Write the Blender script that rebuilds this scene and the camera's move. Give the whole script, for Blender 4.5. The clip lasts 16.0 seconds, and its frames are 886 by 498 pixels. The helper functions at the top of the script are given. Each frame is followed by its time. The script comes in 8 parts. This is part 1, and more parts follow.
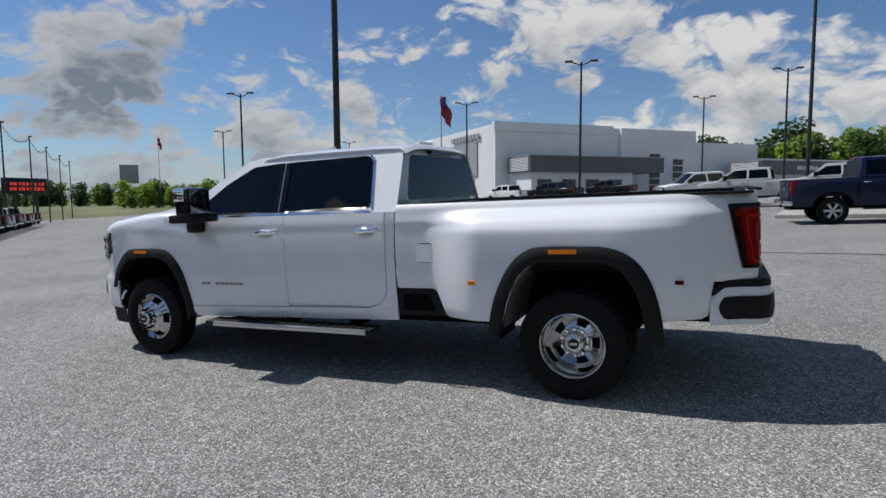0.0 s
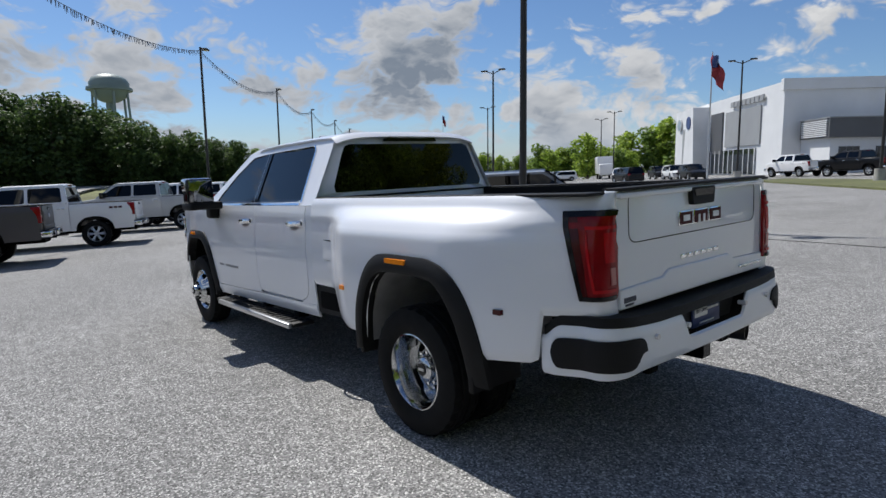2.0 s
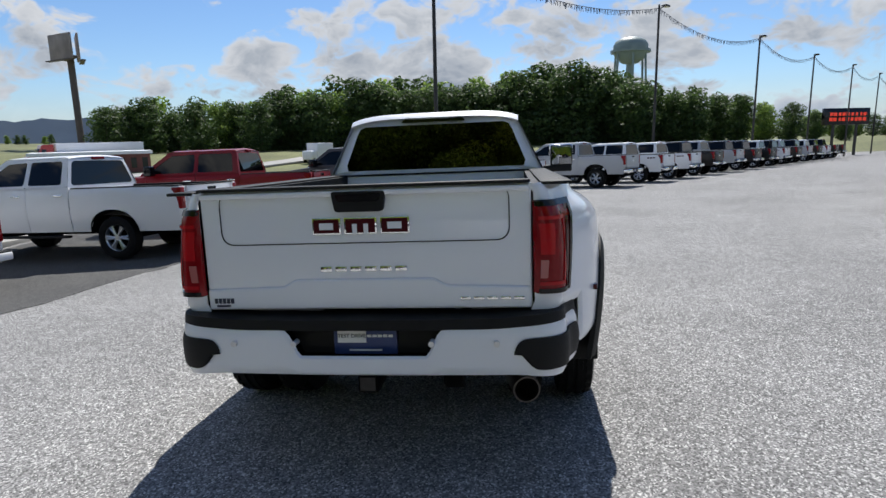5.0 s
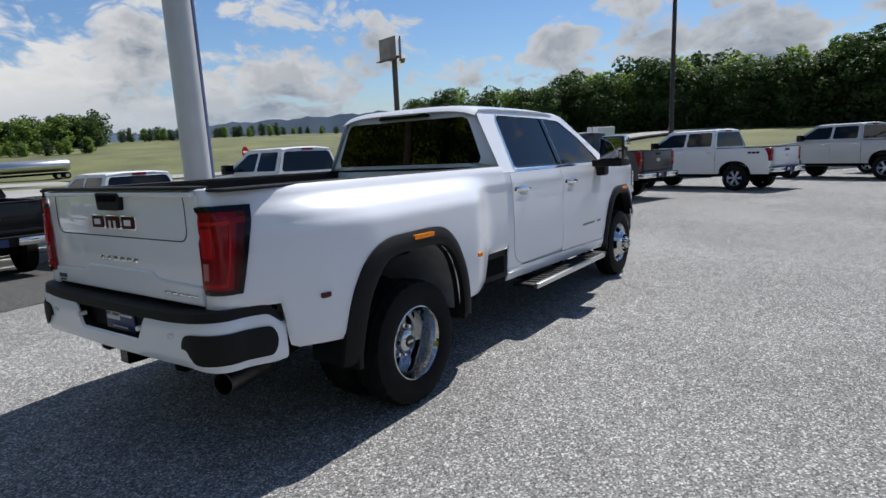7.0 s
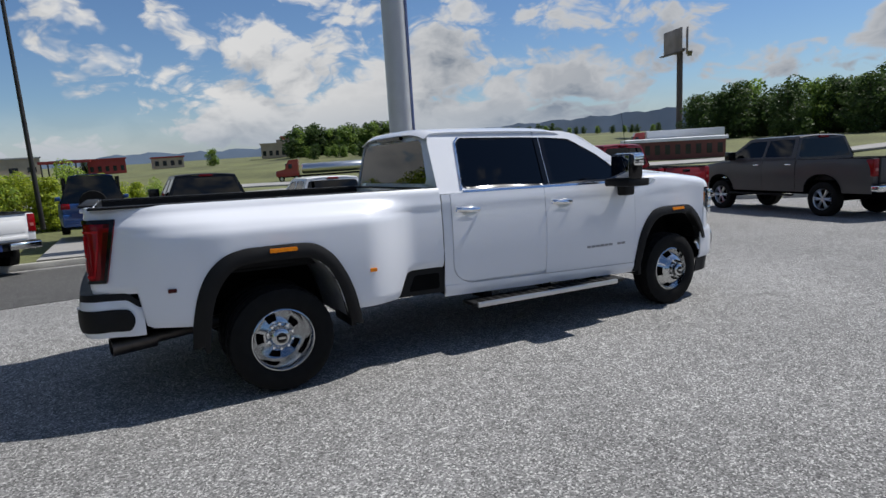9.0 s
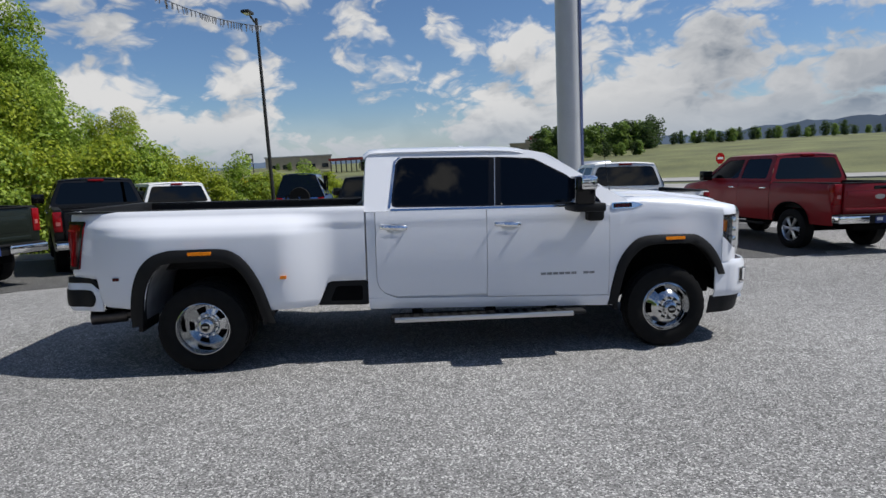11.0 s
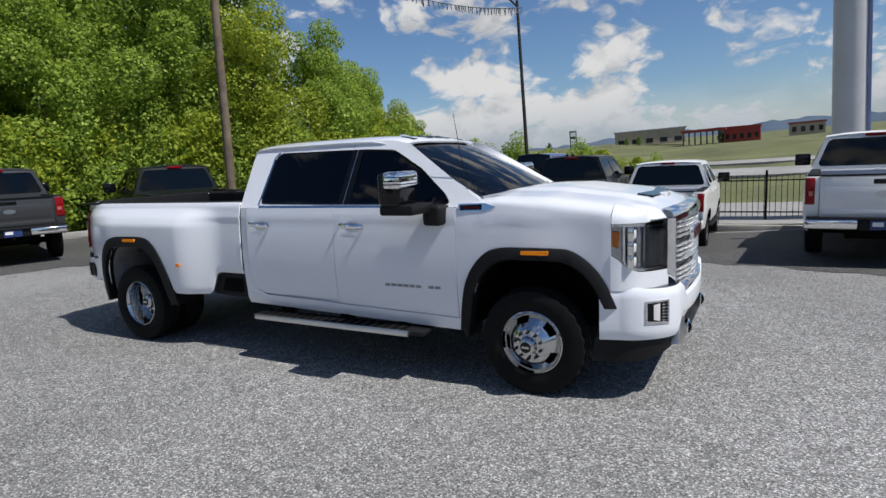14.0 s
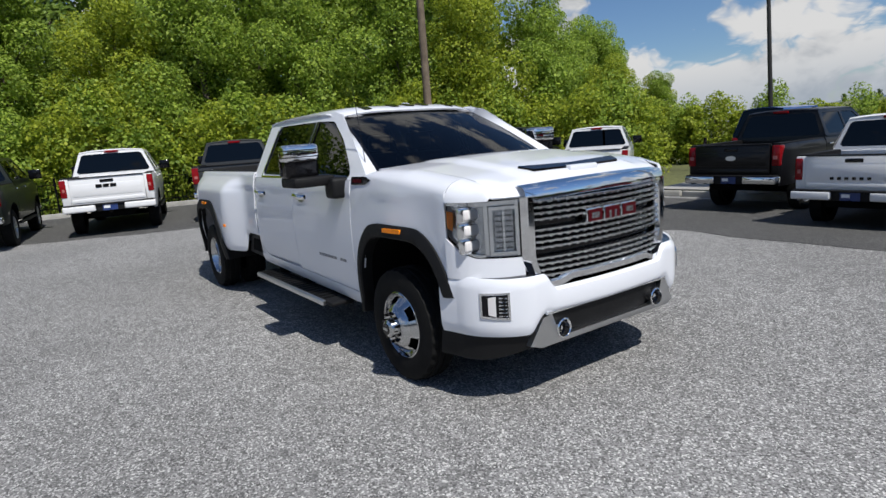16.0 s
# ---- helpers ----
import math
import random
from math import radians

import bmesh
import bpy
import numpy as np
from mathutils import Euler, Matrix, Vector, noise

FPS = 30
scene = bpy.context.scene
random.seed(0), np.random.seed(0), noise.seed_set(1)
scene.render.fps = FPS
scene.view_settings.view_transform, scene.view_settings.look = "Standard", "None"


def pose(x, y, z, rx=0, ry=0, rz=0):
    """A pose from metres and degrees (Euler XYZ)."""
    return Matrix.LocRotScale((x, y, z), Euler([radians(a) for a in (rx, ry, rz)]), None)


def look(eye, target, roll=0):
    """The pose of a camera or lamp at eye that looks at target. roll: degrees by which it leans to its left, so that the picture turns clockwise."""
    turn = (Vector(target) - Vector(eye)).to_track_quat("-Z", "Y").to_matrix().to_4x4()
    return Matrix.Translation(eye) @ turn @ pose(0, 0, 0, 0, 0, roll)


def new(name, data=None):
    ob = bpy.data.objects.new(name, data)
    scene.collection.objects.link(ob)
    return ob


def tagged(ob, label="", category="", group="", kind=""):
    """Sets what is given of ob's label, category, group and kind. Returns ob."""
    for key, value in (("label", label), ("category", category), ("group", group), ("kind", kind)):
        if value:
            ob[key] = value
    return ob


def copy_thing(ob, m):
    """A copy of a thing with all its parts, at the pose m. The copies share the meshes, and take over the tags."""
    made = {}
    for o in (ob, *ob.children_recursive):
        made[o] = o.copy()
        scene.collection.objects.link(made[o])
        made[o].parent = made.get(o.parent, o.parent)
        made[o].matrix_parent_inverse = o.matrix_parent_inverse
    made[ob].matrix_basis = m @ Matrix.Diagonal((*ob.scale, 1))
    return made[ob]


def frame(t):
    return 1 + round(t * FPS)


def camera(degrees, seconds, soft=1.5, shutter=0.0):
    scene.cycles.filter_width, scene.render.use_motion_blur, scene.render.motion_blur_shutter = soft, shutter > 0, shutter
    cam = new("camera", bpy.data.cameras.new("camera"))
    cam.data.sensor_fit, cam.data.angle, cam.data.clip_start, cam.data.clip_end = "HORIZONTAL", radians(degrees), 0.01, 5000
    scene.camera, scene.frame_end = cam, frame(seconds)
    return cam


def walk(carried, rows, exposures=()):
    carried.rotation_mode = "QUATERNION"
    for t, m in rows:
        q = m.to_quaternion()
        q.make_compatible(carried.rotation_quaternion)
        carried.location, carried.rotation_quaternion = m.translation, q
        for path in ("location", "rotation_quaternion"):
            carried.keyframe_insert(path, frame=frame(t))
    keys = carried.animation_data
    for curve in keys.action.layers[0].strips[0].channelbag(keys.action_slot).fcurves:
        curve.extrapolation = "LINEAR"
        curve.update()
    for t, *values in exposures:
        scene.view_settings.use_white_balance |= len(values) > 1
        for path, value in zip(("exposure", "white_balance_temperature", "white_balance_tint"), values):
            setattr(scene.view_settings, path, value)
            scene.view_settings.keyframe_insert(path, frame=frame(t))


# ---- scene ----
cam = camera(73.68, 16.0)
PATH = [
    (0.0, pose(-3.020, 5.364, 1.528, 84.93, 0, -156.09) @ pose(0, 0, 0, 0, 0, -0.38)),
    (0.5, pose(-3.607, 4.925, 1.576, 84.70, 0, -149.97) @ pose(0, 0, 0, 0, 0, -0.38)),
    (1.0, pose(-4.104, 4.412, 1.620, 84.09, 0, -143.64) @ pose(0, 0, 0, 0, 0, -0.31)),
    (1.5, pose(-4.589, 3.847, 1.645, 83.41, 0, -136.77) @ pose(0, 0, 0, 0, 0, -0.48)),
    (2.0, pose(-4.978, 3.254, 1.667, 82.47, 0, -129.59) @ pose(0, 0, 0, 0, 0, -0.77)),
    (2.5, pose(-5.365, 2.651, 1.679, 81.31, 0, -121.96) @ pose(0, 0, 0, 0, 0, -0.96)),
    (3.0, pose(-5.687, 2.033, 1.709, 80.77, 0, -113.95) @ pose(0, 0, 0, 0, 0, -1.04)),
    (3.5, pose(-5.936, 1.386, 1.758, 80.02, 0, -105.83) @ pose(0, 0, 0, 0, 0, -1.12)),
    (4.0, pose(-6.133, 0.709, 1.804, 79.55, 0, -98.14) @ pose(0, 0, 0, 0, 0, -1.23)),
    (4.5, pose(-6.137, 0.023, 1.815, 79.47, 0, -90.11) @ pose(0, 0, 0, 0, 0, -1.16)),
    (5.0, pose(-6.038, -0.699, 1.808, 79.17, 0, -82.83) @ pose(0, 0, 0, 0, 0, -1.20)),
    (5.2, pose(-5.973, -0.971, 1.845, 79.22, 0, -79.82) @ pose(0, 0, 0, 0, 0, -1.21)),
    (5.7, pose(-5.809, -1.677, 1.849, 78.98, 0, -72.65) @ pose(0, 0, 0, 0, 0, -1.41)),
    (6.2, pose(-5.556, -2.362, 1.838, 78.73, 0, -65.75) @ pose(0, 0, 0, 0, 0, -1.85)),
    (6.8, pose(-5.152, -3.137, 1.826, 78.60, 0, -57.65) @ pose(0, 0, 0, 0, 0, -2.45)),
    (7.3, pose(-4.750, -3.726, 1.835, 78.78, 0, -50.90) @ pose(0, 0, 0, 0, 0, -2.84)),
    (7.5, pose(-4.608, -3.979, 1.874, 79.13, 0, -48.30) @ pose(0, 0, 0, 0, 0, -2.98)),
    (8.0, pose(-4.160, -4.515, 1.875, 79.34, 0, -41.42) @ pose(0, 0, 0, 0, 0, -3.24)),
    (8.5, pose(-3.682, -5.086, 1.879, 79.50, 0, -35.08) @ pose(0, 0, 0, 0, 0, -3.49)),
    (9.0, pose(-3.110, -5.507, 1.879, 79.95, 0, -28.33) @ pose(0, 0, 0, 0, 0, -3.52)),
    (9.5, pose(-2.489, -5.850, 1.901, 80.17, 0, -21.85) @ pose(0, 0, 0, 0, 0, -3.42)),
    (10.0, pose(-1.823, -6.136, 1.919, 80.95, 0, -15.60) @ pose(0, 0, 0, 0, 0, -3.36)),
    (10.2, pose(-1.544, -6.241, 1.895, 80.78, 0, -13.33) @ pose(0, 0, 0, 0, 0, -3.29)),
    (10.7, pose(-0.834, -6.434, 1.898, 81.14, 0, -7.60) @ pose(0, 0, 0, 0, 0, -3.18)),
    (11.2, pose(-0.076, -6.466, 1.903, 81.29, 0, -2.38) @ pose(0, 0, 0, 0, 0, -3.08)),
    (11.8, pose(0.836, -6.330, 1.896, 81.33, 0, 3.74) @ pose(0, 0, 0, 0, 0, -3.11)),
    (12.3, pose(1.550, -6.100, 1.867, 81.35, 0, 9.18) @ pose(0, 0, 0, 0, 0, -3.37)),
    (12.5, pose(1.827, -6.014, 1.813, 81.03, 0, 11.34) @ pose(0, 0, 0, 0, 0, -3.53)),
    (13.0, pose(2.500, -5.721, 1.797, 81.34, 0, 17.17) @ pose(0, 0, 0, 0, 0, -3.93)),
    (13.5, pose(3.162, -5.367, 1.774, 81.46, 0, 23.17) @ pose(0, 0, 0, 0, 0, -4.43)),
    (14.0, pose(3.754, -4.962, 1.744, 81.36, 0, 29.48) @ pose(0, 0, 0, 0, 0, -5.09)),
    (14.5, pose(4.351, -4.534, 1.695, 81.03, 0, 35.82) @ pose(0, 0, 0, 0, 0, -5.76)),
    (15.0, pose(4.852, -4.061, 1.637, 80.70, 0, 42.69) @ pose(0, 0, 0, 0, 0, -6.35)),
    (15.5, pose(5.324, -3.546, 1.577, 80.26, 0, 49.16) @ pose(0, 0, 0, 0, 0, -6.49)),
    (16.0, pose(5.715, -2.953, 1.536, 80.31, 0, 56.12) @ pose(0, 0, 0, 0, 0, -6.55)),
]
EXPO = [(0.0, 0.10), (2.0, 0.33), (3.5, 0.60), (5.0, 0.61), (7.5, 0.30), (9.0, 0.17), (12.5, 0.19), (16.0, 0.17)]
walk(cam, PATH, EXPO)

# the lot is a plane that falls gently towards the nose and the driver's side of the truck
LOT = Matrix(((0.99941, -0.00078, 0.03438, 0), (0, 0.99974, 0.02269, 0), (-0.03439, -0.02268, 0.99915, 0), (0, 0, 0, 1)))


def lot(x, y, z=0.0, yaw=0.0):
    """A pose on the sloping lot: heading yaw 0 looks along +x."""
    return LOT @ pose(x, y, z, 0, 0, yaw)


def lot_drop(x, y):
    """The verge side of the lot dips a little below the plane."""
    a, b = min(1, max(0, (y - 2) / 9)), min(1, max(0, (8.5 - x) / 7))
    return 0.36 * a * a * (3 - 2 * a) * b * b * (3 - 2 * b)


# ---- light ----
SUN_DIR = Vector((0.704, -0.007, 0.977)).normalized()
sun_data = bpy.data.lights.new("sun", "SUN")
sun_data.energy, sun_data.angle, sun_data.color = 4.05, radians(0.55), (1.0, 0.975, 0.93)
sun = new("sun", sun_data)
sun.matrix_world = look(SUN_DIR * 100, (0, 0, 0))

world = bpy.data.worlds.new("world")
scene.world = world
world.use_nodes = True
wn, wl = world.node_tree.nodes, world.node_tree.links
wn.clear()


def wmath(op, a, b=None, clamp=False):
    n = wn.new("ShaderNodeMath")
    n.operation, n.use_clamp = op, clamp
    for i, v in enumerate((a, b)):
        if v is None:
            continue
        if isinstance(v, (int, float)):
            n.inputs[i].default_value = v
        else:
            wl.new(v, n.inputs[i])
    return n.outputs[0]


def wmix(fac, a, b):
    n = wn.new("ShaderNodeMix")
    n.data_type = "RGBA"
    for s, v in ((n.inputs[0], fac), (n.inputs[6], a), (n.inputs[7], b)):
        if isinstance(v, (int, float)):
            s.default_value = v
        elif isinstance(v, tuple):
            s.default_value = v
        else:
            wl.new(v, s)
    return n.outputs[2]


def wsmooth(v, lo, hi):
    n = wn.new("ShaderNodeMapRange")
    n.interpolation_type = "SMOOTHSTEP"
    wl.new(v, n.inputs[0])
    n.inputs[1].default_value, n.inputs[2].default_value = lo, hi
    return n.outputs[0]


sky = wn.new("ShaderNodeTexSky")
sky.sky_type, sky.sun_disc = "NISHITA", False
sky.sun_elevation = math.asin(SUN_DIR.z)
sky.sun_rotation = math.atan2(SUN_DIR.x, SUN_DIR.y)
sky.air_density, sky.dust_density, sky.ozone_density = 1.0, 0.2, 3.5
tex = wn.new("ShaderNodeTexCoord")
sep = wn.new("ShaderNodeSeparateXYZ")
wl.new(tex.outputs["Generated"], sep.inputs[0])
dx, dy, dz = sep.outputs


def cloud_noise(scale, detail, rough, offset):
    """Billowing noise over the sky dome, flattened a little."""
    mp = wn.new("ShaderNodeMapping")
    wl.new(tex.outputs["Generated"], mp.inputs[0])
    mp.inputs["Location"].default_value = offset
    mp.inputs["Scale"].default_value = (1.0, 1.0, 1.9)
    nz = wn.new("ShaderNodeTexNoise")
    wl.new(mp.outputs[0], nz.inputs["Vector"])
    nz.inputs["Scale"].default_value, nz.inputs["Detail"].default_value, nz.inputs["Roughness"].default_value = scale, detail, rough
    return nz.outputs[0]


def billow(scale, offset):
    """Cauliflower heaps: rounded cells on a warped dome."""
    mp = wn.new("ShaderNodeMapping")
    wl.new(tex.outputs["Generated"], mp.inputs[0])
    mp.inputs["Location"].default_value = offset
    mp.inputs["Scale"].default_value = (1.0, 1.0, 1.7)
    warp = wn.new("ShaderNodeTexNoise")
    wl.new(mp.outputs[0], warp.inputs["Vector"])
    warp.inputs["Scale"].default_value, warp.inputs["Detail"].default_value = scale * 0.9, 3.0
    add = wn.new("ShaderNodeVectorMath")
    add.operation = "MULTIPLY_ADD"
    wl.new(warp.outputs["Color"], add.inputs[0])
    add.inputs[1].default_value = (0.16, 0.16, 0.16)
    wl.new(mp.outputs[0], add.inputs[2])
    vo = wn.new("ShaderNodeTexVoronoi")
    vo.feature = "SMOOTH_F1"
    wl.new(add.outputs[0], vo.inputs["Vector"])
    vo.inputs["Scale"].default_value, vo.inputs["Detail"].default_value, vo.inputs["Roughness"].default_value = scale, 4.0, 0.58
    vo.inputs["Smoothness"].default_value = 0.35
    return wmath("SUBTRACT", 0.62, vo.outputs["Distance"])


def density(offset):
    heaps = billow(9.0, offset)
    mass = cloud_noise(2.7, 7.0, 0.46, offset)
    return wmath("ADD", wmath("MULTIPLY", heaps, 0.30), wmath("MULTIPLY", mass, 1.0))


CO = (1.37, 2.71, 0.9)
here = density(CO)
above = density((CO[0] + 0.012, CO[1], CO[2] + 0.06))
low = wmath("MULTIPLY", wsmooth(dz, 0.34, 0.02), 0.15)
dens = wmath("ADD", here, low)
mask = wsmooth(dens, 0.405, 0.525)
soft = cloud_noise(2.7, 3.5, 0.5, CO)
soft_above = cloud_noise(2.7, 3.5, 0.5, (CO[0] + 0.02, CO[1], CO[2] + 0.11))
slope = wmath("ADD", wmath("MULTIPLY", wmath("SUBTRACT", soft, soft_above), 0.9), wmath("MULTIPLY", wmath("SUBTRACT", here, above), 0.7))
lit = wsmooth(slope, -0.17, 0.11)
core = wsmooth(dens, 0.46, 0.68)
puff = wmath("ADD", 0.62, wmath("MULTIPLY", cloud_noise(13.0, 5.0, 0.6, CO), 0.76))
# heaps that stand before the sun show their shaded side
toward = wsmooth(dx, 0.1, 0.95)
shade = wmath("MULTIPLY", wmath("SUBTRACT", 1.0, lit), wmath("ADD", 0.45, wmath("MULTIPLY", core, 0.55)))
shade = wmath("ADD", shade, wmath("MULTIPLY", wmath("MULTIPLY", toward, core), 0.60), clamp=True)
shade = wmath("MULTIPLY", shade, puff, clamp=True)
cloud_col = wmix(shade, wmix(toward, (1.10, 1.10, 1.10, 1), (0.76, 0.79, 0.84, 1)), (0.29, 0.35, 0.44, 1))
haze = wsmooth(dz, 0.10, -0.01)
bg_sky = wn.new("ShaderNodeBackground")
tint = wn.new("ShaderNodeMix")
tint.data_type, tint.blend_type = "RGBA", "MULTIPLY"
tint.inputs[0].default_value = 1.0
wl.new(sky.outputs[0], tint.inputs[6])
tint.inputs[7].default_value = (0.80, 0.94, 1.12, 1)
wl.new(tint.outputs[2], bg_sky.inputs[0])
bg_sky.inputs[1].default_value = 0.068
bg_cl = wn.new("ShaderNodeBackground")
wl.new(wmix(wmath("MULTIPLY", haze, 0.7), cloud_col, (0.50, 0.60, 0.73, 1)), bg_cl.inputs[0])
bg_cl.inputs[1].default_value = 0.56
mixw = wn.new("ShaderNodeMixShader")
wl.new(wmath("MAXIMUM", mask, wmath("MULTIPLY", haze, 0.6)), mixw.inputs[0])
wl.new(bg_sky.outputs[0], mixw.inputs[1])
wl.new(bg_cl.outputs[0], mixw.inputs[2])
wout = wn.new("ShaderNodeOutputWorld")
wl.new(mixw.outputs[0], wout.inputs[0])

# ---- materials ----
def mat(name, color, rough=0.5, metal=0.0, coat=0.0, spec=0.5, emit=0.0, vary=0.0, vscale=3.0, bump=0.0, bscale=60.0, grain=0.0, gscale=200.0):
    """A procedural surface: base colour varied at two scales (vary, grain), with fine relief (bump)."""
    m = bpy.data.materials.new(name)
    m.use_nodes = True
    n, l = m.node_tree.nodes, m.node_tree.links
    b = n["Principled BSDF"]
    b.inputs["Base Color"].default_value = (*color, 1)
    b.inputs["Roughness"].default_value, b.inputs["Metallic"].default_value = rough, metal
    b.inputs["Specular IOR Level"].default_value = spec
    b.inputs["Coat Weight"].default_value, b.inputs["Coat Roughness"].default_value = coat, 0.03
    if emit:
        b.inputs["Emission Color"].default_value, b.inputs["Emission Strength"].default_value = (*color, 1), emit
    co = n.new("ShaderNodeTexCoord")
    out = None
    for amount, scale, detail in ((vary, vscale, 4.0), (grain, gscale, 2.0)):
        if not amount:
            continue
        t = n.new("ShaderNodeTexNoise")
        t.inputs["Scale"].default_value, t.inputs["Detail"].default_value = scale, detail
        l.new(co.outputs["Object"], t.inputs["Vector"])
        mr = n.new("ShaderNodeMapRange")
        l.new(t.outputs[0], mr.inputs[0])
        mr.inputs[1].default_value, mr.inputs[2].default_value = 0.3, 0.7
        mr.inputs[3].default_value, mr.inputs[4].default_value = 1 - amount, 1 + amount
        mx = n.new("ShaderNodeVectorMath")
        mx.operation = "SCALE"
        if out is None:
            mx.inputs[0].default_value = color
        else:
            l.new(out, mx.inputs[0])
        l.new(mr.outputs[0], mx.inputs["Scale"])
        out = mx.outputs[0]
    if out is not None:
        l.new(out, b.inputs["Base Color"])
    if bump:
        t = n.new("ShaderNodeTexNoise")
        t.inputs["Scale"].default_value, t.inputs["Detail"].default_value = bscale, 3.0
        l.new(co.outputs["Object"], t.inputs["Vector"])
        bp = n.new("ShaderNodeBump")
        bp.inputs["Strength"].default_value, bp.inputs["Distance"].default_value = bump, 0.01
        l.new(t.outputs[0], bp.inputs["Height"])
        l.new(bp.outputs[0], b.inputs["Normal"])
    return m


def paint(name, color, flake=0.02, gloss=0.9, spec=0.5):
    """Clear-coated car paint with faint road film."""
    return mat(name, color, rough=0.38, coat=gloss, spec=spec, vary=flake, vscale=1.3, grain=flake * 0.6, gscale=900.0)


def tinted_glass(name, tint, gloss_rough=0.0):
    m = bpy.data.materials.new(name)
    m.use_nodes = True
    n, l = m.node_tree.nodes, m.node_tree.links
    n.remove(n["Principled BSDF"])
    tr, gl, fr, mx = n.new("ShaderNodeBsdfTransparent"), n.new("ShaderNodeBsdfGlossy"), n.new("ShaderNodeFresnel"), n.new("ShaderNodeMixShader")
    tr.inputs[0].default_value = (*tint, 1)
    gl.inputs["Roughness"].default_value = gloss_rough
    fr.inputs["IOR"].default_value = 1.5
    l.new(fr.outputs[0], mx.inputs[0])
    l.new(tr.outputs[0], mx.inputs[1])
    l.new(gl.outputs[0], mx.inputs[2])
    l.new(mx.outputs[0], n["Material Output"].inputs[0])
    return m


def asphalt(name="asphalt", tone=1.0):
    """Worn grey chip-seal: pale stones in dark binder, broad traffic stains."""
    m = bpy.data.materials.new(name)
    m.use_nodes = True
    n, l = m.node_tree.nodes, m.node_tree.links
    b = n["Principled BSDF"]
    co = n.new("ShaderNodeTexCoord")
    vo = n.new("ShaderNodeTexVoronoi")
    vo.inputs["Scale"].default_value = 104.0
    l.new(co.outputs["Object"], vo.inputs["Vector"])
    sp = n.new("ShaderNodeSeparateColor")
    l.new(vo.outputs["Color"], sp.inputs[0])
    stone = n.new("ShaderNodeValToRGB")
    stone.color_ramp.elements[0].position, stone.color_ramp.elements[0].color = 0.0, (0.068, 0.067, 0.066, 1)
    stone.color_ramp.elements[1].position, stone.color_ramp.elements[1].color = 1.0, (0.54, 0.53, 0.51, 1)
    e = stone.color_ramp.elements.new(0.45)
    e.color = (0.172, 0.170, 0.167, 1)
    e = stone.color_ramp.elements.new(0.8)
    e.color = (0.255, 0.252, 0.247, 1)
    l.new(sp.outputs[0], stone.inputs[0])
    big = n.new("ShaderNodeTexNoise")
    big.inputs["Scale"].default_value, big.inputs["Detail"].default_value = 0.33, 5.0
    l.new(co.outputs["Object"], big.inputs["Vector"])
    mid = n.new("ShaderNodeTexNoise")
    mid.inputs["Scale"].default_value, mid.inputs["Detail"].default_value = 7.0, 4.0
    l.new(co.outputs["Object"], mid.inputs["Vector"])
    mr = n.new("ShaderNodeMapRange")
    l.new(big.outputs[0], mr.inputs[0])
    mr.inputs[1].default_value, mr.inputs[2].default_value, mr.inputs[3].default_value, mr.inputs[4].default_value = 0.3, 0.7, 0.86 * tone, 1.14 * tone
    mr2 = n.new("ShaderNodeMapRange")
    l.new(mid.outputs[0], mr2.inputs[0])
    mr2.inputs[1].default_value, mr2.inputs[2].default_value, mr2.inputs[3].default_value, mr2.inputs[4].default_value = 0.3, 0.7, 0.88, 1.12
    mul = n.new("ShaderNodeMath")
    mul.operation = "MULTIPLY"
    l.new(mr.outputs[0], mul.inputs[0])
    l.new(mr2.outputs[0], mul.inputs[1])
    sc = n.new("ShaderNodeVectorMath")
    sc.operation = "SCALE"
    l.new(stone.outputs[0], sc.inputs[0])
    l.new(mul.outputs[0], sc.inputs["Scale"])
    l.new(sc.outputs[0], b.inputs["Base Color"])
    b.inputs["Roughness"].default_value, b.inputs["Specular IOR Level"].default_value = 0.95, 0.2
    bp = n.new("ShaderNodeBump")
    bp.inputs["Strength"].default_value, bp.inputs["Distance"].default_value = 0.5, 0.005
    bp.invert = True
    l.new(vo.outputs["Distance"], bp.inputs["Height"])
    l.new(bp.outputs[0], b.inputs["Normal"])
    return m


def leaf_mat(name, color, light):
    """Foliage: each leaf or clump its own shade of green, a little light through it."""
    m = bpy.data.materials.new(name)
    m.use_nodes = True
    n, l = m.node_tree.nodes, m.node_tree.links
    b = n["Principled BSDF"]
    g = n.new("ShaderNodeNewGeometry")
    mx = n.new("ShaderNodeMix")
    mx.data_type = "RGBA"
    l.new(g.outputs["Random Per Island"], mx.inputs[0])
    mx.inputs[6].default_value, mx.inputs[7].default_value = (*color, 1), (*light, 1)
    l.new(mx.outputs[2], b.inputs["Base Color"])
    b.inputs["Roughness"].default_value = 0.55
    b.inputs["Specular IOR Level"].default_value = 0.3
    t = n.new("ShaderNodeBsdfTranslucent")
    l.new(mx.outputs[2], t.inputs[0])
    ms = n.new("ShaderNodeMixShader")
    ms.inputs[0].default_value = 0.5
    l.new(b.outputs[0], ms.inputs[1])
    l.new(t.outputs[0], ms.inputs[2])
    l.new(ms.outputs[0], n["Material Output"].inputs[0])
    return m


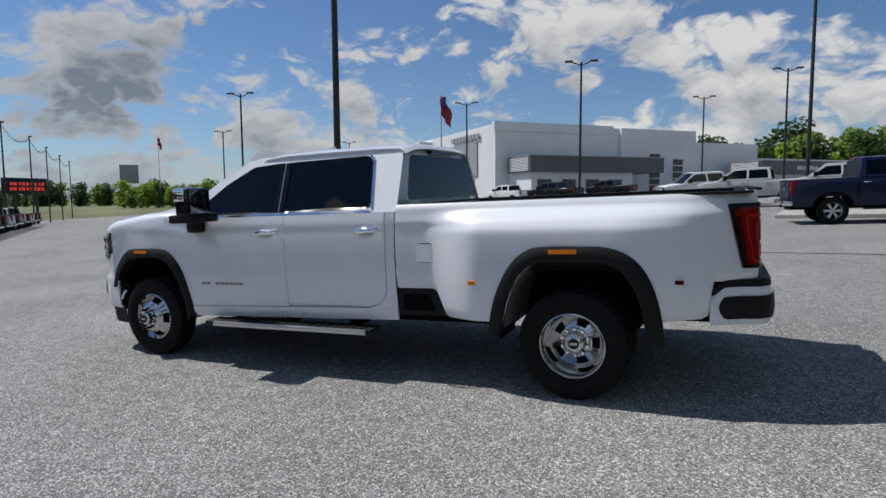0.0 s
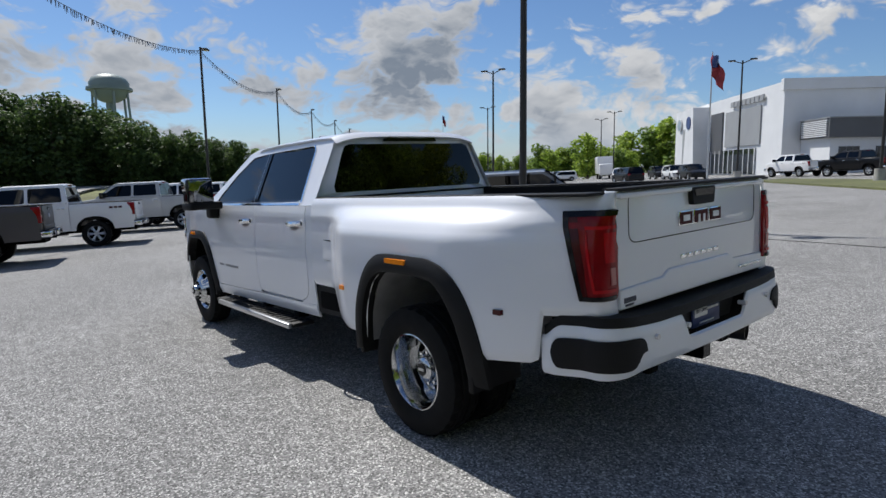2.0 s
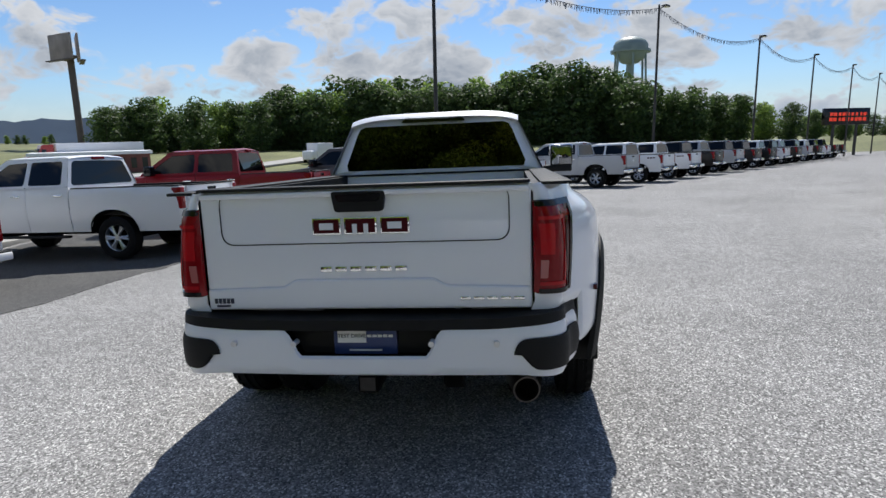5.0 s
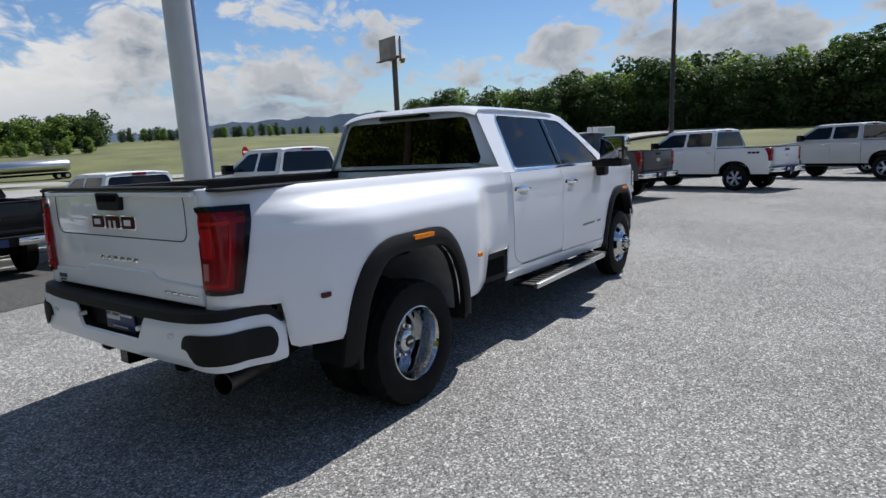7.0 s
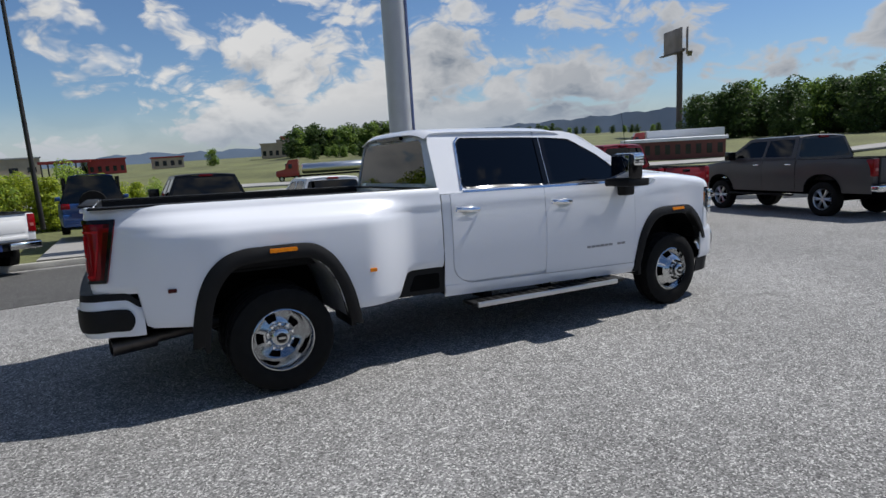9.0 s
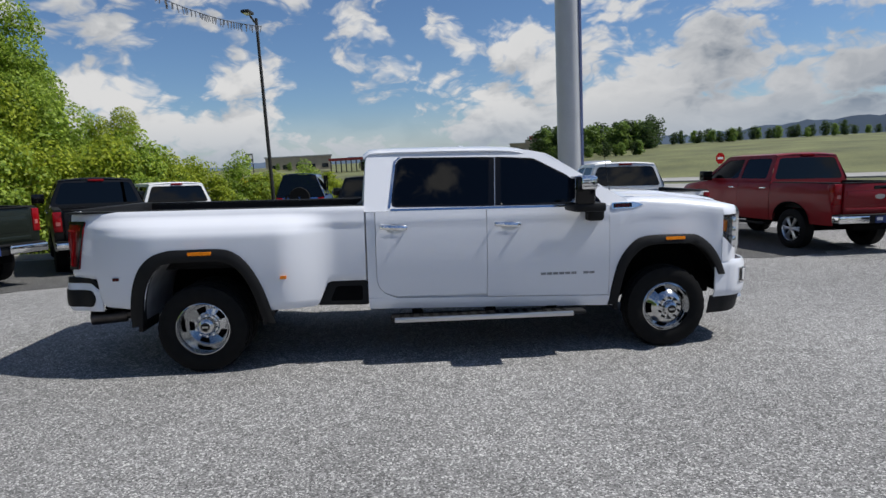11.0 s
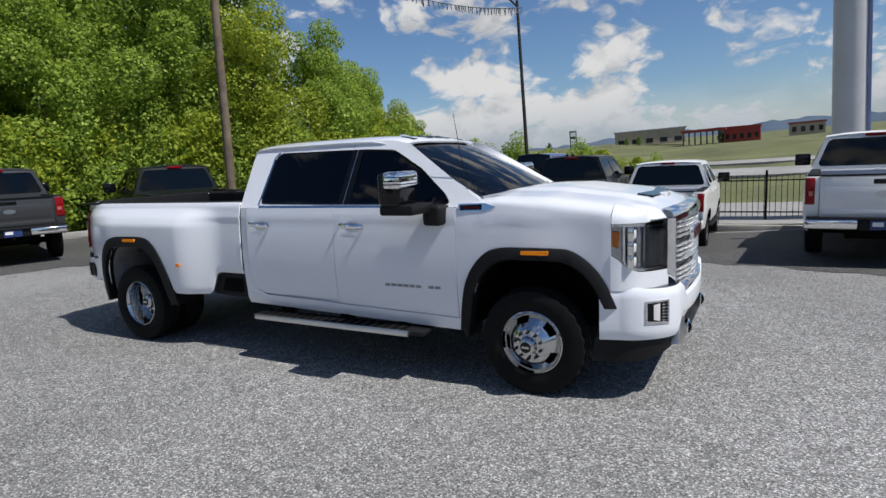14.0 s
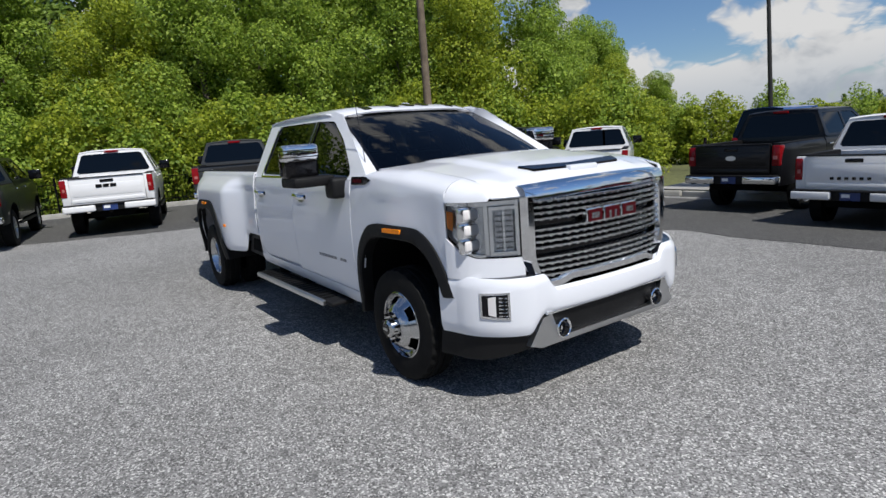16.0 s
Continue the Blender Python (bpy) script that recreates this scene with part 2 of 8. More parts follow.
M_ASPHALT = asphalt(tone=1.12)
M_ASPHALT_DK = asphalt("dark_asphalt", 0.42)
M_GRASS = mat("grass", (0.118, 0.126, 0.045), 0.9, vary=0.4, vscale=0.08, grain=0.35, gscale=5.0, bump=0.6, bscale=30)
M_ROAD = mat("road_concrete", (0.30, 0.29, 0.275), 0.85, vary=0.15, vscale=0.3, grain=0.12, gscale=30)
M_KERB = mat("concrete_kerb", (0.36, 0.35, 0.32), 0.85, vary=0.2, vscale=2.0, grain=0.15, gscale=60, bump=0.2)
M_WHITE = paint("white_pearl_paint", (0.785, 0.80, 0.84), 0.012)
M_BLACKP = mat("black_textured_plastic", (0.0055, 0.0055, 0.006), 0.6, spec=0.28, vary=0.2, vscale=8, bump=0.12, bscale=700)
M_BLACKG = mat("gloss_black_plastic", (0.004, 0.004, 0.005), 0.12, spec=0.35)
M_DARK = mat("underbody_black", (0.003, 0.003, 0.003), 0.9, spec=0.1, vary=0.3, vscale=5)
M_CHROME = mat("polished_chrome", (0.86, 0.87, 0.88), 0.07, metal=1.0, vary=0.02, vscale=10)
M_RIM = mat("polished_rim", (0.56, 0.57, 0.58), 0.13, metal=1.0, vary=0.05, vscale=12)
M_SATIN = mat("brushed_aluminium", (0.62, 0.63, 0.64), 0.28, metal=1.0, grain=0.08, gscale=300)
M_RUBBER = mat("tyre_rubber", (0.0065, 0.0065, 0.0065), 0.8, spec=0.2, vary=0.25, vscale=12, bump=0.1, bscale=300)
M_GLASS = tinted_glass("privacy_glass", (0.018, 0.021, 0.022))
M_GLASSF = tinted_glass("front_glass", (0.025, 0.029, 0.03))
M_WSHIELD = tinted_glass("windshield_glass", (0.20, 0.24, 0.24))
M_CLEAR = tinted_glass("clear_lens", (0.88, 0.9, 0.92))
M_RED = mat("red_lens", (0.22, 0.003, 0.006), 0.15, spec=0.3, vary=0.15, vscale=14)
M_REDDK = mat("smoked_red_lens", (0.06, 0.002, 0.003), 0.15, spec=0.3)
M_REDBR = mat("bright_red_lens", (0.42, 0.006, 0.010), 0.2, spec=0.3)
M_PINK = mat("pale_red_lens", (0.42, 0.13, 0.12), 0.2, coat=0.3)
M_AMBER = mat("amber_lens", (0.95, 0.27, 0.01), 0.2, spec=0.3, vary=0.1, vscale=30)
M_LENSW = mat("white_lens", (0.75, 0.72, 0.70), 0.15, coat=0.8)
M_EMBRED = mat("red_emblem", (0.055, 0.002, 0.005), 0.5, spec=0.15)
M_SEAT = mat("dark_leather", (0.02, 0.018, 0.017), 0.5, vary=0.2, vscale=6)
M_LINER = mat("grey_wheel_liner", (0.26, 0.26, 0.27), 0.8, vary=0.2, vscale=6)
M_BLUE = mat("blue_plate", (0.022, 0.045, 0.16), 0.35, vary=0.05, vscale=10)
M_PLATEW = mat("white_plate", (0.78, 0.78, 0.79), 0.4, vary=0.03, vscale=10)
M_INK = mat("dark_ink", (0.03, 0.035, 0.06), 0.5)
M_STEEL = mat("exhaust_steel", (0.10, 0.09, 0.085), 0.45, metal=1.0, vary=0.25, vscale=9)
M_DKPOLE = mat("dark_bronze_pole", (0.022, 0.02, 0.018), 0.5, vary=0.15, vscale=2)
M_LTPOLE = mat("grey_painted_steel", (0.50, 0.51, 0.52), 0.35, vary=0.06, vscale=1.2, grain=0.04, gscale=40)
M_WOOD = mat("weathered_pole_wood", (0.17, 0.13, 0.09), 0.85, vary=0.3, vscale=3, grain=0.2, gscale=40)
M_BLDW = mat("white_wall_panel", (0.70, 0.71, 0.72), 0.55, vary=0.05, vscale=0.4, grain=0.03, gscale=15)
M_BLDG = mat("grey_wall_panel", (0.30, 0.31, 0.32), 0.5, vary=0.06, vscale=0.5)
M_BLDD = mat("dark_grey_panel", (0.09, 0.093, 0.10), 0.4, vary=0.08, vscale=0.6)
M_SHOPGL = mat("shop_glass", (0.02, 0.025, 0.03), 0.06, vary=0.3, vscale=0.7)
M_REDB = mat("red_cladding", (0.30, 0.03, 0.028), 0.6, vary=0.15, vscale=0.4)
M_TANB = mat("tan_render", (0.42, 0.35, 0.27), 0.8, vary=0.1, vscale=0.4)
M_BARK = mat("tree_bark", (0.10, 0.08, 0.06), 0.9, vary=0.3, vscale=5, bump=0.5, bscale=20)
M_LEAF = leaf_mat("foliage_green", (0.13, 0.22, 0.032), (0.46, 0.58, 0.09))
M_LEAFD = leaf_mat("foliage_dark", (0.085, 0.15, 0.033), (0.30, 0.42, 0.085))
M_LEAFF = leaf_mat("far_foliage", (0.038, 0.068, 0.022), (0.09, 0.145, 0.04))
M_LEAFY = leaf_mat("foliage_yellow_green", (0.17, 0.25, 0.03), (0.52, 0.57, 0.06))
# distance haze is mixed into this woodland colour as blue
M_HILL = mat("hazed_wooded_hill", (0.085, 0.12, 0.17), 1.0, vary=0.15, vscale=0.01)
M_FLAGR = mat("flag_cloth", (0.30, 0.04, 0.05), 0.8, vary=0.3, vscale=1.5)

# ---- mesh helpers ----
def part(name, bm, material, parent=None, label="", smooth=40, solid=0.0):
    """Links a bmesh as one mesh object, under a thing or a part."""
    me = bpy.data.meshes.new(name)
    bmesh.ops.recalc_face_normals(bm, faces=bm.faces[:]) if len(bm.faces) < 6000 else None
    bm.to_mesh(me)
    bm.free()
    if smooth:
        me.shade_smooth()
        me.set_sharp_from_angle(angle=radians(smooth))
    if solid and smooth:
        # open edges stay crisp when the sheet gets its thickness
        use = np.zeros(len(me.edges), int)
        ei = np.empty(len(me.loops), int)
        me.loops.foreach_get("edge_index", ei)
        np.add.at(use, ei, 1)
        for i in np.nonzero(use == 1)[0]:
            me.edges[int(i)].use_edge_sharp = True
    me.materials.append(material)
    ob = new(name, me)
    if parent is not None:
        ob.parent = parent
    if label:
        ob["label"] = label
    if solid:
        s = ob.modifiers.new("thickness", "SOLIDIFY")
        s.thickness, s.offset = solid, 0
    return ob


def root(name, m, label, category, group="", kind=""):
    ob = new(name)
    ob.matrix_world = m
    return tagged(ob, label, category, group, kind)


def box(bm, x0, x1, y0, y1, z0, z1, bevel=0.0, seg=2, m=None):
    r = bmesh.ops.create_cube(bm, size=1.0)
    vs = r["verts"]
    for v in vs:
        v.co = Vector((x0 + (v.co.x + 0.5) * (x1 - x0), y0 + (v.co.y + 0.5) * (y1 - y0), z0 + (v.co.z + 0.5) * (z1 - z0)))
    if bevel:
        es = list({e for v in vs for e in v.link_edges})
        rb = bmesh.ops.bevel(bm, geom=es, offset=bevel, segments=seg, affect="EDGES", profile=0.5)
        vs = [v for v in rb["verts"]] + [v for v in vs if v.is_valid]
    if m is not None:
        bmesh.ops.transform(bm, matrix=m, verts=list({v for v in vs if v.is_valid}))
    return bm


def cyl(bm, p0, p1, r0, r1=None, n=16, caps=True):
    """A tapered rod from p0 to p1."""
    r1 = r0 if r1 is None else r1
    p0, p1 = Vector(p0), Vector(p1)
    q = (p1 - p0).to_track_quat("Z", "Y").to_matrix()
    a = [bm.verts.new(p0 + q @ Vector((r0 * math.cos(2 * math.pi * i / n), r0 * math.sin(2 * math.pi * i / n), 0))) for i in range(n)]
    b = [bm.verts.new(p1 + q @ Vector((r1 * math.cos(2 * math.pi * i / n), r1 * math.sin(2 * math.pi * i / n), 0))) for i in range(n)]
    for i in range(n):
        bm.faces.new((a[i], a[(i + 1) % n], b[(i + 1) % n], b[i]))
    if caps:
        bm.faces.new(a[::-1])
        bm.faces.new(b)
    return bm


def surf(bm, us, vs, f, close_u=False):
    """A grid surface through f(u, v)."""
    g = [[bm.verts.new(f(u, v)) for v in vs] for u in us]
    nu = len(us)
    for i in range(nu if close_u else nu - 1):
        for j in range(len(vs) - 1):
            q = (g[i][j], g[(i + 1) % nu][j], g[(i + 1) % nu][j + 1], g[i][j + 1])
            try:
                bm.faces.new(q)
            except ValueError:
                pass
    return g


def lathe(bm, prof, n=40, axis="y", cx=0, cy=0, cz=0, a0=0.0, a1=2 * math.pi):
    """Spins a profile of (along, radius) about an axis."""
    full = abs(a1 - a0 - 2 * math.pi) < 1e-6
    angs = [a0 + (a1 - a0) * i / (n if full else n - 1) for i in range(n)]
    return surf(bm, angs, range(len(prof)), lambda a, k: Vector((cx + prof[k][1] * math.cos(a), cy + prof[k][0], cz + prof[k][1] * math.sin(a))) if axis == "y" else Vector((cx + prof[k][1] * math.cos(a), cy + prof[k][1] * math.sin(a), cz + prof[k][0])), full)


def prism(bm, poly, f, d0, d1):
    """A solid with the outline poly, placed by f(a, b, depth)."""
    n = len(poly)
    lo = [bm.verts.new(f(a, b, d0)) for a, b in poly]
    hi = [bm.verts.new(f(a, b, d1)) for a, b in poly]
    for i in range(n):
        bm.faces.new((lo[i], lo[(i + 1) % n], hi[(i + 1) % n], hi[i]))
    bm.faces.new(lo[::-1])
    bm.faces.new(hi)
    return bm


def rounded(poly, r, n=4):
    """The outline with its corners rounded by radius r."""
    out = []
    for i in range(len(poly)):
        p, a, b = Vector(poly[i]), Vector(poly[i - 1]), Vector(poly[(i + 1) % len(poly)])
        da, db = (a - p), (b - p)
        k = min(r, da.length * 0.45, db.length * 0.45)
        s, e = p + da.normalized() * k, p + db.normalized() * k
        for j in range(n + 1):
            t = j / n
            out.append(tuple((1 - t) ** 2 * s + 2 * t * (1 - t) * p + t * t * e))
    return out


def resample(poly, n):
    """n points evenly spread along the closed outline."""
    pts = [Vector(p) for p in poly] + [Vector(poly[0])]
    ls = [0.0]
    for a, b in zip(pts, pts[1:]):
        ls.append(ls[-1] + (b - a).length)
    out, j = [], 0
    for k in range(n):
        s = ls[-1] * k / n
        while ls[j + 1] < s:
            j += 1
        out.append(pts[j].lerp(pts[j + 1], (s - ls[j]) / max(1e-9, ls[j + 1] - ls[j])))
    return out


def interp(table, x):
    return float(np.interp(x, [a for a, _ in table], [b for _, b in table]))


def smooth01(t):
    t = min(1.0, max(0.0, t))
    return t * t * (3 - 2 * t)


def arch_z(x, xc, r, z0, h, p=2.1):
    d = abs(x - xc) / r
    return None if d >= 1 else z0 + h * (1 - d**p) ** (1 / p)


def steps(a, b, d):
    n = max(1, round(abs(b - a) / d))
    return [a + (b - a) * i / n for i in range(n + 1)]

# ---- ground, lot, road ----
def smax(a, b, k):
    h = max(0.0, min(1.0, 0.5 + 0.5 * (a - b) / k))
    return b * (1 - h) + a * h + k * h * (1 - h)


def ground_z(x, y):
    """Height of the land in the world."""
    z = -(0.03442 * x + 0.0227 * y)
    z = smax(z, -3.4 + 2.6 * smooth01((math.hypot(x, y) - 104) / 34), 0.8)
    z = -smax(-z, -2.2, 0.8)
    hill = 3.5 * smooth01((math.hypot(x - 150, y - 225) - 150) / -110)
    woods = 2.5 * smooth01((-x - 24) / 30) * smooth01((y + 40) / 40)
    return z + hill + woods - lot_drop(x, y)


def sheet(name, poly, lift, material, step=0.0, kind_label=""):
    """A flat piece of the setting laid on the lot plane."""
    bm = bmesh.new()
    top = [bm.verts.new((x, y, lift)) for x, y in poly]
    bm.faces.new(top)
    for k in range(1, 14) if step else ():
        bmesh.ops.bisect_plane(bm, geom=bm.verts[:] + bm.edges[:] + bm.faces[:], plane_co=(0, 1.0 + k, 0), plane_no=(0, 1, 0))
    for k in range(9) if step else ():
        bmesh.ops.bisect_plane(bm, geom=bm.verts[:] + bm.edges[:] + bm.faces[:], plane_co=(8.5 - k, 0, 0), plane_no=(1, 0, 0))
    for v in bm.verts:
        v.co = LOT @ Vector((v.co.x, v.co.y, v.co.z - lot_drop(v.co.x, v.co.y)))
    r = bmesh.ops.extrude_face_region(bm, geom=bm.faces[:])
    for v in [e for e in r["geom"] if isinstance(e, bmesh.types.BMVert)]:
        v.co.z -= 0.25
    ob = part(name, bm, material, None, smooth=0)
    return tagged(ob, kind_label, name.split("_")[0], kind="structure")


bm = bmesh.new()
gx = sorted(set([-1500, -900, -500, -300, -200, -150] + list(range(-120, -24, 12)) + list(range(-24, 25, 3)) + list(range(36, 321, 12)) + [360, 420, 500, 700, 1000, 1500]))
gy = sorted(set([-1500, -900, -500, -300, -200, -150] + list(range(-132, -24, 12)) + list(range(-24, 25, 3)) + list(range(36, 321, 12)) + [360, 420, 500, 700, 1000, 1500]))
surf(bm, gx, gy, lambda x, y: Vector((x, y, ground_z(x, y) - 0.09)))
tagged(part("ground", bm, M_GRASS), "mown green grass land reaching to the horizon", "grass", kind="structure")
KERB = [(58, -24), (30, -2.2), (13, 11.2), (-3.8, 11.3), (-11, 10.2), (-15.5, 6.5), (-17.5, 0), (-18.5, -12), (-22, -40)]
LOT_POLY = KERB + [(-45, -60), (-60, -130), (95, -150), (120, -70)]
sheet("pavement", LOT_POLY, 0.0, M_ASPHALT, 1.0, kind_label="worn light grey asphalt of the dealer lot")
edge_rng = random.Random(8)
worn = [(10.5, 10.9), (10.0, 7.5), (9.0, 5.0), (7.4, 4.2), (5.5, 4.4), (2.8, 5.5), (-0.1, 5.7), (-5.8, 4.2), (-8.7, 1.5), (-10, -2.2), (-12.6, -6), (-14, -14)]
wavy = [(a[0] + (b[0] - a[0]) * k / 8 + edge_rng.uniform(-0.12, 0.12), a[1] + (b[1] - a[1]) * k / 8 + edge_rng.uniform(-0.12, 0.12)) for a, b in zip(worn, worn[1:]) for k in range(8)]
sheet("pavement_edge", wavy + [(-18.2, -12), (-17.2, 0), (-15.2, 6.3), (-10.9, 9.9), (-3.8, 11.0)], 0.007, M_ASPHALT_DK, 1.0, kind_label="darker newer asphalt along the parking row")
for i in range(len(KERB) - 1):
    a, b = Vector(KERB[i]), Vector(KERB[i + 1])
    d = b - a
    bm = bmesh.new()
    n = max(1, round(d.length / 3.0))
    nrm = Vector((d.y, -d.x)).normalized() * -1
    for k in range(n):
        p, q = a + d * (k / n), a + d * ((k + 1) / n - 0.004)
        m = LOT @ Matrix.Translation((p.x, p.y, -lot_drop((p.x + q.x) / 2, (p.y + q.y) / 2))) @ Matrix.Rotation(math.atan2(d.y, d.x), 4, "Z")
        box(bm, 0, (q - p).length, -0.16, 0.0, -0.05, 0.15, 0.02, 2, m)
    tagged(part("kerb", bm, M_KERB), "pale concrete kerb edging the lot", "kerb", kind="structure")


def strip(name, pts, width, lift, material, label, cat):
    """A road ribbon over the land."""
    bm = bmesh.new()
    dense = []
    for (x0, y0), (x1, y1) in zip(pts, pts[1:]):
        n = max(1, round(math.hypot(x1 - x0, y1 - y0) / 8))
        dense += [(x0 + (x1 - x0) * i / n, y0 + (y1 - y0) * i / n, x1 - x0, y1 - y0) for i in range(n + 1)]
    rows = []
    for x, y, dx_, dy_ in dense:
        nn = Vector((-dy_, dx_)).normalized()
        rows.append([bm.verts.new((x + nn.x * w, y + nn.y * w, ground_z(x, y) + lift)) for w in (-width / 2, width / 2)])
    for a, b in zip(rows, rows[1:]):
        bm.faces.new((a[0], a[1], b[1], b[0]))
    return tagged(part(name, bm, material, solid=0.3), label, cat, kind="structure")


strip("road", [(-160, 62), (-60, 50), (20, 44), (70, 24), (130, -14), (220, -80), (420, -240)], 9, 0.05, M_ROAD, "pale concrete highway carriageway", "road")
strip("road", [(-160, 92), (-60, 82), (30, 78), (95, 52), (170, 8), (300, -70), (520, -240)], 9, 0.05, M_ROAD, "pale concrete far carriageway", "road")
strip("road", [(-5, 14.5), (30, 13.0), (75, -15)], 5, 0.02, M_ROAD, "pale service road along the lot", "road")
# kerbed islands by the building
sheet("island_one", [(-5.4, -19.6), (-30, -13.5), (-30, -16.5), (-6, -23)], 0.13, M_KERB, kind_label="pale concrete kerbed island")
sheet("island_two", [(2, -27.5), (16, -46), (14, -48), (-2, -33), (-1, -27)], 0.10, M_GRASS, kind_label="grass island with kerb")
# tar-filled joint running across the lot from the lamp post
bm = bmesh.new()
joint_rng = random.Random(3)
pts = [(9.5 - k * 0.5, -11.35 + k * 0.107 + joint_rng.uniform(-0.03, 0.03)) for k in range(40)]
rows = [[bm.verts.new(LOT @ Vector((x, y + w, 0.005))) for w in (-0.022, 0.022)] for x, y in pts]
for a, b in zip(rows, rows[1:]):
    bm.faces.new((a[0], a[1], b[1], b[0]))
tagged(part("pavement_joint", bm, M_DARK, smooth=0, solid=0.004), "dark tar-filled joint in the asphalt", "joint", kind="structure")

# ---- poles, fence, signs ----
def lamp_post(x, y, h, r=0.085, heads=2, yaw=0.0, base=False, on_lot=True):
    z0 = (LOT @ Vector((x, y, 0))).z
    p = LOT @ Vector((x, y, 0))
    ob = root("lamp_post", Matrix.Translation((p.x, p.y, z0)) @ Matrix.Rotation(radians(yaw), 4, "Z"), "dark bronze car-park lamp post with twin heads" if heads > 1 else "dark car-park lamp post with a flood lamp", "lamp post", "lamp posts on the lot")
    bm = bmesh.new()
    cyl(bm, (0, 0, 0), (0, 0, h), r * 1.15, r * 0.8, 14)
    part("pole", bm, M_DKPOLE, ob)
    for s in ((-1, 1) if heads > 1 else (1,)):
        bm = bmesh.new()
        cyl(bm, (0, 0, h - 0.25), (s * 0.75, 0, h + 0.02), 0.04, n=8)
        box(bm, min(s * 0.6, s * 1.15), max(s * 0.6, s * 1.15), -0.17, 0.17, h - 0.02, h + 0.10, 0.03)
        part("lamp_head", bm, M_DKPOLE, ob)
        part("lamp_lens", box(bmesh.new(), min(s * 0.68, s * 1.1), max(s * 0.68, s * 1.1), -0.13, 0.13, h - 0.03, h - 0.015), M_LENSW, ob)
    if base:
        bm = bmesh.new()
        cyl(bm, (0, 0, -0.1), (0, 0, 0.78), 0.33, 0.31, 28)
        part("concrete_base", bm, M_KERB, ob, "grey concrete pole base")
    return ob


P_ROW = [(32.9, -9.2), (45.7, -19.8), (58.0, -29.5), (68.1, -38.2), (79, -47), (90, -56), (101, -65)]
for x, y in P_ROW:
    lamp_post(x, y, 10.2, 0.08, 1, -38)
lamp_post(7.42, -10.2, 12.5, 0.10, 2, 20, True)
lamp_post(-8.3, -34.0, 14.0, 0.10, 2, 10, True)
lamp_post(19.6, 2.7, 10.4, 0.085, 1, 200)
for x, y, h in ((5.4, -38.4, 10.4), (19.3, -51.2, 10.4), (-2.6, -64.9, 10.4), (-9, -52, 10.4), (33.0, -34.1, 10.6), (54.6, -54.3, 10.8), (50.3, -77.6, 10.4), (58.9, -86.3, 10.4)):
    lamp_post(x, y, h, 0.085, 2, 15, True)
lamp_post(-5.6, 19.8, 8.3, 0.075, 1, -100)


def garland(a, b, sag):
    """A tinsel bunting line with hanging strips."""
    bm = bmesh.new()
    a, b = Vector(a), Vector(b)
    n = max(12, round((b - a).length / 0.22))
    pts = [a.lerp(b, i / n) - Vector((0, 0, sag * 4 * (i / n) * (1 - i / n))) for i in range(n + 1)]
    for p, q in zip(pts, pts[1:]):
        cyl(bm, p, q, 0.014, n=4, caps=False)
        for k in range(2):
            m = p.lerp(q, random.random())
            s = Vector((random.uniform(-0.05, 0.05), random.uniform(-0.05, 0.05), -random.uniform(0.16, 0.30)))
            w = (q - p).normalized() * 0.03
            f = bm.faces.new([bm.verts.new(v) for v in (m - w, m + w, m + w * 0.7 + s, m - w * 0.7 + s)])
    ob = part("bunting", bm, M_BLDD, smooth=0, solid=0.002)
    return tagged(ob, "grey tinsel bunting strung between lamp posts", "bunting", kind="stuff")


tops = [LOT @ Vector((x, y, 0)) + Vector((0, 0, 10.0)) for x, y in [(19.6, 2.7)] + P_ROW]
for a, b in zip(tops, tops[1:]):
    garland(a, b, 0.9)
garland(LOT @ Vector((-5.7, 19.7, 8.0)), LOT @ Vector((-11.2, 8.7, 9.6)), 0.9)

M_STRIPE = mat("blue_grey_paint", (0.20, 0.24, 0.42), 0.5, vary=0.08, vscale=1.5)
# tall grey sign pole
p = LOT @ Vector((5.45, 12.75, 0))
ob = root("sign_pole", Matrix.Translation((p.x, p.y, p.z)), "very tall pale grey painted steel sign pole", "sign pole")
bm = bmesh.new()
cyl(bm, (0, 0, -0.2), (0, 0, 24), 0.40, 0.34, 40)
part("pole", bm, M_LTPOLE, ob)
# bluish stripe down the pole's flank, built as a thin raised strip
part("blue_stripe", box(bmesh.new(), 0.29, 0.37, -0.30, -0.20, -0.2, 23.0, 0.02), M_STRIPE, ob)
bm = bmesh.new()
cyl(bm, (0, 0, -0.3), (0, 0, 0.12), 0.75, 0.7, 32)
part("footing", bm, M_KERB, ob)
# leaning wooden utility pole
p = LOT @ Vector((-11.75, 8.7, 0))
ob = root("utility_pole", Matrix.Translation((p.x, p.y, p.z)) @ Matrix.Rotation(radians(4), 4, "Y"), "leaning weathered wooden utility pole", "utility pole")
bm = bmesh.new()
cyl(bm, (0, 0, -0.3), (0, 0, 11.5), 0.15, 0.10, 14)
part("pole", bm, M_WOOD, ob)


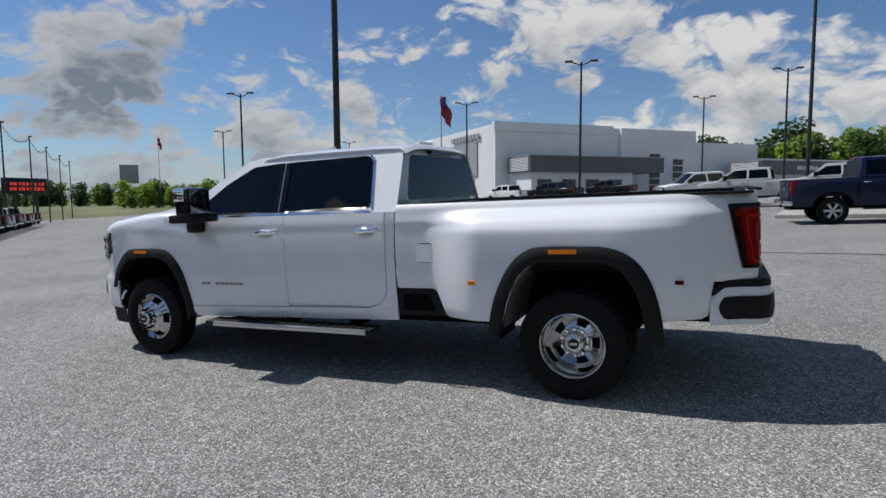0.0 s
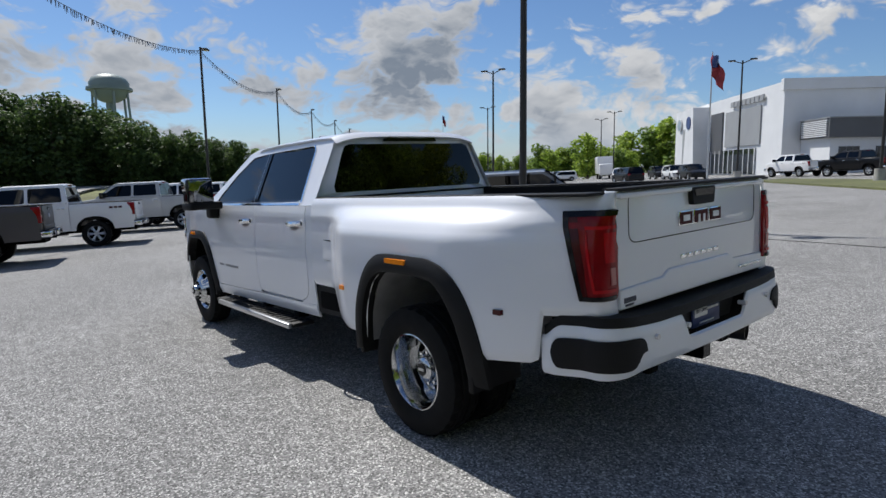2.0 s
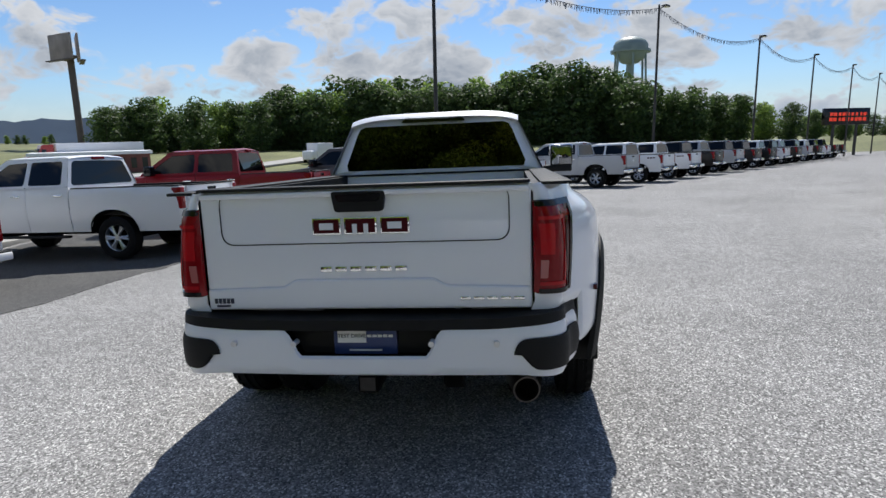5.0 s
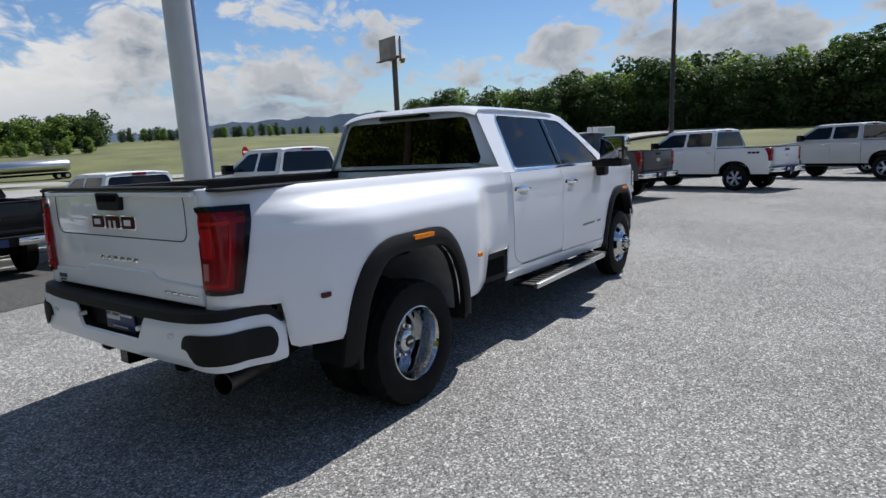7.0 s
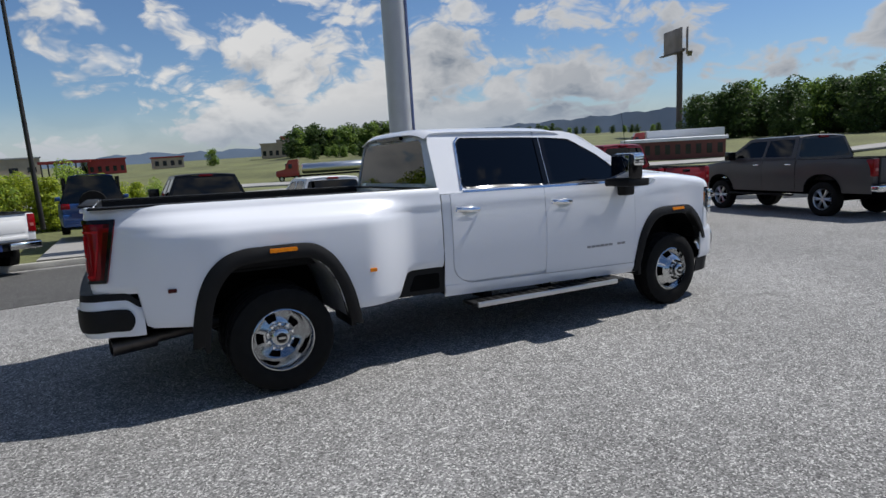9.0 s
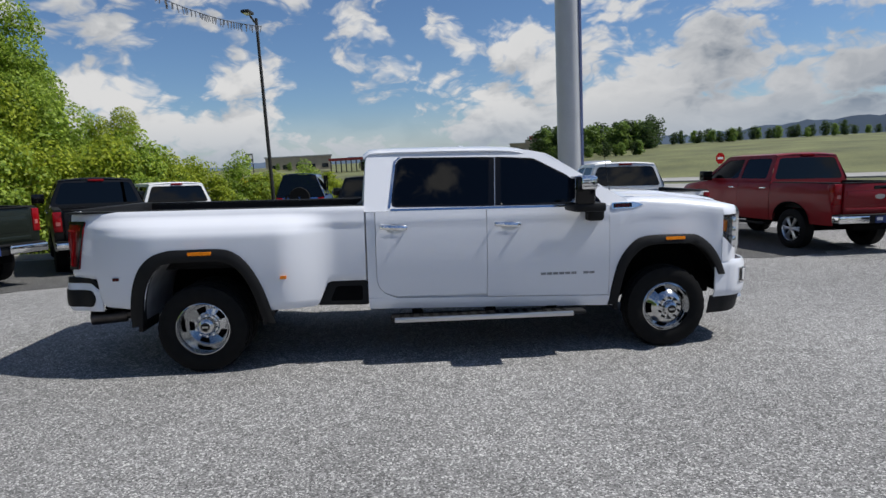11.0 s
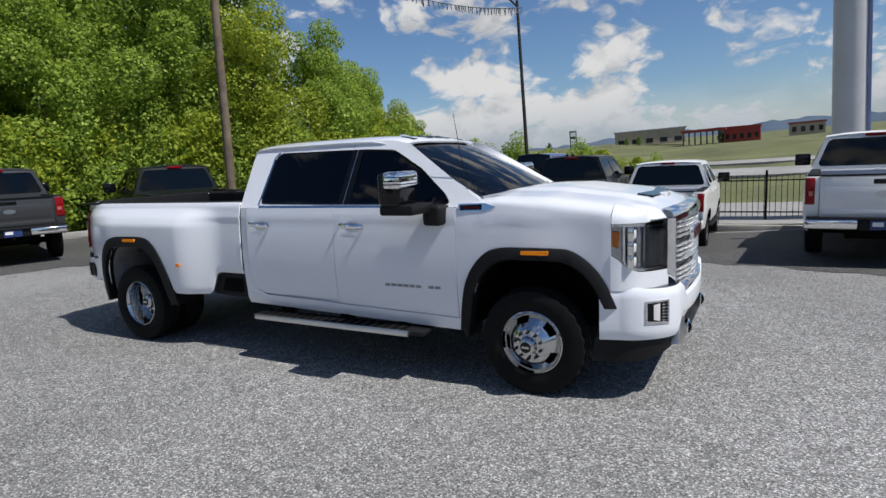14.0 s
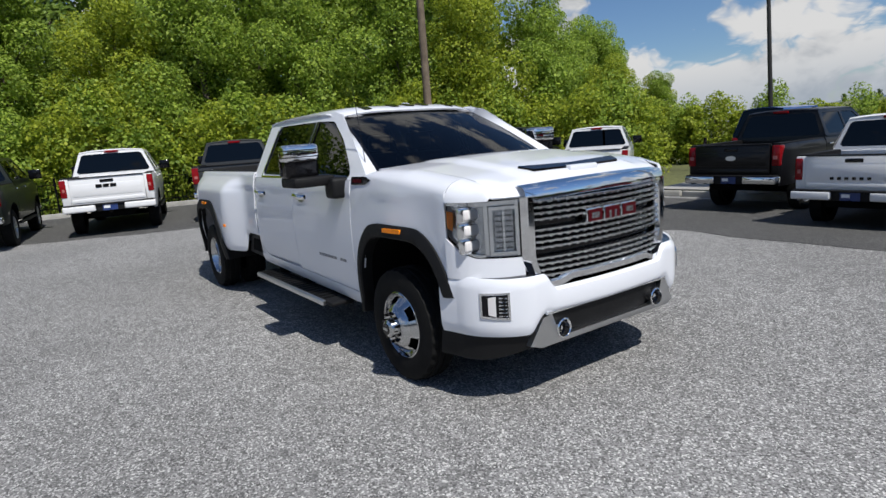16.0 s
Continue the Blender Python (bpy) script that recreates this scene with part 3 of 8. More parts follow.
def iron_fence(a, b):
    a, b = Vector(a), Vector(b)
    d = b - a
    n = round(d.length / 2.4)
    m = LOT @ Matrix.Translation((a.x, a.y, 0.05 - lot_drop((a.x + b.x) / 2, (a.y + b.y) / 2))) @ Matrix.Rotation(math.atan2(d.y, d.x), 4, "Z")
    ob = root("iron_fence", m, "black wrought-iron picket fence on the grass verge", "fence", "fence lengths")
    for k in range(n + 1):
        part("post", box(bmesh.new(), k * d.length / n - 0.03, k * d.length / n + 0.03, -0.03, 0.03, 0, 1.28), M_BLACKG, ob, smooth=0)
    for z in (0.18, 1.0):
        part("rail", box(bmesh.new(), 0, d.length, -0.015, 0.015, z, z + 0.035), M_BLACKG, ob, smooth=0)
    me = None
    for k in range(int(d.length / 0.13)):
        if me is None:
            first = part("picket", box(bmesh.new(), -0.008, 0.008, -0.008, 0.008, 0.08, 1.16), M_BLACKG, ob, smooth=0)
            me = first.data
            first.location.x = 0.05
            continue
        o = new("picket", me)
        o.parent, o.location = ob, (0.05 + k * 0.13, 0, 0)


iron_fence((13.5, 12.4), (-3.8, 12.5))
iron_fence((-16.6, 6.8), (-18.8, 0))
iron_fence((-18.8, 0), (-19.6, -9))


# stop sign
p = Vector((21.0, 31.0, ground_z(21, 31)))
ob = root("stop_sign", Matrix.Translation(p) @ Matrix.Rotation(radians(15), 4, "Z"), "red octagonal stop sign on a steel post", "road sign")
bm = bmesh.new()
cyl(bm, (0, 0.03, -0.1), (0, 0.03, 2.6), 0.03, n=8)
part("post", bm, M_LTPOLE, ob)
bm = bmesh.new()
prism(bm, [(0.38 * math.cos(math.pi / 8 + k * math.pi / 4), 2.35 + 0.38 * math.sin(math.pi / 8 + k * math.pi / 4)) for k in range(8)], lambda a, b, d: Vector((a, d, b)), -0.006, 0.006)
part("plate", bm, M_REDBR, ob, smooth=0)
part("word_bar", box(bmesh.new(), -0.22, 0.22, -0.012, -0.007, 2.28, 2.42), M_PLATEW, ob, smooth=0)
# warning signs and a small pylon along the road
M_SIGNY = mat("yellow_sign", (0.75, 0.52, 0.02), 0.5, vary=0.05, vscale=4)
for x, y in ((-17.2, 62.5), (-14.8, 63.5), (-12.6, 64.2)):
    ob = root("warning_sign", Matrix.Translation((x, y, ground_z(x, y))) @ Matrix.Rotation(radians(16), 4, "Z"), "yellow diamond warning sign on a thin post", "road sign", "warning signs")
    bm = bmesh.new()
    cyl(bm, (0, 0.03, -0.1), (0, 0.03, 2.2), 0.03, n=8)
    part("post", bm, M_LTPOLE, ob)
    bm = bmesh.new()
    prism(bm, [(0.0, 1.2), (0.5, 1.7), (0.0, 2.2), (-0.5, 1.7)], lambda a, b, d: Vector((a, d, b)), -0.008, 0.008)
    part("plate", bm, M_SIGNY, ob, smooth=0)
ob = root("pylon_sign", Matrix.Translation((-17.3, 66.7, ground_z(-17.3, 66.7))) @ Matrix.Rotation(radians(14), 4, "Z"), "slim dark pylon sign with a pale face", "sign")
for x in (-0.34, 0.34):
    part("post", box(bmesh.new(), x - 0.05, x + 0.05, -0.05, 0.05, -0.2, 4.9), M_DKPOLE, ob, smooth=0)
part("sign_face", box(bmesh.new(), -0.42, 0.42, -0.10, 0.10, 4.0, 4.95, 0.02), M_BLDD, ob)
part("face_panel", box(bmesh.new(), -0.30, 0.30, -0.125, -0.10, 4.3, 4.75), M_PLATEW, ob, smooth=0)
# electronic message board
p = LOT @ Vector((73.9, -40.9, 0))
ob = root("message_board", Matrix.Translation(p) @ Matrix.Rotation(radians(101), 4, "Z"), "black electronic message board with red lit lettering", "sign")
part("cabinet", box(bmesh.new(), -2.9, 2.9, -0.3, 0.3, 3.75, 5.75, 0.05), M_BLACKG, ob)
M_LED = mat("red_led", (1.0, 0.06, 0.02), 0.5, emit=0.18)
for r in range(2):
    for k in range(9):
        part("lit_bar", box(bmesh.new(), -2.4 + k * 0.54, -2.4 + k * 0.54 + random.uniform(0.25, 0.48), 0.30, 0.32, 4.22 + r * 0.62, 4.62 + r * 0.6), M_LED, ob, smooth=0)
for x in (-1.5, 1.5):
    part("leg", box(bmesh.new(), x - 0.12, x + 0.12, -0.12, 0.12, -0.1, 3.75), M_DKPOLE, ob)


def flagpole(x, y, h, z0):
    ob = root("flagpole", Matrix.Translation((x, y, z0)), "tall flagpole with a drooping striped flag", "flagpole", "flagpoles")
    bm = bmesh.new()
    cyl(bm, (0, 0, 0), (0, 0, h), 0.10, 0.05, 10)
    part("pole", bm, M_LTPOLE, ob)
    bm = bmesh.new()
    surf(bm, [i / 10 for i in range(11)], [i / 10 for i in range(11)], lambda u, v: Vector((-1.15 * u + 0.12 * math.sin(6 * v + 3 * u), 0.22 * math.sin(9 * u + 2 * v), h - 0.2 - 2.0 * v - 1.5 * u)))
    part("flag", bm, M_FLAGR, ob, "red and white striped flag", solid=0.01)
    part("canton", box(bmesh.new(), -0.55, -0.05, -0.16, 0.20, h - 1.5, h - 0.4, 0.05), M_BLUE, ob)


flagpole(23.2, -53.5, 12.0, 0.5)
flagpole(130, -109, 18.6, -0.8)

# water tower
ob = root("water_tower", Matrix.Translation((246, -45.5, 1.4)), "pale green water tower on steel legs above the woods", "water tower")
bm = bmesh.new()
lathe(bm, [(26.5, 0.1), (27.2, 3.0), (29.0, 5.6), (31.3, 6.6), (34.0, 6.7), (35.6, 5.8), (36.8, 3.6), (37.4, 0.1)], 36, "z")
M_TANK = mat("tank_paint", (0.20, 0.26, 0.25), 0.5, vary=0.08, vscale=0.2)
part("tank", bm, M_TANK, ob)
for k in range(6):
    a = k * math.pi / 3
    bm = bmesh.new()
    cyl(bm, (7.4 * math.cos(a), 7.4 * math.sin(a), 0), (6.0 * math.cos(a), 6.0 * math.sin(a), 31), 0.45, n=8)
    part("leg", bm, M_TANK, ob)
bm = bmesh.new()
cyl(bm, (0, 0, 0), (0, 0, 27), 1.0, n=14)
part("riser", bm, M_TANK, ob)
bm = bmesh.new()
lathe(bm, [(31.2, 6.8), (31.2, 7.7), (32.2, 7.7), (32.2, 7.6), (31.35, 7.5), (31.35, 6.8)], 36, "z")
part("balcony", bm, M_TANK, ob)

# billboard on a single column, seen almost edge on
ob = root("billboard", Matrix.Translation((146, 118, -1.7)) @ Matrix.Rotation(radians(54), 4, "Z"), "tall single-column billboard with angled faces", "billboard")
bm = bmesh.new()
cyl(bm, (0, 0, 0), (0, 0, 26), 0.85, 0.85, 20)
M_RUST = mat("brown_steel", (0.10, 0.075, 0.065), 0.6, vary=0.2, vscale=0.4)
M_FADED = mat("faded_poster", (0.30, 0.25, 0.23), 0.7, vary=0.25, vscale=0.3)
part("column", bm, M_RUST, ob)
for s in (-1, 1):
    bm = bmesh.new()
    box(bm, -5.0, 5.0, -0.25, 0.25, 25.6, 32.0, 0.05, m=Matrix.Translation((0, s * 2.0, 0)) @ Matrix.Rotation(radians(s * 14), 4, "Z"))
    part("panel", bm, M_FADED, ob)
    bm = bmesh.new()
    box(bm, -5.2, 5.2, -0.6, 0.6, 25.1, 25.4, m=Matrix.Translation((0, s * 2.8, 0)) @ Matrix.Rotation(radians(s * 14), 4, "Z"))
    part("catwalk", bm, M_RUST, ob)
part("beam", box(bmesh.new(), -4.5, 4.5, -0.4, 0.4, 25.6, 26.3), M_RUST, ob)

# ---- the dealership ----
CX, CY = 21.0, -65.0
BU = Vector((-0.70, -0.714, 0)).normalized()
BV = Vector((0.72, -0.694, 0)).normalized()
BM = Matrix(((BU.x, -BV.x * 0 + BV.x, 0, CX), (BU.y, BV.y, 0, CY), (0, 0, 1, 0.6), (0, 0, 0, 1)))
bld = root("dealership_building", Matrix.Identity(4), "white two-storey car dealership with grey canopies and flat roof", "building")


def bbox(bm, s0, s1, t0, t1, z0, z1):
    """A block of the building: s along the service front, t into the depth."""
    return box(bm, s0, s1, t0, t1, z0, z1, m=BM)


def bpart(name, *b, m=M_BLDW, parent=bld, label=""):
    bm = bmesh.new()
    bbox(bm, *b)
    return part(name, bm, m, parent, label, smooth=0)


bpart("main_hall", 0.0, 31.0, 0.0, 36.0, 0, 9.9)
bpart("parapet", -0.25, 17.5, -0.25, 0.35, 9.0, 10.15)
bpart("tower_wall", 18.6, 31.5, -0.6, 0.4, 0, 9.9)
bpart("recess", 17.5, 18.6, 0.05, 0.4, 0, 8.6, m=M_BLDG)
bpart("wing", 31.0, 46.0, 1.5, 30.0, 0, 8.6)
bpart("wing", 46.0, 78.0, 2.5, 26.0, 0, 6.6)
for s0, s1 in ((1.5, 21.0), (38.0, 60.0)):
    bpart("canopy_block", s0 + 0.4, s1 - 4.5, -5.5, -0.05, 0, 3.75)
    cb = bpart("canopy_fascia", s0, s1, -6.0, -0.6, 3.75, 5.6, m=M_BLDD)
    for k in range(9):
        bpart("louvre", s0 - 0.12, s0 - 0.02, -5.6, -1.0, 3.9 + k * 0.18, 4.0 + k * 0.18, m=M_BLDW, parent=cb)
    bpart("canopy_roof", s0 - 0.1, s1 + 0.1, -6.1, -0.5, 5.6, 5.7, m=M_BLDG)
    for k in range(4):
        s = s0 + 1.2 + k * 3.4
        w = bpart("window", s, s + 1.9, -5.56, -5.40, 1.0, 2.9, m=M_SHOPGL)
        for q in range(3):
            bpart("mullion", s + 0.6 * q + 0.02, s + 0.6 * q + 0.1, -5.60, -5.50, 1.0, 2.9, m=M_BLDD, parent=w)
    dr = bpart("service_door", s1 - 4.0, s1 - 0.8, -0.75, -0.5, 0, 3.6, m=M_SHOPGL)
    for q in range(6):
        bpart("door_rail", s1 - 4.05, s1 - 0.75, -0.8, -0.7, 0.1 + q * 0.6, 0.2 + q * 0.6, m=M_BLDW, parent=dr)
for k in range(7):
    bpart("sign_bar", 45.0 + k * 0.62, 45.45 + k * 0.62, -6.08, -5.98, 4.4, 4.95, m=M_BLDW)
for s in (23.4, 27.5):
    w = bpart("tall_window", s, s + 1.7, -0.68, -0.55, 0.4, 6.6 if s < 25 else 6.0, m=M_SHOPGL)
    for q in range(7):
        bpart("transom", s - 0.03, s + 1.73, -0.72, -0.6, 0.5 + q * 0.9, 0.6 + q * 0.9, m=M_BLDW, parent=w)
# show-room side
bpart("grey_panel", -0.16, 0.02, 5.0, 15.0, 3.6, 8.0, m=M_BLDG)
g_ = bpart("showroom_glass", -0.14, 0.03, 6.0, 24.0, 0.2, 3.2, m=M_SHOPGL)
for k in range(13):
    bpart("mullion", -0.2, 0.0, 6.0 + k * 1.5, 6.12 + k * 1.5, 0.2, 3.2, m=M_BLDW, parent=g_)
bpart("dark_panel", -0.18, 0.02, 16.0, 20.0, 2.8, 8.2, m=M_BLDD)
bpart("grey_panel", -0.16, 0.02, 26.5, 32.0, 0.2, 7.0, m=M_BLDG)
for k in range(8):
    bpart("sign_bar", -0.32, -0.15, 4.2 + k * 1.15, 5.1 + k * 1.15, 8.45, 9.1, m=M_BLDG)
bm = bmesh.new()
prism(bm, [(20.5, 0), (25.2, 0), (24.0, 9.4), (21.4, 9.4)], lambda a, b, d: BM @ Vector((d, a, b)), -2.2, 0.2)
part("entrance_arch", bm, M_BLDW, bld, smooth=0)
for t, z in ((23.0, 7.4), (33.5, 7.8)):
    bm = bmesh.new()
    cyl(bm, BM @ Vector((-2.3 if t < 30 else -0.3, t, z)), BM @ Vector((-2.2 if t < 30 else -0.1, t, z)), 0.9, n=24)
    part("round_sign", bm, M_BLUE if t < 30 else M_SATIN, bld, smooth=0)

# ---- far buildings across the road ----
def far_house(x, y, yaw, L, D, H, wall, roofm, label, canopy=0.0, windows=6):
    ob = root("roadside_building", Matrix.Translation((x, y, ground_z(x, y))) @ Matrix.Rotation(radians(yaw), 4, "Z"), label, "building", "roadside buildings")
    part("wall", box(bmesh.new(), -L / 2, L / 2, 0, D, 0, H), wall, ob, smooth=0)
    part("roof", box(bmesh.new(), -L / 2 - 0.4, L / 2 + 0.4, -0.4, D + 0.4, H, H + 0.5), roofm, ob, smooth=0)
    for k in range(windows):
        part("window", box(bmesh.new(), -L / 2 + (k + 0.25) * L / windows, -L / 2 + (k + 0.75) * L / windows, -0.06, 0.1, 0.9, min(H - 0.6, 2.6)), M_SHOPGL, ob, smooth=0)
    if canopy:
        part("canopy", box(bmesh.new(), -L / 2 - canopy, -L / 2 + 1, -5, D, H - 0.4, H + 0.5), roofm, ob, smooth=0)
        for k in range(7):
            part("canopy_post", box(bmesh.new(), -L / 2 - canopy + 0.5 + k * canopy / 7, -L / 2 - canopy + 0.9 + k * canopy / 7, -4.6, -4.2, 0, H), M_DKPOLE, ob, smooth=0)
    return ob


far_house(-5, 220, 0, 11, 12, 4.6, M_REDB, M_REDB, "low red filling-station store with a long dark canopy", 13, 5)
far_house(14, 226, 0, 10, 10, 3.6, M_TANB, M_REDB, "small tan shop with red trim", 0, 4)
fh = far_house(49, 212, -14, 11, 12, 4.8, M_TANB, M_TANB, "tan roadside restaurant with stepped red roof", 0, 5)
part("roof_block", box(bmesh.new(), 0, 6, 0, 8, 4.8, 6.4), M_TANB, fh, smooth=0)
part("roof_block", box(bmesh.new(), 1.5, 4.5, 1, 6, 6.4, 7.6), M_REDB, fh, smooth=0)
far_house(-38, 240, 8, 26, 14, 5.5, M_TANB, M_BLDG, "pale low store behind the filling station", 0, 5)
far_house(84, 68, -53, 17, 10, 3.2, mat("brown_cladding", (0.15, 0.05, 0.04), 0.7, vary=0.15, vscale=0.4), M_BLDW, "long red shed with a white metal roof", 0, 10)
far_house(200, 92, -35, 30, 18, 5.5, M_BLDW, M_BLDW, "white metal shed in the distance", 0, 4)
# tall roadside sign far off
ob = root("pylon_sign", Matrix.Translation((139, -107, ground_z(139, -107))) @ Matrix.Rotation(radians(52), 4, "Z"), "tall grey roadside sign on a pale post", "sign")
part("sign_face", box(bmesh.new(), -2.1, 2.1, -0.3, 0.3, 6.6, 11.2, 0.1), M_BLDG, ob)
part("sign_frame", box(bmesh.new(), -2.25, 2.25, -0.2, 0.2, 6.45, 11.35, 0.05), M_BLDD, ob)
part("post", box(bmesh.new(), 1.5, 2.1, -0.25, 0.25, -0.2, 6.6, 0.05), M_LTPOLE, ob)


# ---- vehicles on the road ----
def simple_wheels(ob, xs, y, r, w=0.28):
    for x in xs:
        for s in (-1, 1):
            bm = bmesh.new()
            lathe(bm, [(-w / 2, 0.02), (-w / 2, r * 0.9), (-w * 0.4, r), (w * 0.4, r), (w / 2, r * 0.9), (w / 2, 0.02)], 20, "y", x, s * y, r)
            wh = part("wheel", bm, M_RUBBER, ob)
            bm = bmesh.new()
            lathe(bm, [(0.0, 0.001), (0.0, r * 0.55)], 16, "y", x, s * (y + w / 2 + 0.006), r)
            part("rim", bm, M_SATIN, wh)


def semi(m, cabm, trailer, label, tank=False):
    ob = root("semi_truck", m, label, "semi truck")
    bm = bmesh.new()
    prism(bm, rounded([(5.2, 0.9), (9.2, 0.9), (9.2, 1.9), (7.6, 2.2), (7.1, 3.4), (6.9, 3.8), (5.2, 3.9)], 0.15), lambda a, b, d: Vector((a, d, b)), -1.2, 1.2)
    cab = part("cab", bm, cabm, ob)
    part("windshield", box(bmesh.new(), 7.15, 7.5, -1.0, 1.0, 2.3, 3.2, 0.05), M_SHOPGL, cab)
    part("side_window", box(bmesh.new(), 6.3, 7.0, -1.22, 1.22, 2.3, 3.1, 0.03), M_SHOPGL, cab)
    part("grille", box(bmesh.new(), 9.18, 9.24, -0.7, 0.7, 0.9, 1.8, 0.02), M_CHROME, cab)
    part("chassis", box(bmesh.new(), -8, 9, -0.5, 0.5, 0.7, 1.0), M_DARK, ob)
    for s in (-1, 1):
        bm = bmesh.new()
        cyl(bm, (5.0, s * 1.0, 1.0), (5.0, s * 1.0, 4.2), 0.09, n=10)
        part("exhaust_stack", bm, M_CHROME, ob)
    if tank:
        bm = bmesh.new()
        surf(bm, [i / 28 * 2 * math.pi for i in range(28)], range(6), lambda a, k: Vector(([-8.2, -8.2, -7.9, 4.3, 4.6, 4.6][k], [0.01, 0.9, 1.1, 1.1, 0.9, 0.01][k] * math.cos(a) * 1.1, 2.1 + [0.01, 0.9, 1.1, 1.1, 0.9, 0.01][k] * 0.85 * math.sin(a))), True)
        part("tank", bm, M_SATIN, ob, "polished steel tank")
    else:
        part("trailer", box(bmesh.new(), -9.5, 4.8, -1.3, 1.3, 1.15, 4.05, 0.05), trailer, ob)
    simple_wheels(ob, (-7.6, -6.4, 4.6, 5.7, 8.3), 1.05, 0.5, 0.35)
    return ob


def on_land(x, y, yaw, lift=0.05):
    return Matrix.Translation((x, y, ground_z(x, y) + lift)) @ Matrix.Rotation(radians(yaw), 4, "Z")


M_CABRED = paint("red_truck_paint", (0.30, 0.015, 0.015))
semi(on_land(31.5, 102, 166), M_CABRED, M_BLDW, "red tanker truck with a polished steel tank", True)
semi(on_land(93, 76, 143), M_CABRED, M_BLDW, "white trailer semi truck on the highway")


# ---- vegetation ----
def leaf_cloud(rng, centres, radii, count, size):
    """Vertices and faces of many small bent leaves spread over the shells of crown lobes."""
    vs, fs = [], []
    per = rng.choice(len(centres), count, p=radii**2 / (radii**2).sum())
    d = rng.normal(size=(count, 3))
    d /= np.linalg.norm(d, axis=1)[:, None]
    rr = radii[per] * (0.55 + 0.5 * rng.random(count) ** 0.5)
    c = centres[per] + d * rr[:, None] * np.array([1, 1, 0.85])
    face = d + rng.normal(size=(count, 3)) * 0.75 + np.array([0, 0, 0.45])
    a = np.cross(face, rng.normal(size=(count, 3)))
    a /= np.linalg.norm(a, axis=1)[:, None]
    b = np.cross(face, a)
    b /= np.linalg.norm(b, axis=1)[:, None]
    s = size * (0.6 + 0.8 * rng.random(count))[:, None]
    a, b = a * s, b * s * 0.62
    bend = np.cross(a, b)
    bend = bend / np.linalg.norm(bend, axis=1)[:, None] * s * 0.18
    quad = np.stack([c - a, c + b + bend, c + a, c - b + bend], 1).reshape(-1, 3)
    faces = np.arange(count * 4).reshape(-1, 4)
    return quad, faces


def tree(seed, h, spread, leaf, count, size, trunk_r=0.16, low=0.22, label="", cat="tree", group="woodland trees"):
    """A tapered trunk with limbs and a crown of many small leaves in uneven lobes."""
    rng = np.random.default_rng(seed)
    ob = root(cat, Matrix.Identity(4), label, cat, group)
    bm = bmesh.new()
    lean = Vector((rng.uniform(-0.4, 0.4), rng.uniform(-0.4, 0.4), 0))
    pts = [Vector((0, 0, -0.3)), Vector((0, 0, h * 0.3)) + lean * 0.3, Vector((0, 0, h * 0.62)) + lean, Vector((0, 0, h * 0.92)) + lean * 1.3]
    rad = [trunk_r * 1.3, trunk_r, trunk_r * 0.6, trunk_r * 0.15]
    for i in range(3):
        cyl(bm, pts[i], pts[i + 1], rad[i], rad[i + 1], 8, caps=False)
    cs, rs = [], []
    nl = 15
    for k in range(nl):
        t = low + (1 - low) * (k + 0.5) / nl
        z = h * t
        a = k * 2.4 + rng.uniform(-0.4, 0.4)
        w = spread * (0.35 + 0.85 * math.sin(math.pi * min(0.98, (t - low) / (1 - low) * 0.86 + 0.12))) * rng.uniform(0.55, 1.0)
        tip = Vector((math.cos(a) * w * 0.62, math.sin(a) * w * 0.62, z + h * 0.04)) + lean * t
        base = Vector((0, 0, z - h * 0.10)) + lean * max(0, t - 0.1)
        cyl(bm, base, tip, trunk_r * 0.35 * (1.15 - t), 0.015, 5, caps=False)
        cs.append(tuple(tip))
        rs.append(spread * rng.uniform(0.30, 0.52) * (1.1 - 0.45 * t))
        cs.append(tuple(base.lerp(tip, 0.45) + Vector((rng.uniform(-0.4, 0.4), rng.uniform(-0.4, 0.4), rng.uniform(-0.3, 0.6)))))
        rs.append(spread * rng.uniform(0.22, 0.38))
    part("trunk", bm, M_BARK, ob)
    v, f = leaf_cloud(rng, np.array(cs), np.array(rs), count, size)
    me = bpy.data.meshes.new("crown")
    me.vertices.add(len(v))
    me.vertices.foreach_set("co", v.ravel())
    me.loops.add(len(f) * 4)
    me.loops.foreach_set("vertex_index", f.ravel())
    me.polygons.add(len(f))
    me.polygons.foreach_set("loop_start", np.arange(len(f)) * 4)
    me.polygons.foreach_set("loop_total", np.full(len(f), 4))
    me.update()
    me.materials.append(leaf)
    cr = new("crown", me)
    cr.parent = ob
    return ob


def place_tree(ob, x, y, s=1.0, yaw=0.0, first=[], dz=0.0, wide=1.0):
    m = Matrix.Translation((x, y, ground_z(x, y) + dz)) @ Matrix.Rotation(yaw, 4, "Z")
    if ob not in first:
        first.append(ob)
        ob.matrix_world = m @ Matrix.Diagonal((s * wide, s * wide, s, 1))
        return ob
    c = copy_thing(ob, m)
    c.scale = (s * wide, s * wide, s)
    return c


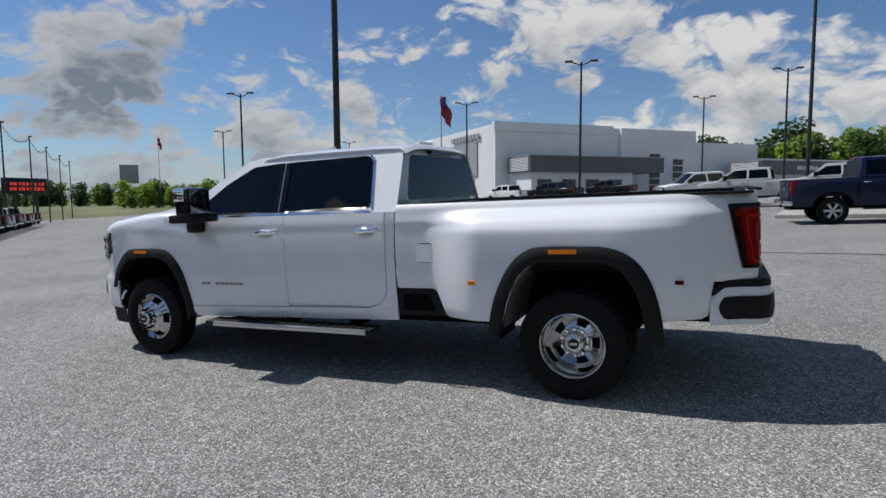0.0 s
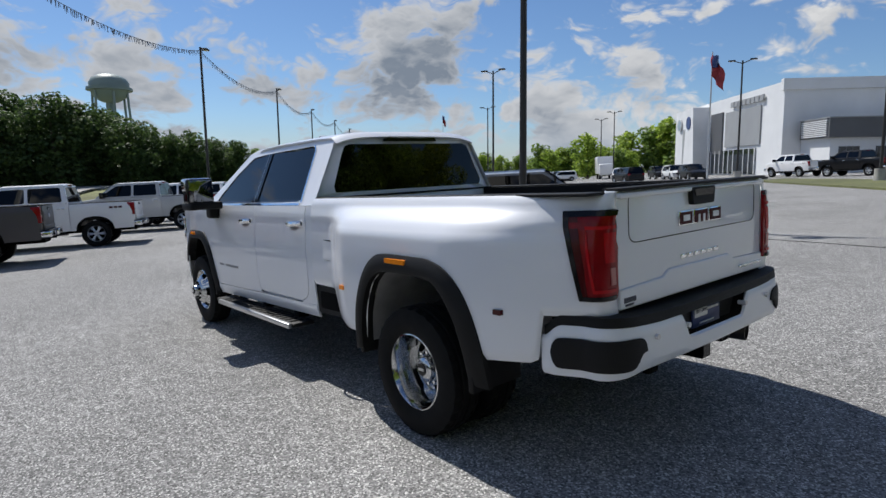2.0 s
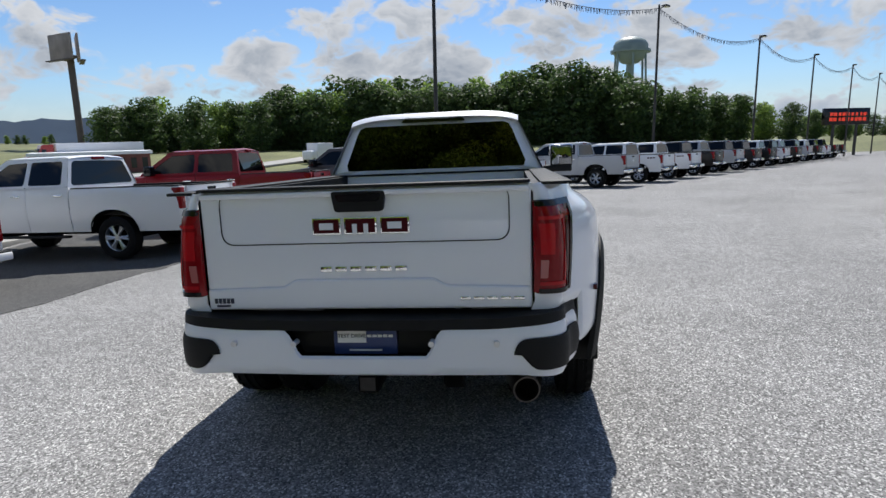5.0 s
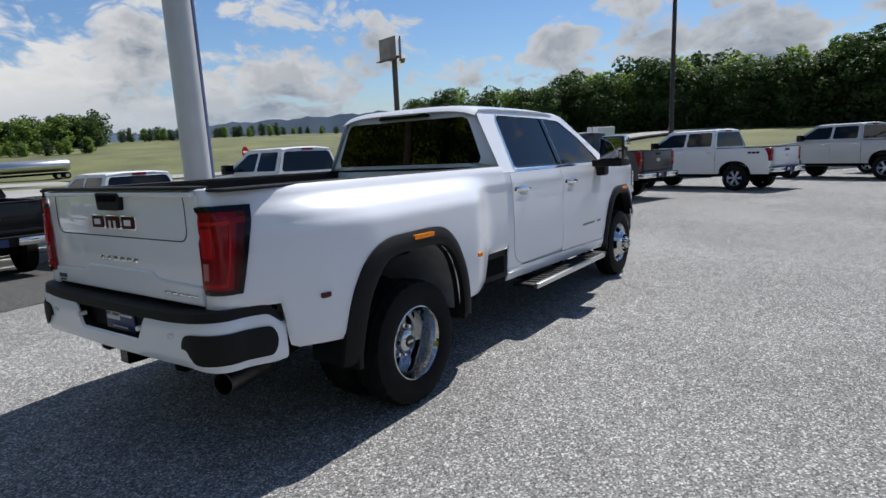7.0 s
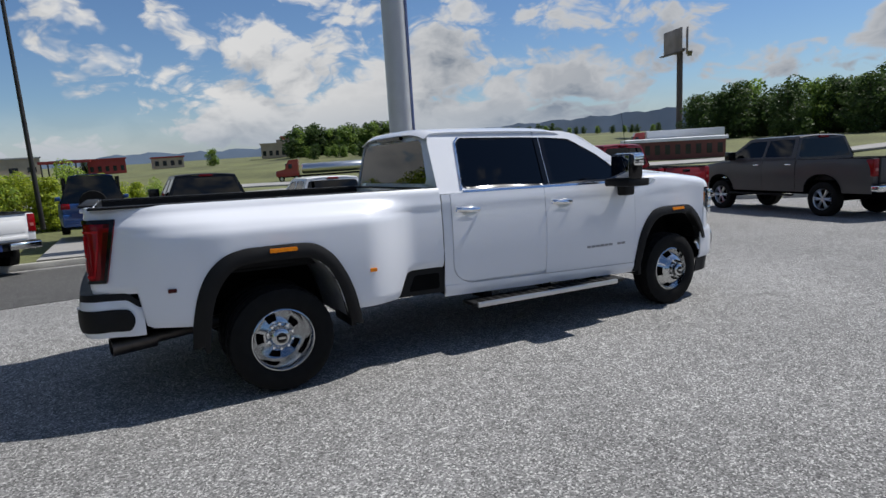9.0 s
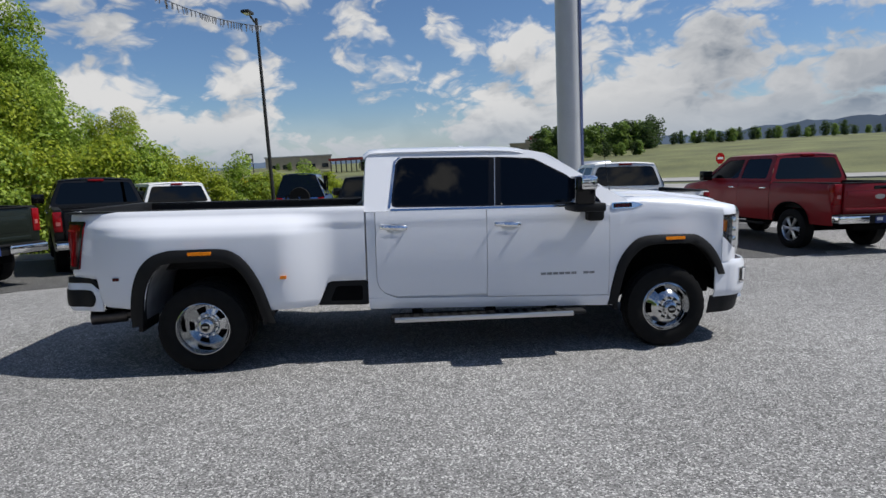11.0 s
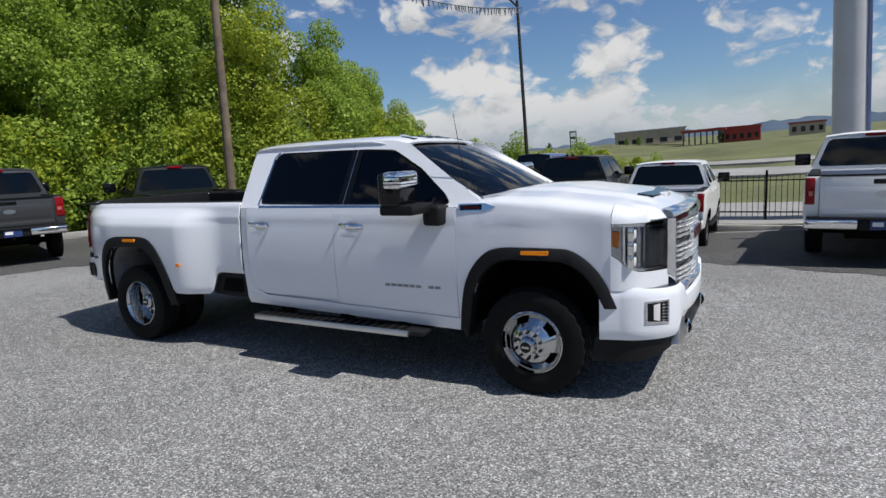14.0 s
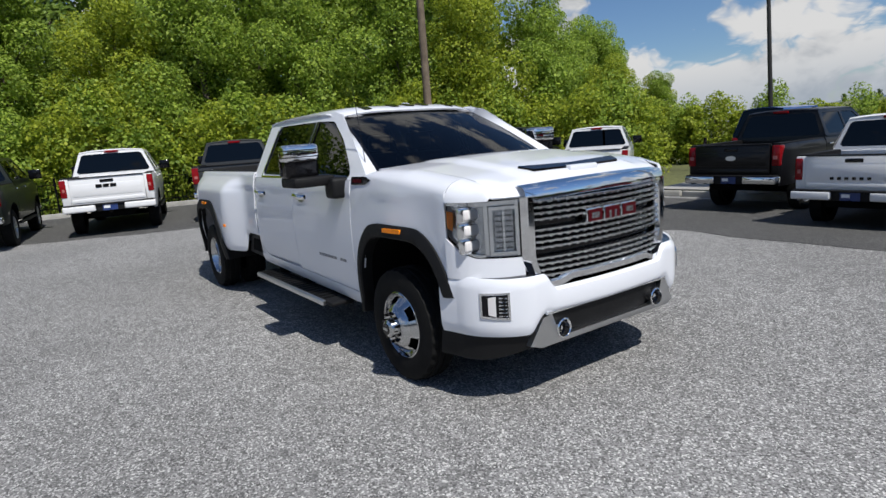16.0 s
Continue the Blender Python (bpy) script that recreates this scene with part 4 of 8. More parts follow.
rt = random.Random(5)
near = [tree(11, 10.0, 3.2, M_LEAF, 38000, 0.066, label="broad-leaved tree with dense mid-green foliage"),
        tree(12, 11.0, 3.0, M_LEAFD, 34000, 0.070, label="tall dark green broad-leaved tree"),
        tree(13, 8.0, 3.0, M_LEAFY, 38000, 0.062, low=0.08, label="yellow-green leafy tree at the wood's edge"),
        tree(14, 9.0, 3.1, M_LEAF, 38000, 0.066, low=0.1, label="leafy green tree reaching to the ground")]
back = [tree(15, 10.0, 3.2, M_LEAF, 9000, 0.12, label="green broad-leaved tree deep in the wood"),
        tree(16, 11.0, 3.0, M_LEAFD, 9000, 0.12, label="tall dark green tree deep in the wood")]
# wood behind the fence on the near side
edge_pts = [(-10.6, 17.2), (-13.2, 15.8), (-14.6, 13.0), (-17.0, 11.0), (-19.2, 7.5), (-21.0, 4.0), (-22.2, 0.5), (-23.2, -3.0), (-23.8, -6.5), (-24.6, -10.0), (-25.5, -13.5), (-26.5, -17.5), (-27.5, -22)]
for i, (x, y) in enumerate(edge_pts):
    kind = near[(2, 3, 2, 0, 3, 3, 2, 0, 2, 3, 1, 3, 2)[i]]
    hgt = (0.55, 0.85, 1.0, 1.05, 1.05, 1.05, 1.0, 1.0, 0.95, 1.05, 1.1, 1.0, 1.1)[i]
    place_tree(kind, x, y, hgt, rt.uniform(0, 6.28))
for i, (x, y) in enumerate(edge_pts[2:]):
    for j in (1, 2):
        k = back[(0, 1, 1, 0)[(i + j) % 4]]
        place_tree(k, x - 3.4 * j + rt.uniform(-1, 1), y + 2.6 * j + rt.uniform(-1, 1), rt.uniform(1.0, 1.2), rt.uniform(0, 6.28))
for x, y, s in ((-27, 36, 0.95), (-24, 33, 0.85), (-21, 35, 0.62), (-18, 31, 0.48), (-15.5, 29, 0.32), (-17.5, 24.5, 0.75), (-20.5, 28, 0.85), (-16.5, 20.5, 0.85), (-14.5, 25, 0.34)):
    place_tree(near[(0, 3, 2)[int(s * 100) % 3]], x, y, s, x * 1.7)
# shrubs filling the wood's foot
shrub = tree(21, 3.4, 1.9, M_LEAFY, 7000, 0.072, 0.05, 0.03, "bushy yellow-green undergrowth shrub", "shrub", "undergrowth shrubs")
shrub2 = tree(22, 3.6, 2.0, M_LEAF, 7000, 0.072, 0.05, 0.03, "bushy green undergrowth shrub", "shrub", "undergrowth shrubs")
for i in range(34):
    t = i / 33 * (len(edge_pts) - 1.01)
    k = int(t)
    x = edge_pts[k][0] + (edge_pts[k + 1][0] - edge_pts[k][0]) * (t - k) + 1.6 + rt.uniform(-0.7, 0.7)
    y = edge_pts[k][1] + (edge_pts[k + 1][1] - edge_pts[k][1]) * (t - k) - 0.6 + rt.uniform(-0.5, 0.5)
    place_tree((shrub, shrub2)[i % 2], x, y, rt.uniform(0.75, 1.15), rt.uniform(0, 6.28))
# tall reedy shrubs beyond the fence
reed = tree(23, 3.0, 1.2, M_LEAFY, 5000, 0.09, 0.04, 0.03, "tall wispy green shrub beyond the fence", "shrub", "undergrowth shrubs")
for i in range(14):
    place_tree((reed, shrub2, reed, shrub)[i % 4], -12.5 + i * 0.85 + rt.uniform(-0.3, 0.3), 23.5 + i * 0.25 + rt.uniform(-0.8, 0.8), (0.78 - 0.02 * i) * rt.uniform(0.85, 1.2), rt.uniform(0, 6.28))
# far woods, tall trees over the highway and beyond the building
far = [tree(31, 13, 5.4, M_LEAFF, 5200, 0.27, 0.3, 0.05, "dark green tree in the far wood", "tree", "far wood trees"),
       tree(32, 11, 5.2, M_LEAFF, 5200, 0.27, 0.3, 0.05, "dark green rounded tree in the far wood", "tree", "far wood trees"),
       tree(33, 12, 5.2, M_LEAFD, 5200, 0.27, 0.3, 0.05, "mid-green tree in the far wood", "tree", "far wood trees")]
thin = [tree(34, 13, 5.4, M_LEAFF, 1700, 0.46, 0.3, 0.05, "dark green tree in the distance", "tree", "far wood trees"),
        tree(35, 12, 5.0, M_LEAFD, 1700, 0.46, 0.3, 0.05, "mid-green tree in the distance", "tree", "far wood trees"),
        tree(36, 12, 4.6, M_LEAF, 1700, 0.44, 0.3, 0.10, "sunlit light green tree in the distance", "tree", "far wood trees")]
AZ_TOP = [(-27, 1.2), (-24, 1.8), (-20, 2.8), (-14, 4.3), (-9, 5.2), (-5, 6.2), (0, 5.8), (6, 5.3), (14, 5.4), (20, 4.9), (25, 4.2), (28.5, 3.3), (33, 3.8), (36.5, 2.6)]
for ring, rad_ in enumerate((152, 168)):
    az = -27.0
    while az < 36.8:
        r = rad_ + rt.uniform(-5, 5)
        x, y = -5 + r * math.cos(radians(az)), r * math.sin(radians(az))
        want = (r * math.tan(radians(interp(AZ_TOP, az))) + 1.7 - ground_z(x, y)) * rt.uniform(0.80, 1.04)
        t_ = (far if ring == 0 else thin)[rt.choice((0, 0, 1, 2 if ring == 0 else 1))]
        place_tree(t_, x, y, max(0.3, want / 13.3), rt.uniform(0, 6.28), wide=1.2)
        az += rt.uniform(1.5, 2.1)
# hillside woods behind and beside the building, clumps beyond the field
for az0, az1, r, top, n_, pick in ((-50, -36, 165, 1.6, 18, (2, 1, 2)), (-58, -49, 150, 2.4, 12, (2, 2, 1)), (-55.2, -53.4, 112, 3.7, 1, (2,)), (-70, -57, 175, 4.4, 12, (2, 1, 2)), (-42, -24, 230, 1.25, 26, (0, 1, 0)), (-112, -86, 150, 5.0, 19, (0, 1, 2)), (-112, -86, 170, 5.6, 14, (0, 1, 0)), (64.5, 75.2, 200, 2.7, 22, (0, 0, 1)), (65, 74, 170, 0.7, 12, (1, 0, 1)), (81.8, 82.6, 190, 1.35, 1, (1,)), (50, 63, 215, 1.3, 22, (0, 1, 0)), (40, 50, 230, 0.8, 12, (0, 1, 0)), (88, 112, 230, 0.6, 6, (1, 0, 1))):
    for k in range(n_):
        az = az0 + (az1 - az0) * (k + rt.random()) / n_
        rr = r + rt.uniform(-8, 8)
        x, y = -2 + rr * math.cos(radians(az)), rr * math.sin(radians(az))
        want = (rr * math.tan(radians(top)) + 1.7 - ground_z(x, y)) * rt.uniform(0.72, 1.06)
        place_tree(thin[pick[k % len(pick)]], x, y, max(0.2, want / 13.2), rt.uniform(0, 6.28), wide=1.25)
# far wooded ridge, blue from the air haze put into its colour
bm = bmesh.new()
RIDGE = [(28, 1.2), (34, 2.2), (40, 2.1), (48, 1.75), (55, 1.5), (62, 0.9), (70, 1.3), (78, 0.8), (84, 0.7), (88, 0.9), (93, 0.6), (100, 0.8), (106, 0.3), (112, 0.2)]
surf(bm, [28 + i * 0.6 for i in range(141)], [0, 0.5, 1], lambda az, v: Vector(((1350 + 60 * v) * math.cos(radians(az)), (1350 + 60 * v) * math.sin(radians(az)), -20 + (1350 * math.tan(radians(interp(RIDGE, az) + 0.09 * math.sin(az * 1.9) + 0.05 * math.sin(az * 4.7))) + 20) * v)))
tagged(part("backdrop_ridge", bm, M_HILL), "far wooded mountain ridge with blue haze in its colour", "mountain", kind="structure")

# ---- parked vehicles ----
def veh_paint(name, c, flake=0.03):
    return paint(name, c, flake, 0.5 if max(c) > 0.2 else 0.22, 0.5 if max(c) > 0.2 else 0.25)


V_WHITE = veh_paint("fleet_white_paint", (0.78, 0.78, 0.78), 0.015)
V_SILVER = veh_paint("silver_paint", (0.42, 0.43, 0.44))
V_GREY = veh_paint("magnetic_grey_paint", (0.075, 0.070, 0.070))
V_BLACK = veh_paint("black_paint", (0.004, 0.004, 0.005))
V_RED = veh_paint("ruby_red_paint", (0.20, 0.004, 0.009))
V_NAVY = veh_paint("navy_paint", (0.006, 0.011, 0.042))
V_DGREY = veh_paint("dark_grey_paint", (0.04, 0.042, 0.045))
V_BLUE = veh_paint("bright_blue_paint", (0.012, 0.06, 0.22))
V_GREEN = veh_paint("dark_green_black_paint", (0.010, 0.014, 0.010))


def veh_wheel(parent, x, y, g, r, w, rimm, spokes=6):
    wh = new("wheel")
    wh.parent = parent
    wh.matrix_local = Matrix.Translation((x, y, r)) @ Matrix.Diagonal((1, g, 1, 1))
    bm = bmesh.new()
    h, rim = w / 2, r * 0.62
    lathe(bm, [(-h * 0.8, rim), (-h, rim + 0.05), (-h * 0.96, r - 0.04), (-h * 0.8, r), (h * 0.8, r), (h * 0.96, r - 0.04), (h, rim + 0.05), (h * 0.8, rim)], 32)
    part("tyre", bm, M_RUBBER, wh)
    bm = bmesh.new()
    lathe(bm, [(h * 0.82, rim), (h * 0.70, rim * 0.94), (h * 0.2, rim * 0.9)], 32)
    for k in range(spokes):
        a = 2 * math.pi * k / spokes
        for da in (-0.13, 0.13):
            p0, p1 = Vector((0.05 * math.cos(a), h * 0.62, 0.05 * math.sin(a))), Vector((rim * 0.94 * math.cos(a + da), h * 0.66, rim * 0.94 * math.sin(a + da)))
            cyl(bm, p0, p1, 0.026, 0.020, 6)
    cyl(bm, (0, h * 0.4, 0), (0, h * 0.74, 0), 0.075, 0.06, 14)
    part("rim", bm, rimm, wh, "alloy wheel")
    bm = bmesh.new()
    cyl(bm, (0, -h * 0.5, 0), (0, h * 0.25, 0), rim * 0.92, n=24)
    part("brake_disc", bm, M_DARK, wh)
    return wh


def window_ring(P, yg, outer, inner, r, n=48):
    """The frame round a side window as a mesh, and the window's outline."""
    bm = bmesh.new()
    o, q = resample(outer, 140), resample(rounded(inner, r), n)
    c = sum((Vector(p) for p in inner), Vector((0, 0))) / len(inner)
    ang = lambda p: math.atan2((p[1] - c[1]) * 2.0, p[0] - c[0])  # noqa: E731
    oo = [min(o, key=lambda w: abs((ang(w) - ang(p) + math.pi) % (2 * math.pi) - math.pi)) for p in q]
    rows = [[bm.verts.new(P(p[0], yg(p[1]), p[1])) for p in oo], [bm.verts.new(P(p[0], yg(p[1]), p[1])) for p in q], [bm.verts.new(P(p[0], yg(p[1]) - 0.025, p[1])) for p in q]]
    for a, b in zip(rows, rows[1:]):
        for i in range(n):
            bm.faces.new((a[i], a[(i + 1) % n], b[(i + 1) % n], b[i]))
    return bm, q


def pickup(m, paintm, label, kind="ford", bed=1.75, r=0.40, lift=0.0, chrome=True, bumper=None, cap=False, plate=True, cab=2.35, emblem=True, decal=False):
    """A crew-cab pickup. Origin on the ground under the tail; nose towards +x."""
    ob = root("pickup_truck", m, label, "pickup truck", "parked pickup trucks")
    bump_m = bumper or (M_CHROME if chrome else paintm)
    z0 = 0.50 + lift
    zr, ztop, zt = 1.36 + lift, 1.93 + lift, 1.32 + lift
    xr, xc0 = 0.10, 0.10 + bed
    xc1 = xc0 + cab
    xh = xc1 + 1.25
    xar, xaf = 1.18 + (bed - 1.75) * 0.55, xc1 + 0.42
    W = 0.98
    ra = r + 0.10
    ys = lambda x, z: W + 0.02 - 0.07 * ((z - lift - 0.95) / 0.6) ** 2 - (0.10 * ((x - xc1 - 0.5) / 0.8) ** 2 if x > xc1 + 0.5 else 0) - (0.06 * ((0.5 - x) / 0.5) ** 2 if x < 0.5 else 0)  # noqa: E731

    def bottom(x):
        for xa in (xar, xaf):
            a = arch_z(x, xa, ra, z0 - 0.02, r * 2 + 0.10 + lift * 0.4 - z0 + lift * 0.6, 2.2)
            if a is not None:
                return max(a, z0 - 0.02)
        return z0

    hood_z = lambda x: zr - 0.02 - 0.10 * smooth01((x - xc1) / 1.3) - 0.06 * smooth01((x - xh + 0.25) / 0.25)  # noqa: E731
    for g in (1, -1):
        P = lambda x, y, z: Vector((x, g * y, z))  # noqa: E731
        for nm, a, b in (("bed_side", xr, xc0 - 0.02), ("rear_door", xc0, xc0 + cab * 0.47), ("front_door", xc0 + cab * 0.47 + 0.008, xc1 + 0.05), ("fender", xc1 + 0.058, xh - 0.02)):
            xs = sorted(set(steps(a, b, 0.06) + [v for xa in (xar, xaf) for v in (xa - ra, xa + ra) if a < v < b]))
            top = (lambda x: zt) if nm == "bed_side" else ((lambda x: zr) if "door" in nm else hood_z)
            bm = bmesh.new()
            surf(bm, xs, [i / 10 for i in range(11)], lambda x, v: P(x, ys(x, bottom(x) + (top(x) - bottom(x)) * v) - 0.03 * smooth01((v - 0.93) / 0.07), bottom(x) + (top(x) - bottom(x)) * v))
            pn = part(nm, bm, paintm, ob, solid=0.012)
            if "door" in nm:
                part("door_handle", box(bmesh.new(), a + 0.10, a + 0.30, min(g * (W + 0.015), g * (W + 0.05)), max(g * (W + 0.015), g * (W + 0.05)), zr - 0.17, zr - 0.135, 0.012), bump_m, pn)
        for xa in (xar, xaf):
            bm = bmesh.new()
            n = 20

            def lip(i, k, xa=xa):
                a = math.pi * i / n
                h = r * 2 + 0.10 + lift * 0.4 - z0 + lift * 0.6
                ca, sa = math.cos(a), math.sin(a)
                off = (-0.01, 0.05)[k % 2]
                x, z = xa + (ra + off * 0.4) * math.copysign(abs(ca) ** 0.91, ca), z0 - 0.02 + (h + off * 0.4) * sa**0.91
                return P(x, ys(x, z) + (0.016 if k < 2 else -0.25), z) if k < 2 else P(x, 0.6, z)

            surf(bm, range(n + 1), (1, 0, 2), lip)
            part("wheel_arch", bm, M_DARK, ob)
            veh_wheel(ob, xa, g * (W - 0.13), g, r, 0.26, M_SATIN)
        # upper cab
        yg = lambda z: W - 0.005 - (z - zr) * 0.42  # noqa: E731
        mid = xc0 + cab * 0.47
        for nm, outer, inner in (
            ("rear_window_frame", [(xc0, zr), (mid, zr), (mid + 0.02, ztop), (xc0 + 0.12, ztop)], [(xc0 + 0.16, zr + 0.05), (mid - 0.04, zr + 0.05), (mid - 0.03, ztop - 0.07), (xc0 + 0.22, ztop - 0.07)]),
            ("front_window_frame", [(mid, zr), (xc1 + 0.22, zr), (xc1 - 0.48, ztop - 0.03), (xc1 - 0.62, ztop), (mid + 0.02, ztop)], [(mid + 0.05, zr + 0.05), (xc1 - 0.02, zr + 0.05), (xc1 - 0.08, zr + 0.12), (xc1 - 0.58, ztop - 0.09), (mid + 0.06, ztop - 0.07)]),
        ):
            bm, q = window_ring(P, yg, outer, inner, 0.04)
            fr = part(nm, bm, paintm, ob, smooth=35)
            bm = bmesh.new()
            bm.faces.new([bm.verts.new(P(p[0], yg(p[1]) - 0.012, p[1])) for p in q])
            part("side_window", bm, M_GLASS, fr, smooth=0, solid=0.004)
        # mirror, tail lamp
        part("wing_mirror", box(bmesh.new(), xc1 - 0.25, xc1 - 0.08, min(g * (W + 0.02), g * (W + 0.30)), max(g * (W + 0.02), g * (W + 0.30)), zr + 0.0, zr + 0.24, 0.03, 3), M_BLACKG if kind != "white_mirror" else paintm, ob)
        lw = (0.11, 0.14)[kind == "ford"]
        lz0, lz1 = (0.90, 1.30) if kind != "toyota" else (0.88, 1.28)
        part("corner_post", box(bmesh.new(), 0.06, 0.22, min(g * (W - 0.195), g * (W - 0.022)), max(g * (W - 0.195), g * (W - 0.022)), 0.72 + lift, zt - 0.005, 0.015), paintm, ob)
        tl = part("tail_lamp", box(bmesh.new(), 0.04, 0.24, min(g * (W - 0.03 - lw), g * (W - 0.01)), max(g * (W - 0.03 - lw), g * (W - 0.01)), lz0 + lift, lz1 + lift, 0.02), M_RED, ob, "red tail lamp")
        part("reversing_lens", box(bmesh.new(), 0.032, 0.05, min(g * (W - lw), g * (W - 0.06)), max(g * (W - lw), g * (W - 0.06)), lz0 + lift + 0.13, lz0 + lift + 0.20), M_PINK, tl, smooth=0)
        part("bed_rail", box(bmesh.new(), xr, xc0 - 0.03, min(g * 0.80, g * 0.95), max(g * 0.80, g * 0.95), zt - 0.01, zt + 0.025, 0.008), M_BLACKP, ob)
        part("headlamp", box(bmesh.new(), xh - 0.20, xh + 0.02, min(g * 0.58, g * 0.90), max(g * 0.58, g * 0.90), 0.92 + lift, 1.14 + lift, 0.03), M_CLEAR, ob)
        part("step_bar", box(bmesh.new(), xc0 + 0.1, xc1, min(g * 0.88, g * 1.02), max(g * 0.88, g * 1.02), z0 - 0.12, z0 - 0.07, 0.02), M_BLACKP, ob)
    # roof, glass, hood
    bm = bmesh.new()
    yt = W - 0.005 - (ztop - zr) * 0.42
    surf(bm, [xc0 + 0.10, xc0 + 0.16, xc0 + 0.4, mid, xc1 - 0.75, xc1 - 0.58, xc1 - 0.46], [i / 12 * 2 - 1 for i in range(13)], lambda x, k: Vector((x, k * yt, ztop + 0.045 * (1 - abs(k) ** 2.5) - (0.03 if x < xc0 + 0.12 else 0) - (0.03 if x > xc1 - 0.5 else 0))))
    part("roof", bm, paintm, ob, solid=0.015)
    bm = bmesh.new()
    surf(bm, [0, 0.5, 1], [i / 8 * 2 - 1 for i in range(9)], lambda s, k: Vector((xc1 + 0.30 - 0.76 * s - 0.10 * k * k, k * (W - 0.10 - (W - 0.10 - yt) * s), zr + (ztop - 0.0 - zr) * s)))
    part("windshield", bm, M_WSHIELD, ob, smooth=60)
    bm = bmesh.new()
    q = resample(rounded([(-W + 0.12, zr + 0.03), (W - 0.12, zr + 0.03), (yt - 0.05, ztop - 0.06), (-yt + 0.05, ztop - 0.06)], 0.05), 48)
    bm.faces.new([bm.verts.new((xc0 + 0.02 + (p[1] - zr) * 0.16, p[0], p[1])) for p in q])
    part("rear_window", bm, M_GLASS, ob, smooth=0, solid=0.004)
    bm = bmesh.new()
    o = resample([(-W + 0.01, zr - 0.06), (W - 0.01, zr - 0.06), (yt, ztop), (-yt, ztop)], 160)
    ang = lambda p: math.atan2((p[1] - zr - 0.28) * 3, p[0])  # noqa: E731
    oo = [min(o, key=lambda w_: abs((ang(w_) - ang(p) + math.pi) % (2 * math.pi) - math.pi)) for p in q]
    fx_ = lambda z: xc0 + 0.02 + (z - zr) * 0.16  # noqa: E731
    ra_, rb2 = [bm.verts.new((fx_(p[1]), p[0], p[1])) for p in oo], [bm.verts.new((fx_(p[1]) - 0.008, p[0], p[1])) for p in q]
    for i in range(48):
        bm.faces.new((ra_[i], ra_[(i + 1) % 48], rb2[(i + 1) % 48], rb2[i]))
    part("cab_rear", bm, paintm, ob)
    part("cab_wall", box(bmesh.new(), xc0 - 0.02, xc0 + 0.02, -W + 0.04, W - 0.04, z0, zr - 0.05), paintm, ob)
    part("high_brake_lamp", box(bmesh.new(), xc0 + 0.07, xc0 + 0.12, -0.16, 0.16, ztop - 0.035, ztop + 0.015, 0.008), M_RED, ob)
    bm = bmesh.new()
    surf(bm, steps(xc1 + 0.12, xh, 0.12), [i / 8 * 2 - 1 for i in range(9)], lambda x, k: Vector((x - 0.1 * k * k * (x < xc1 + 0.2), k * (W - 0.05 - 0.06 * smooth01((x - xc1 - 0.5) / 0.8)), hood_z(x) + 0.05 * (1 - k * k))))
    part("hood", bm, paintm, ob, solid=0.012)
    part("grille", box(bmesh.new(), xh - 0.08, xh + 0.05, -0.62, 0.62, 0.82 + lift, hood_z(xh) - 0.01, 0.03), M_CHROME if chrome else M_BLACKG, ob)
    part("front_bumper", box(bmesh.new(), xh - 0.12, xh + 0.16, -0.96, 0.96, 0.52 + lift, 0.80 + lift, 0.05, 3), bump_m, ob)
    # tailgate and rear bumper
    tg_ = part("tailgate", box(bmesh.new(), 0.02, 0.10, -W + 0.20, W - 0.20, 0.72 + lift, zt, 0.015), paintm, ob)
    part("tailgate_handle", box(bmesh.new(), 0.008, 0.03, -0.14, 0.14, zt - 0.12, zt - 0.05, 0.008), M_BLACKG, tg_)
    part("gate_moulding", box(bmesh.new(), 0.006, 0.03, -W + 0.23, W - 0.23, 0.76 + lift, 0.84 + lift, 0.01), paintm, tg_)
    part("gate_panel", box(bmesh.new(), 0.012, 0.03, -W + 0.26, W - 0.26, 0.90 + lift, zt - 0.14, 0.008), paintm, tg_)
    part("gate_cap", box(bmesh.new(), -0.005, 0.10, -W + 0.20, W - 0.20, zt, zt + 0.022, 0.006), M_BLACKP, tg_)
    if emblem == "bars":
        for k in range(6):
            part("letter_bar", box(bmesh.new(), 0.004, 0.02, 0.30 - k * 0.115, 0.36 - k * 0.115, 0.90 + lift, 0.95 + lift), M_BLACKG, tg_, smooth=0)
    elif emblem == "blocks":
        for k in range(3):
            part("letter_bar", box(bmesh.new(), 0.004, 0.02, 0.11 - k * 0.15, 0.24 - k * 0.15, 1.08 + lift, 1.16 + lift), M_BLACKG, tg_, smooth=0)
    elif emblem:
        bm = bmesh.new()
        cyl(bm, (0.004, 0, 1.06 + lift), (0.025, 0, 1.06 + lift), 0.11, n=20)
        bmesh.ops.scale(bm, vec=(1, 1, 0.45), space=Matrix.Translation((0, 0, -1.06 - lift)), verts=bm.verts[:])
        part("emblem", bm, M_SATIN, tg_)
    for g in (1, -1):
        part("rear_bumper_end", box(bmesh.new(), -0.12, 0.10, min(g * 0.30, g * 0.97), max(g * 0.30, g * 0.97), 0.55 + lift, 0.70 + lift, 0.03, 3), bump_m, ob)
    part("bumper_step", box(bmesh.new(), -0.11, 0.10, -0.94, 0.94, 0.69 + lift, 0.722 + lift, 0.01), M_BLACKP, ob)
    part("bumper_centre", box(bmesh.new(), -0.07, 0.08, -0.31, 0.31, 0.54 + lift, 0.69 + lift, 0.01), M_BLACKP, ob)
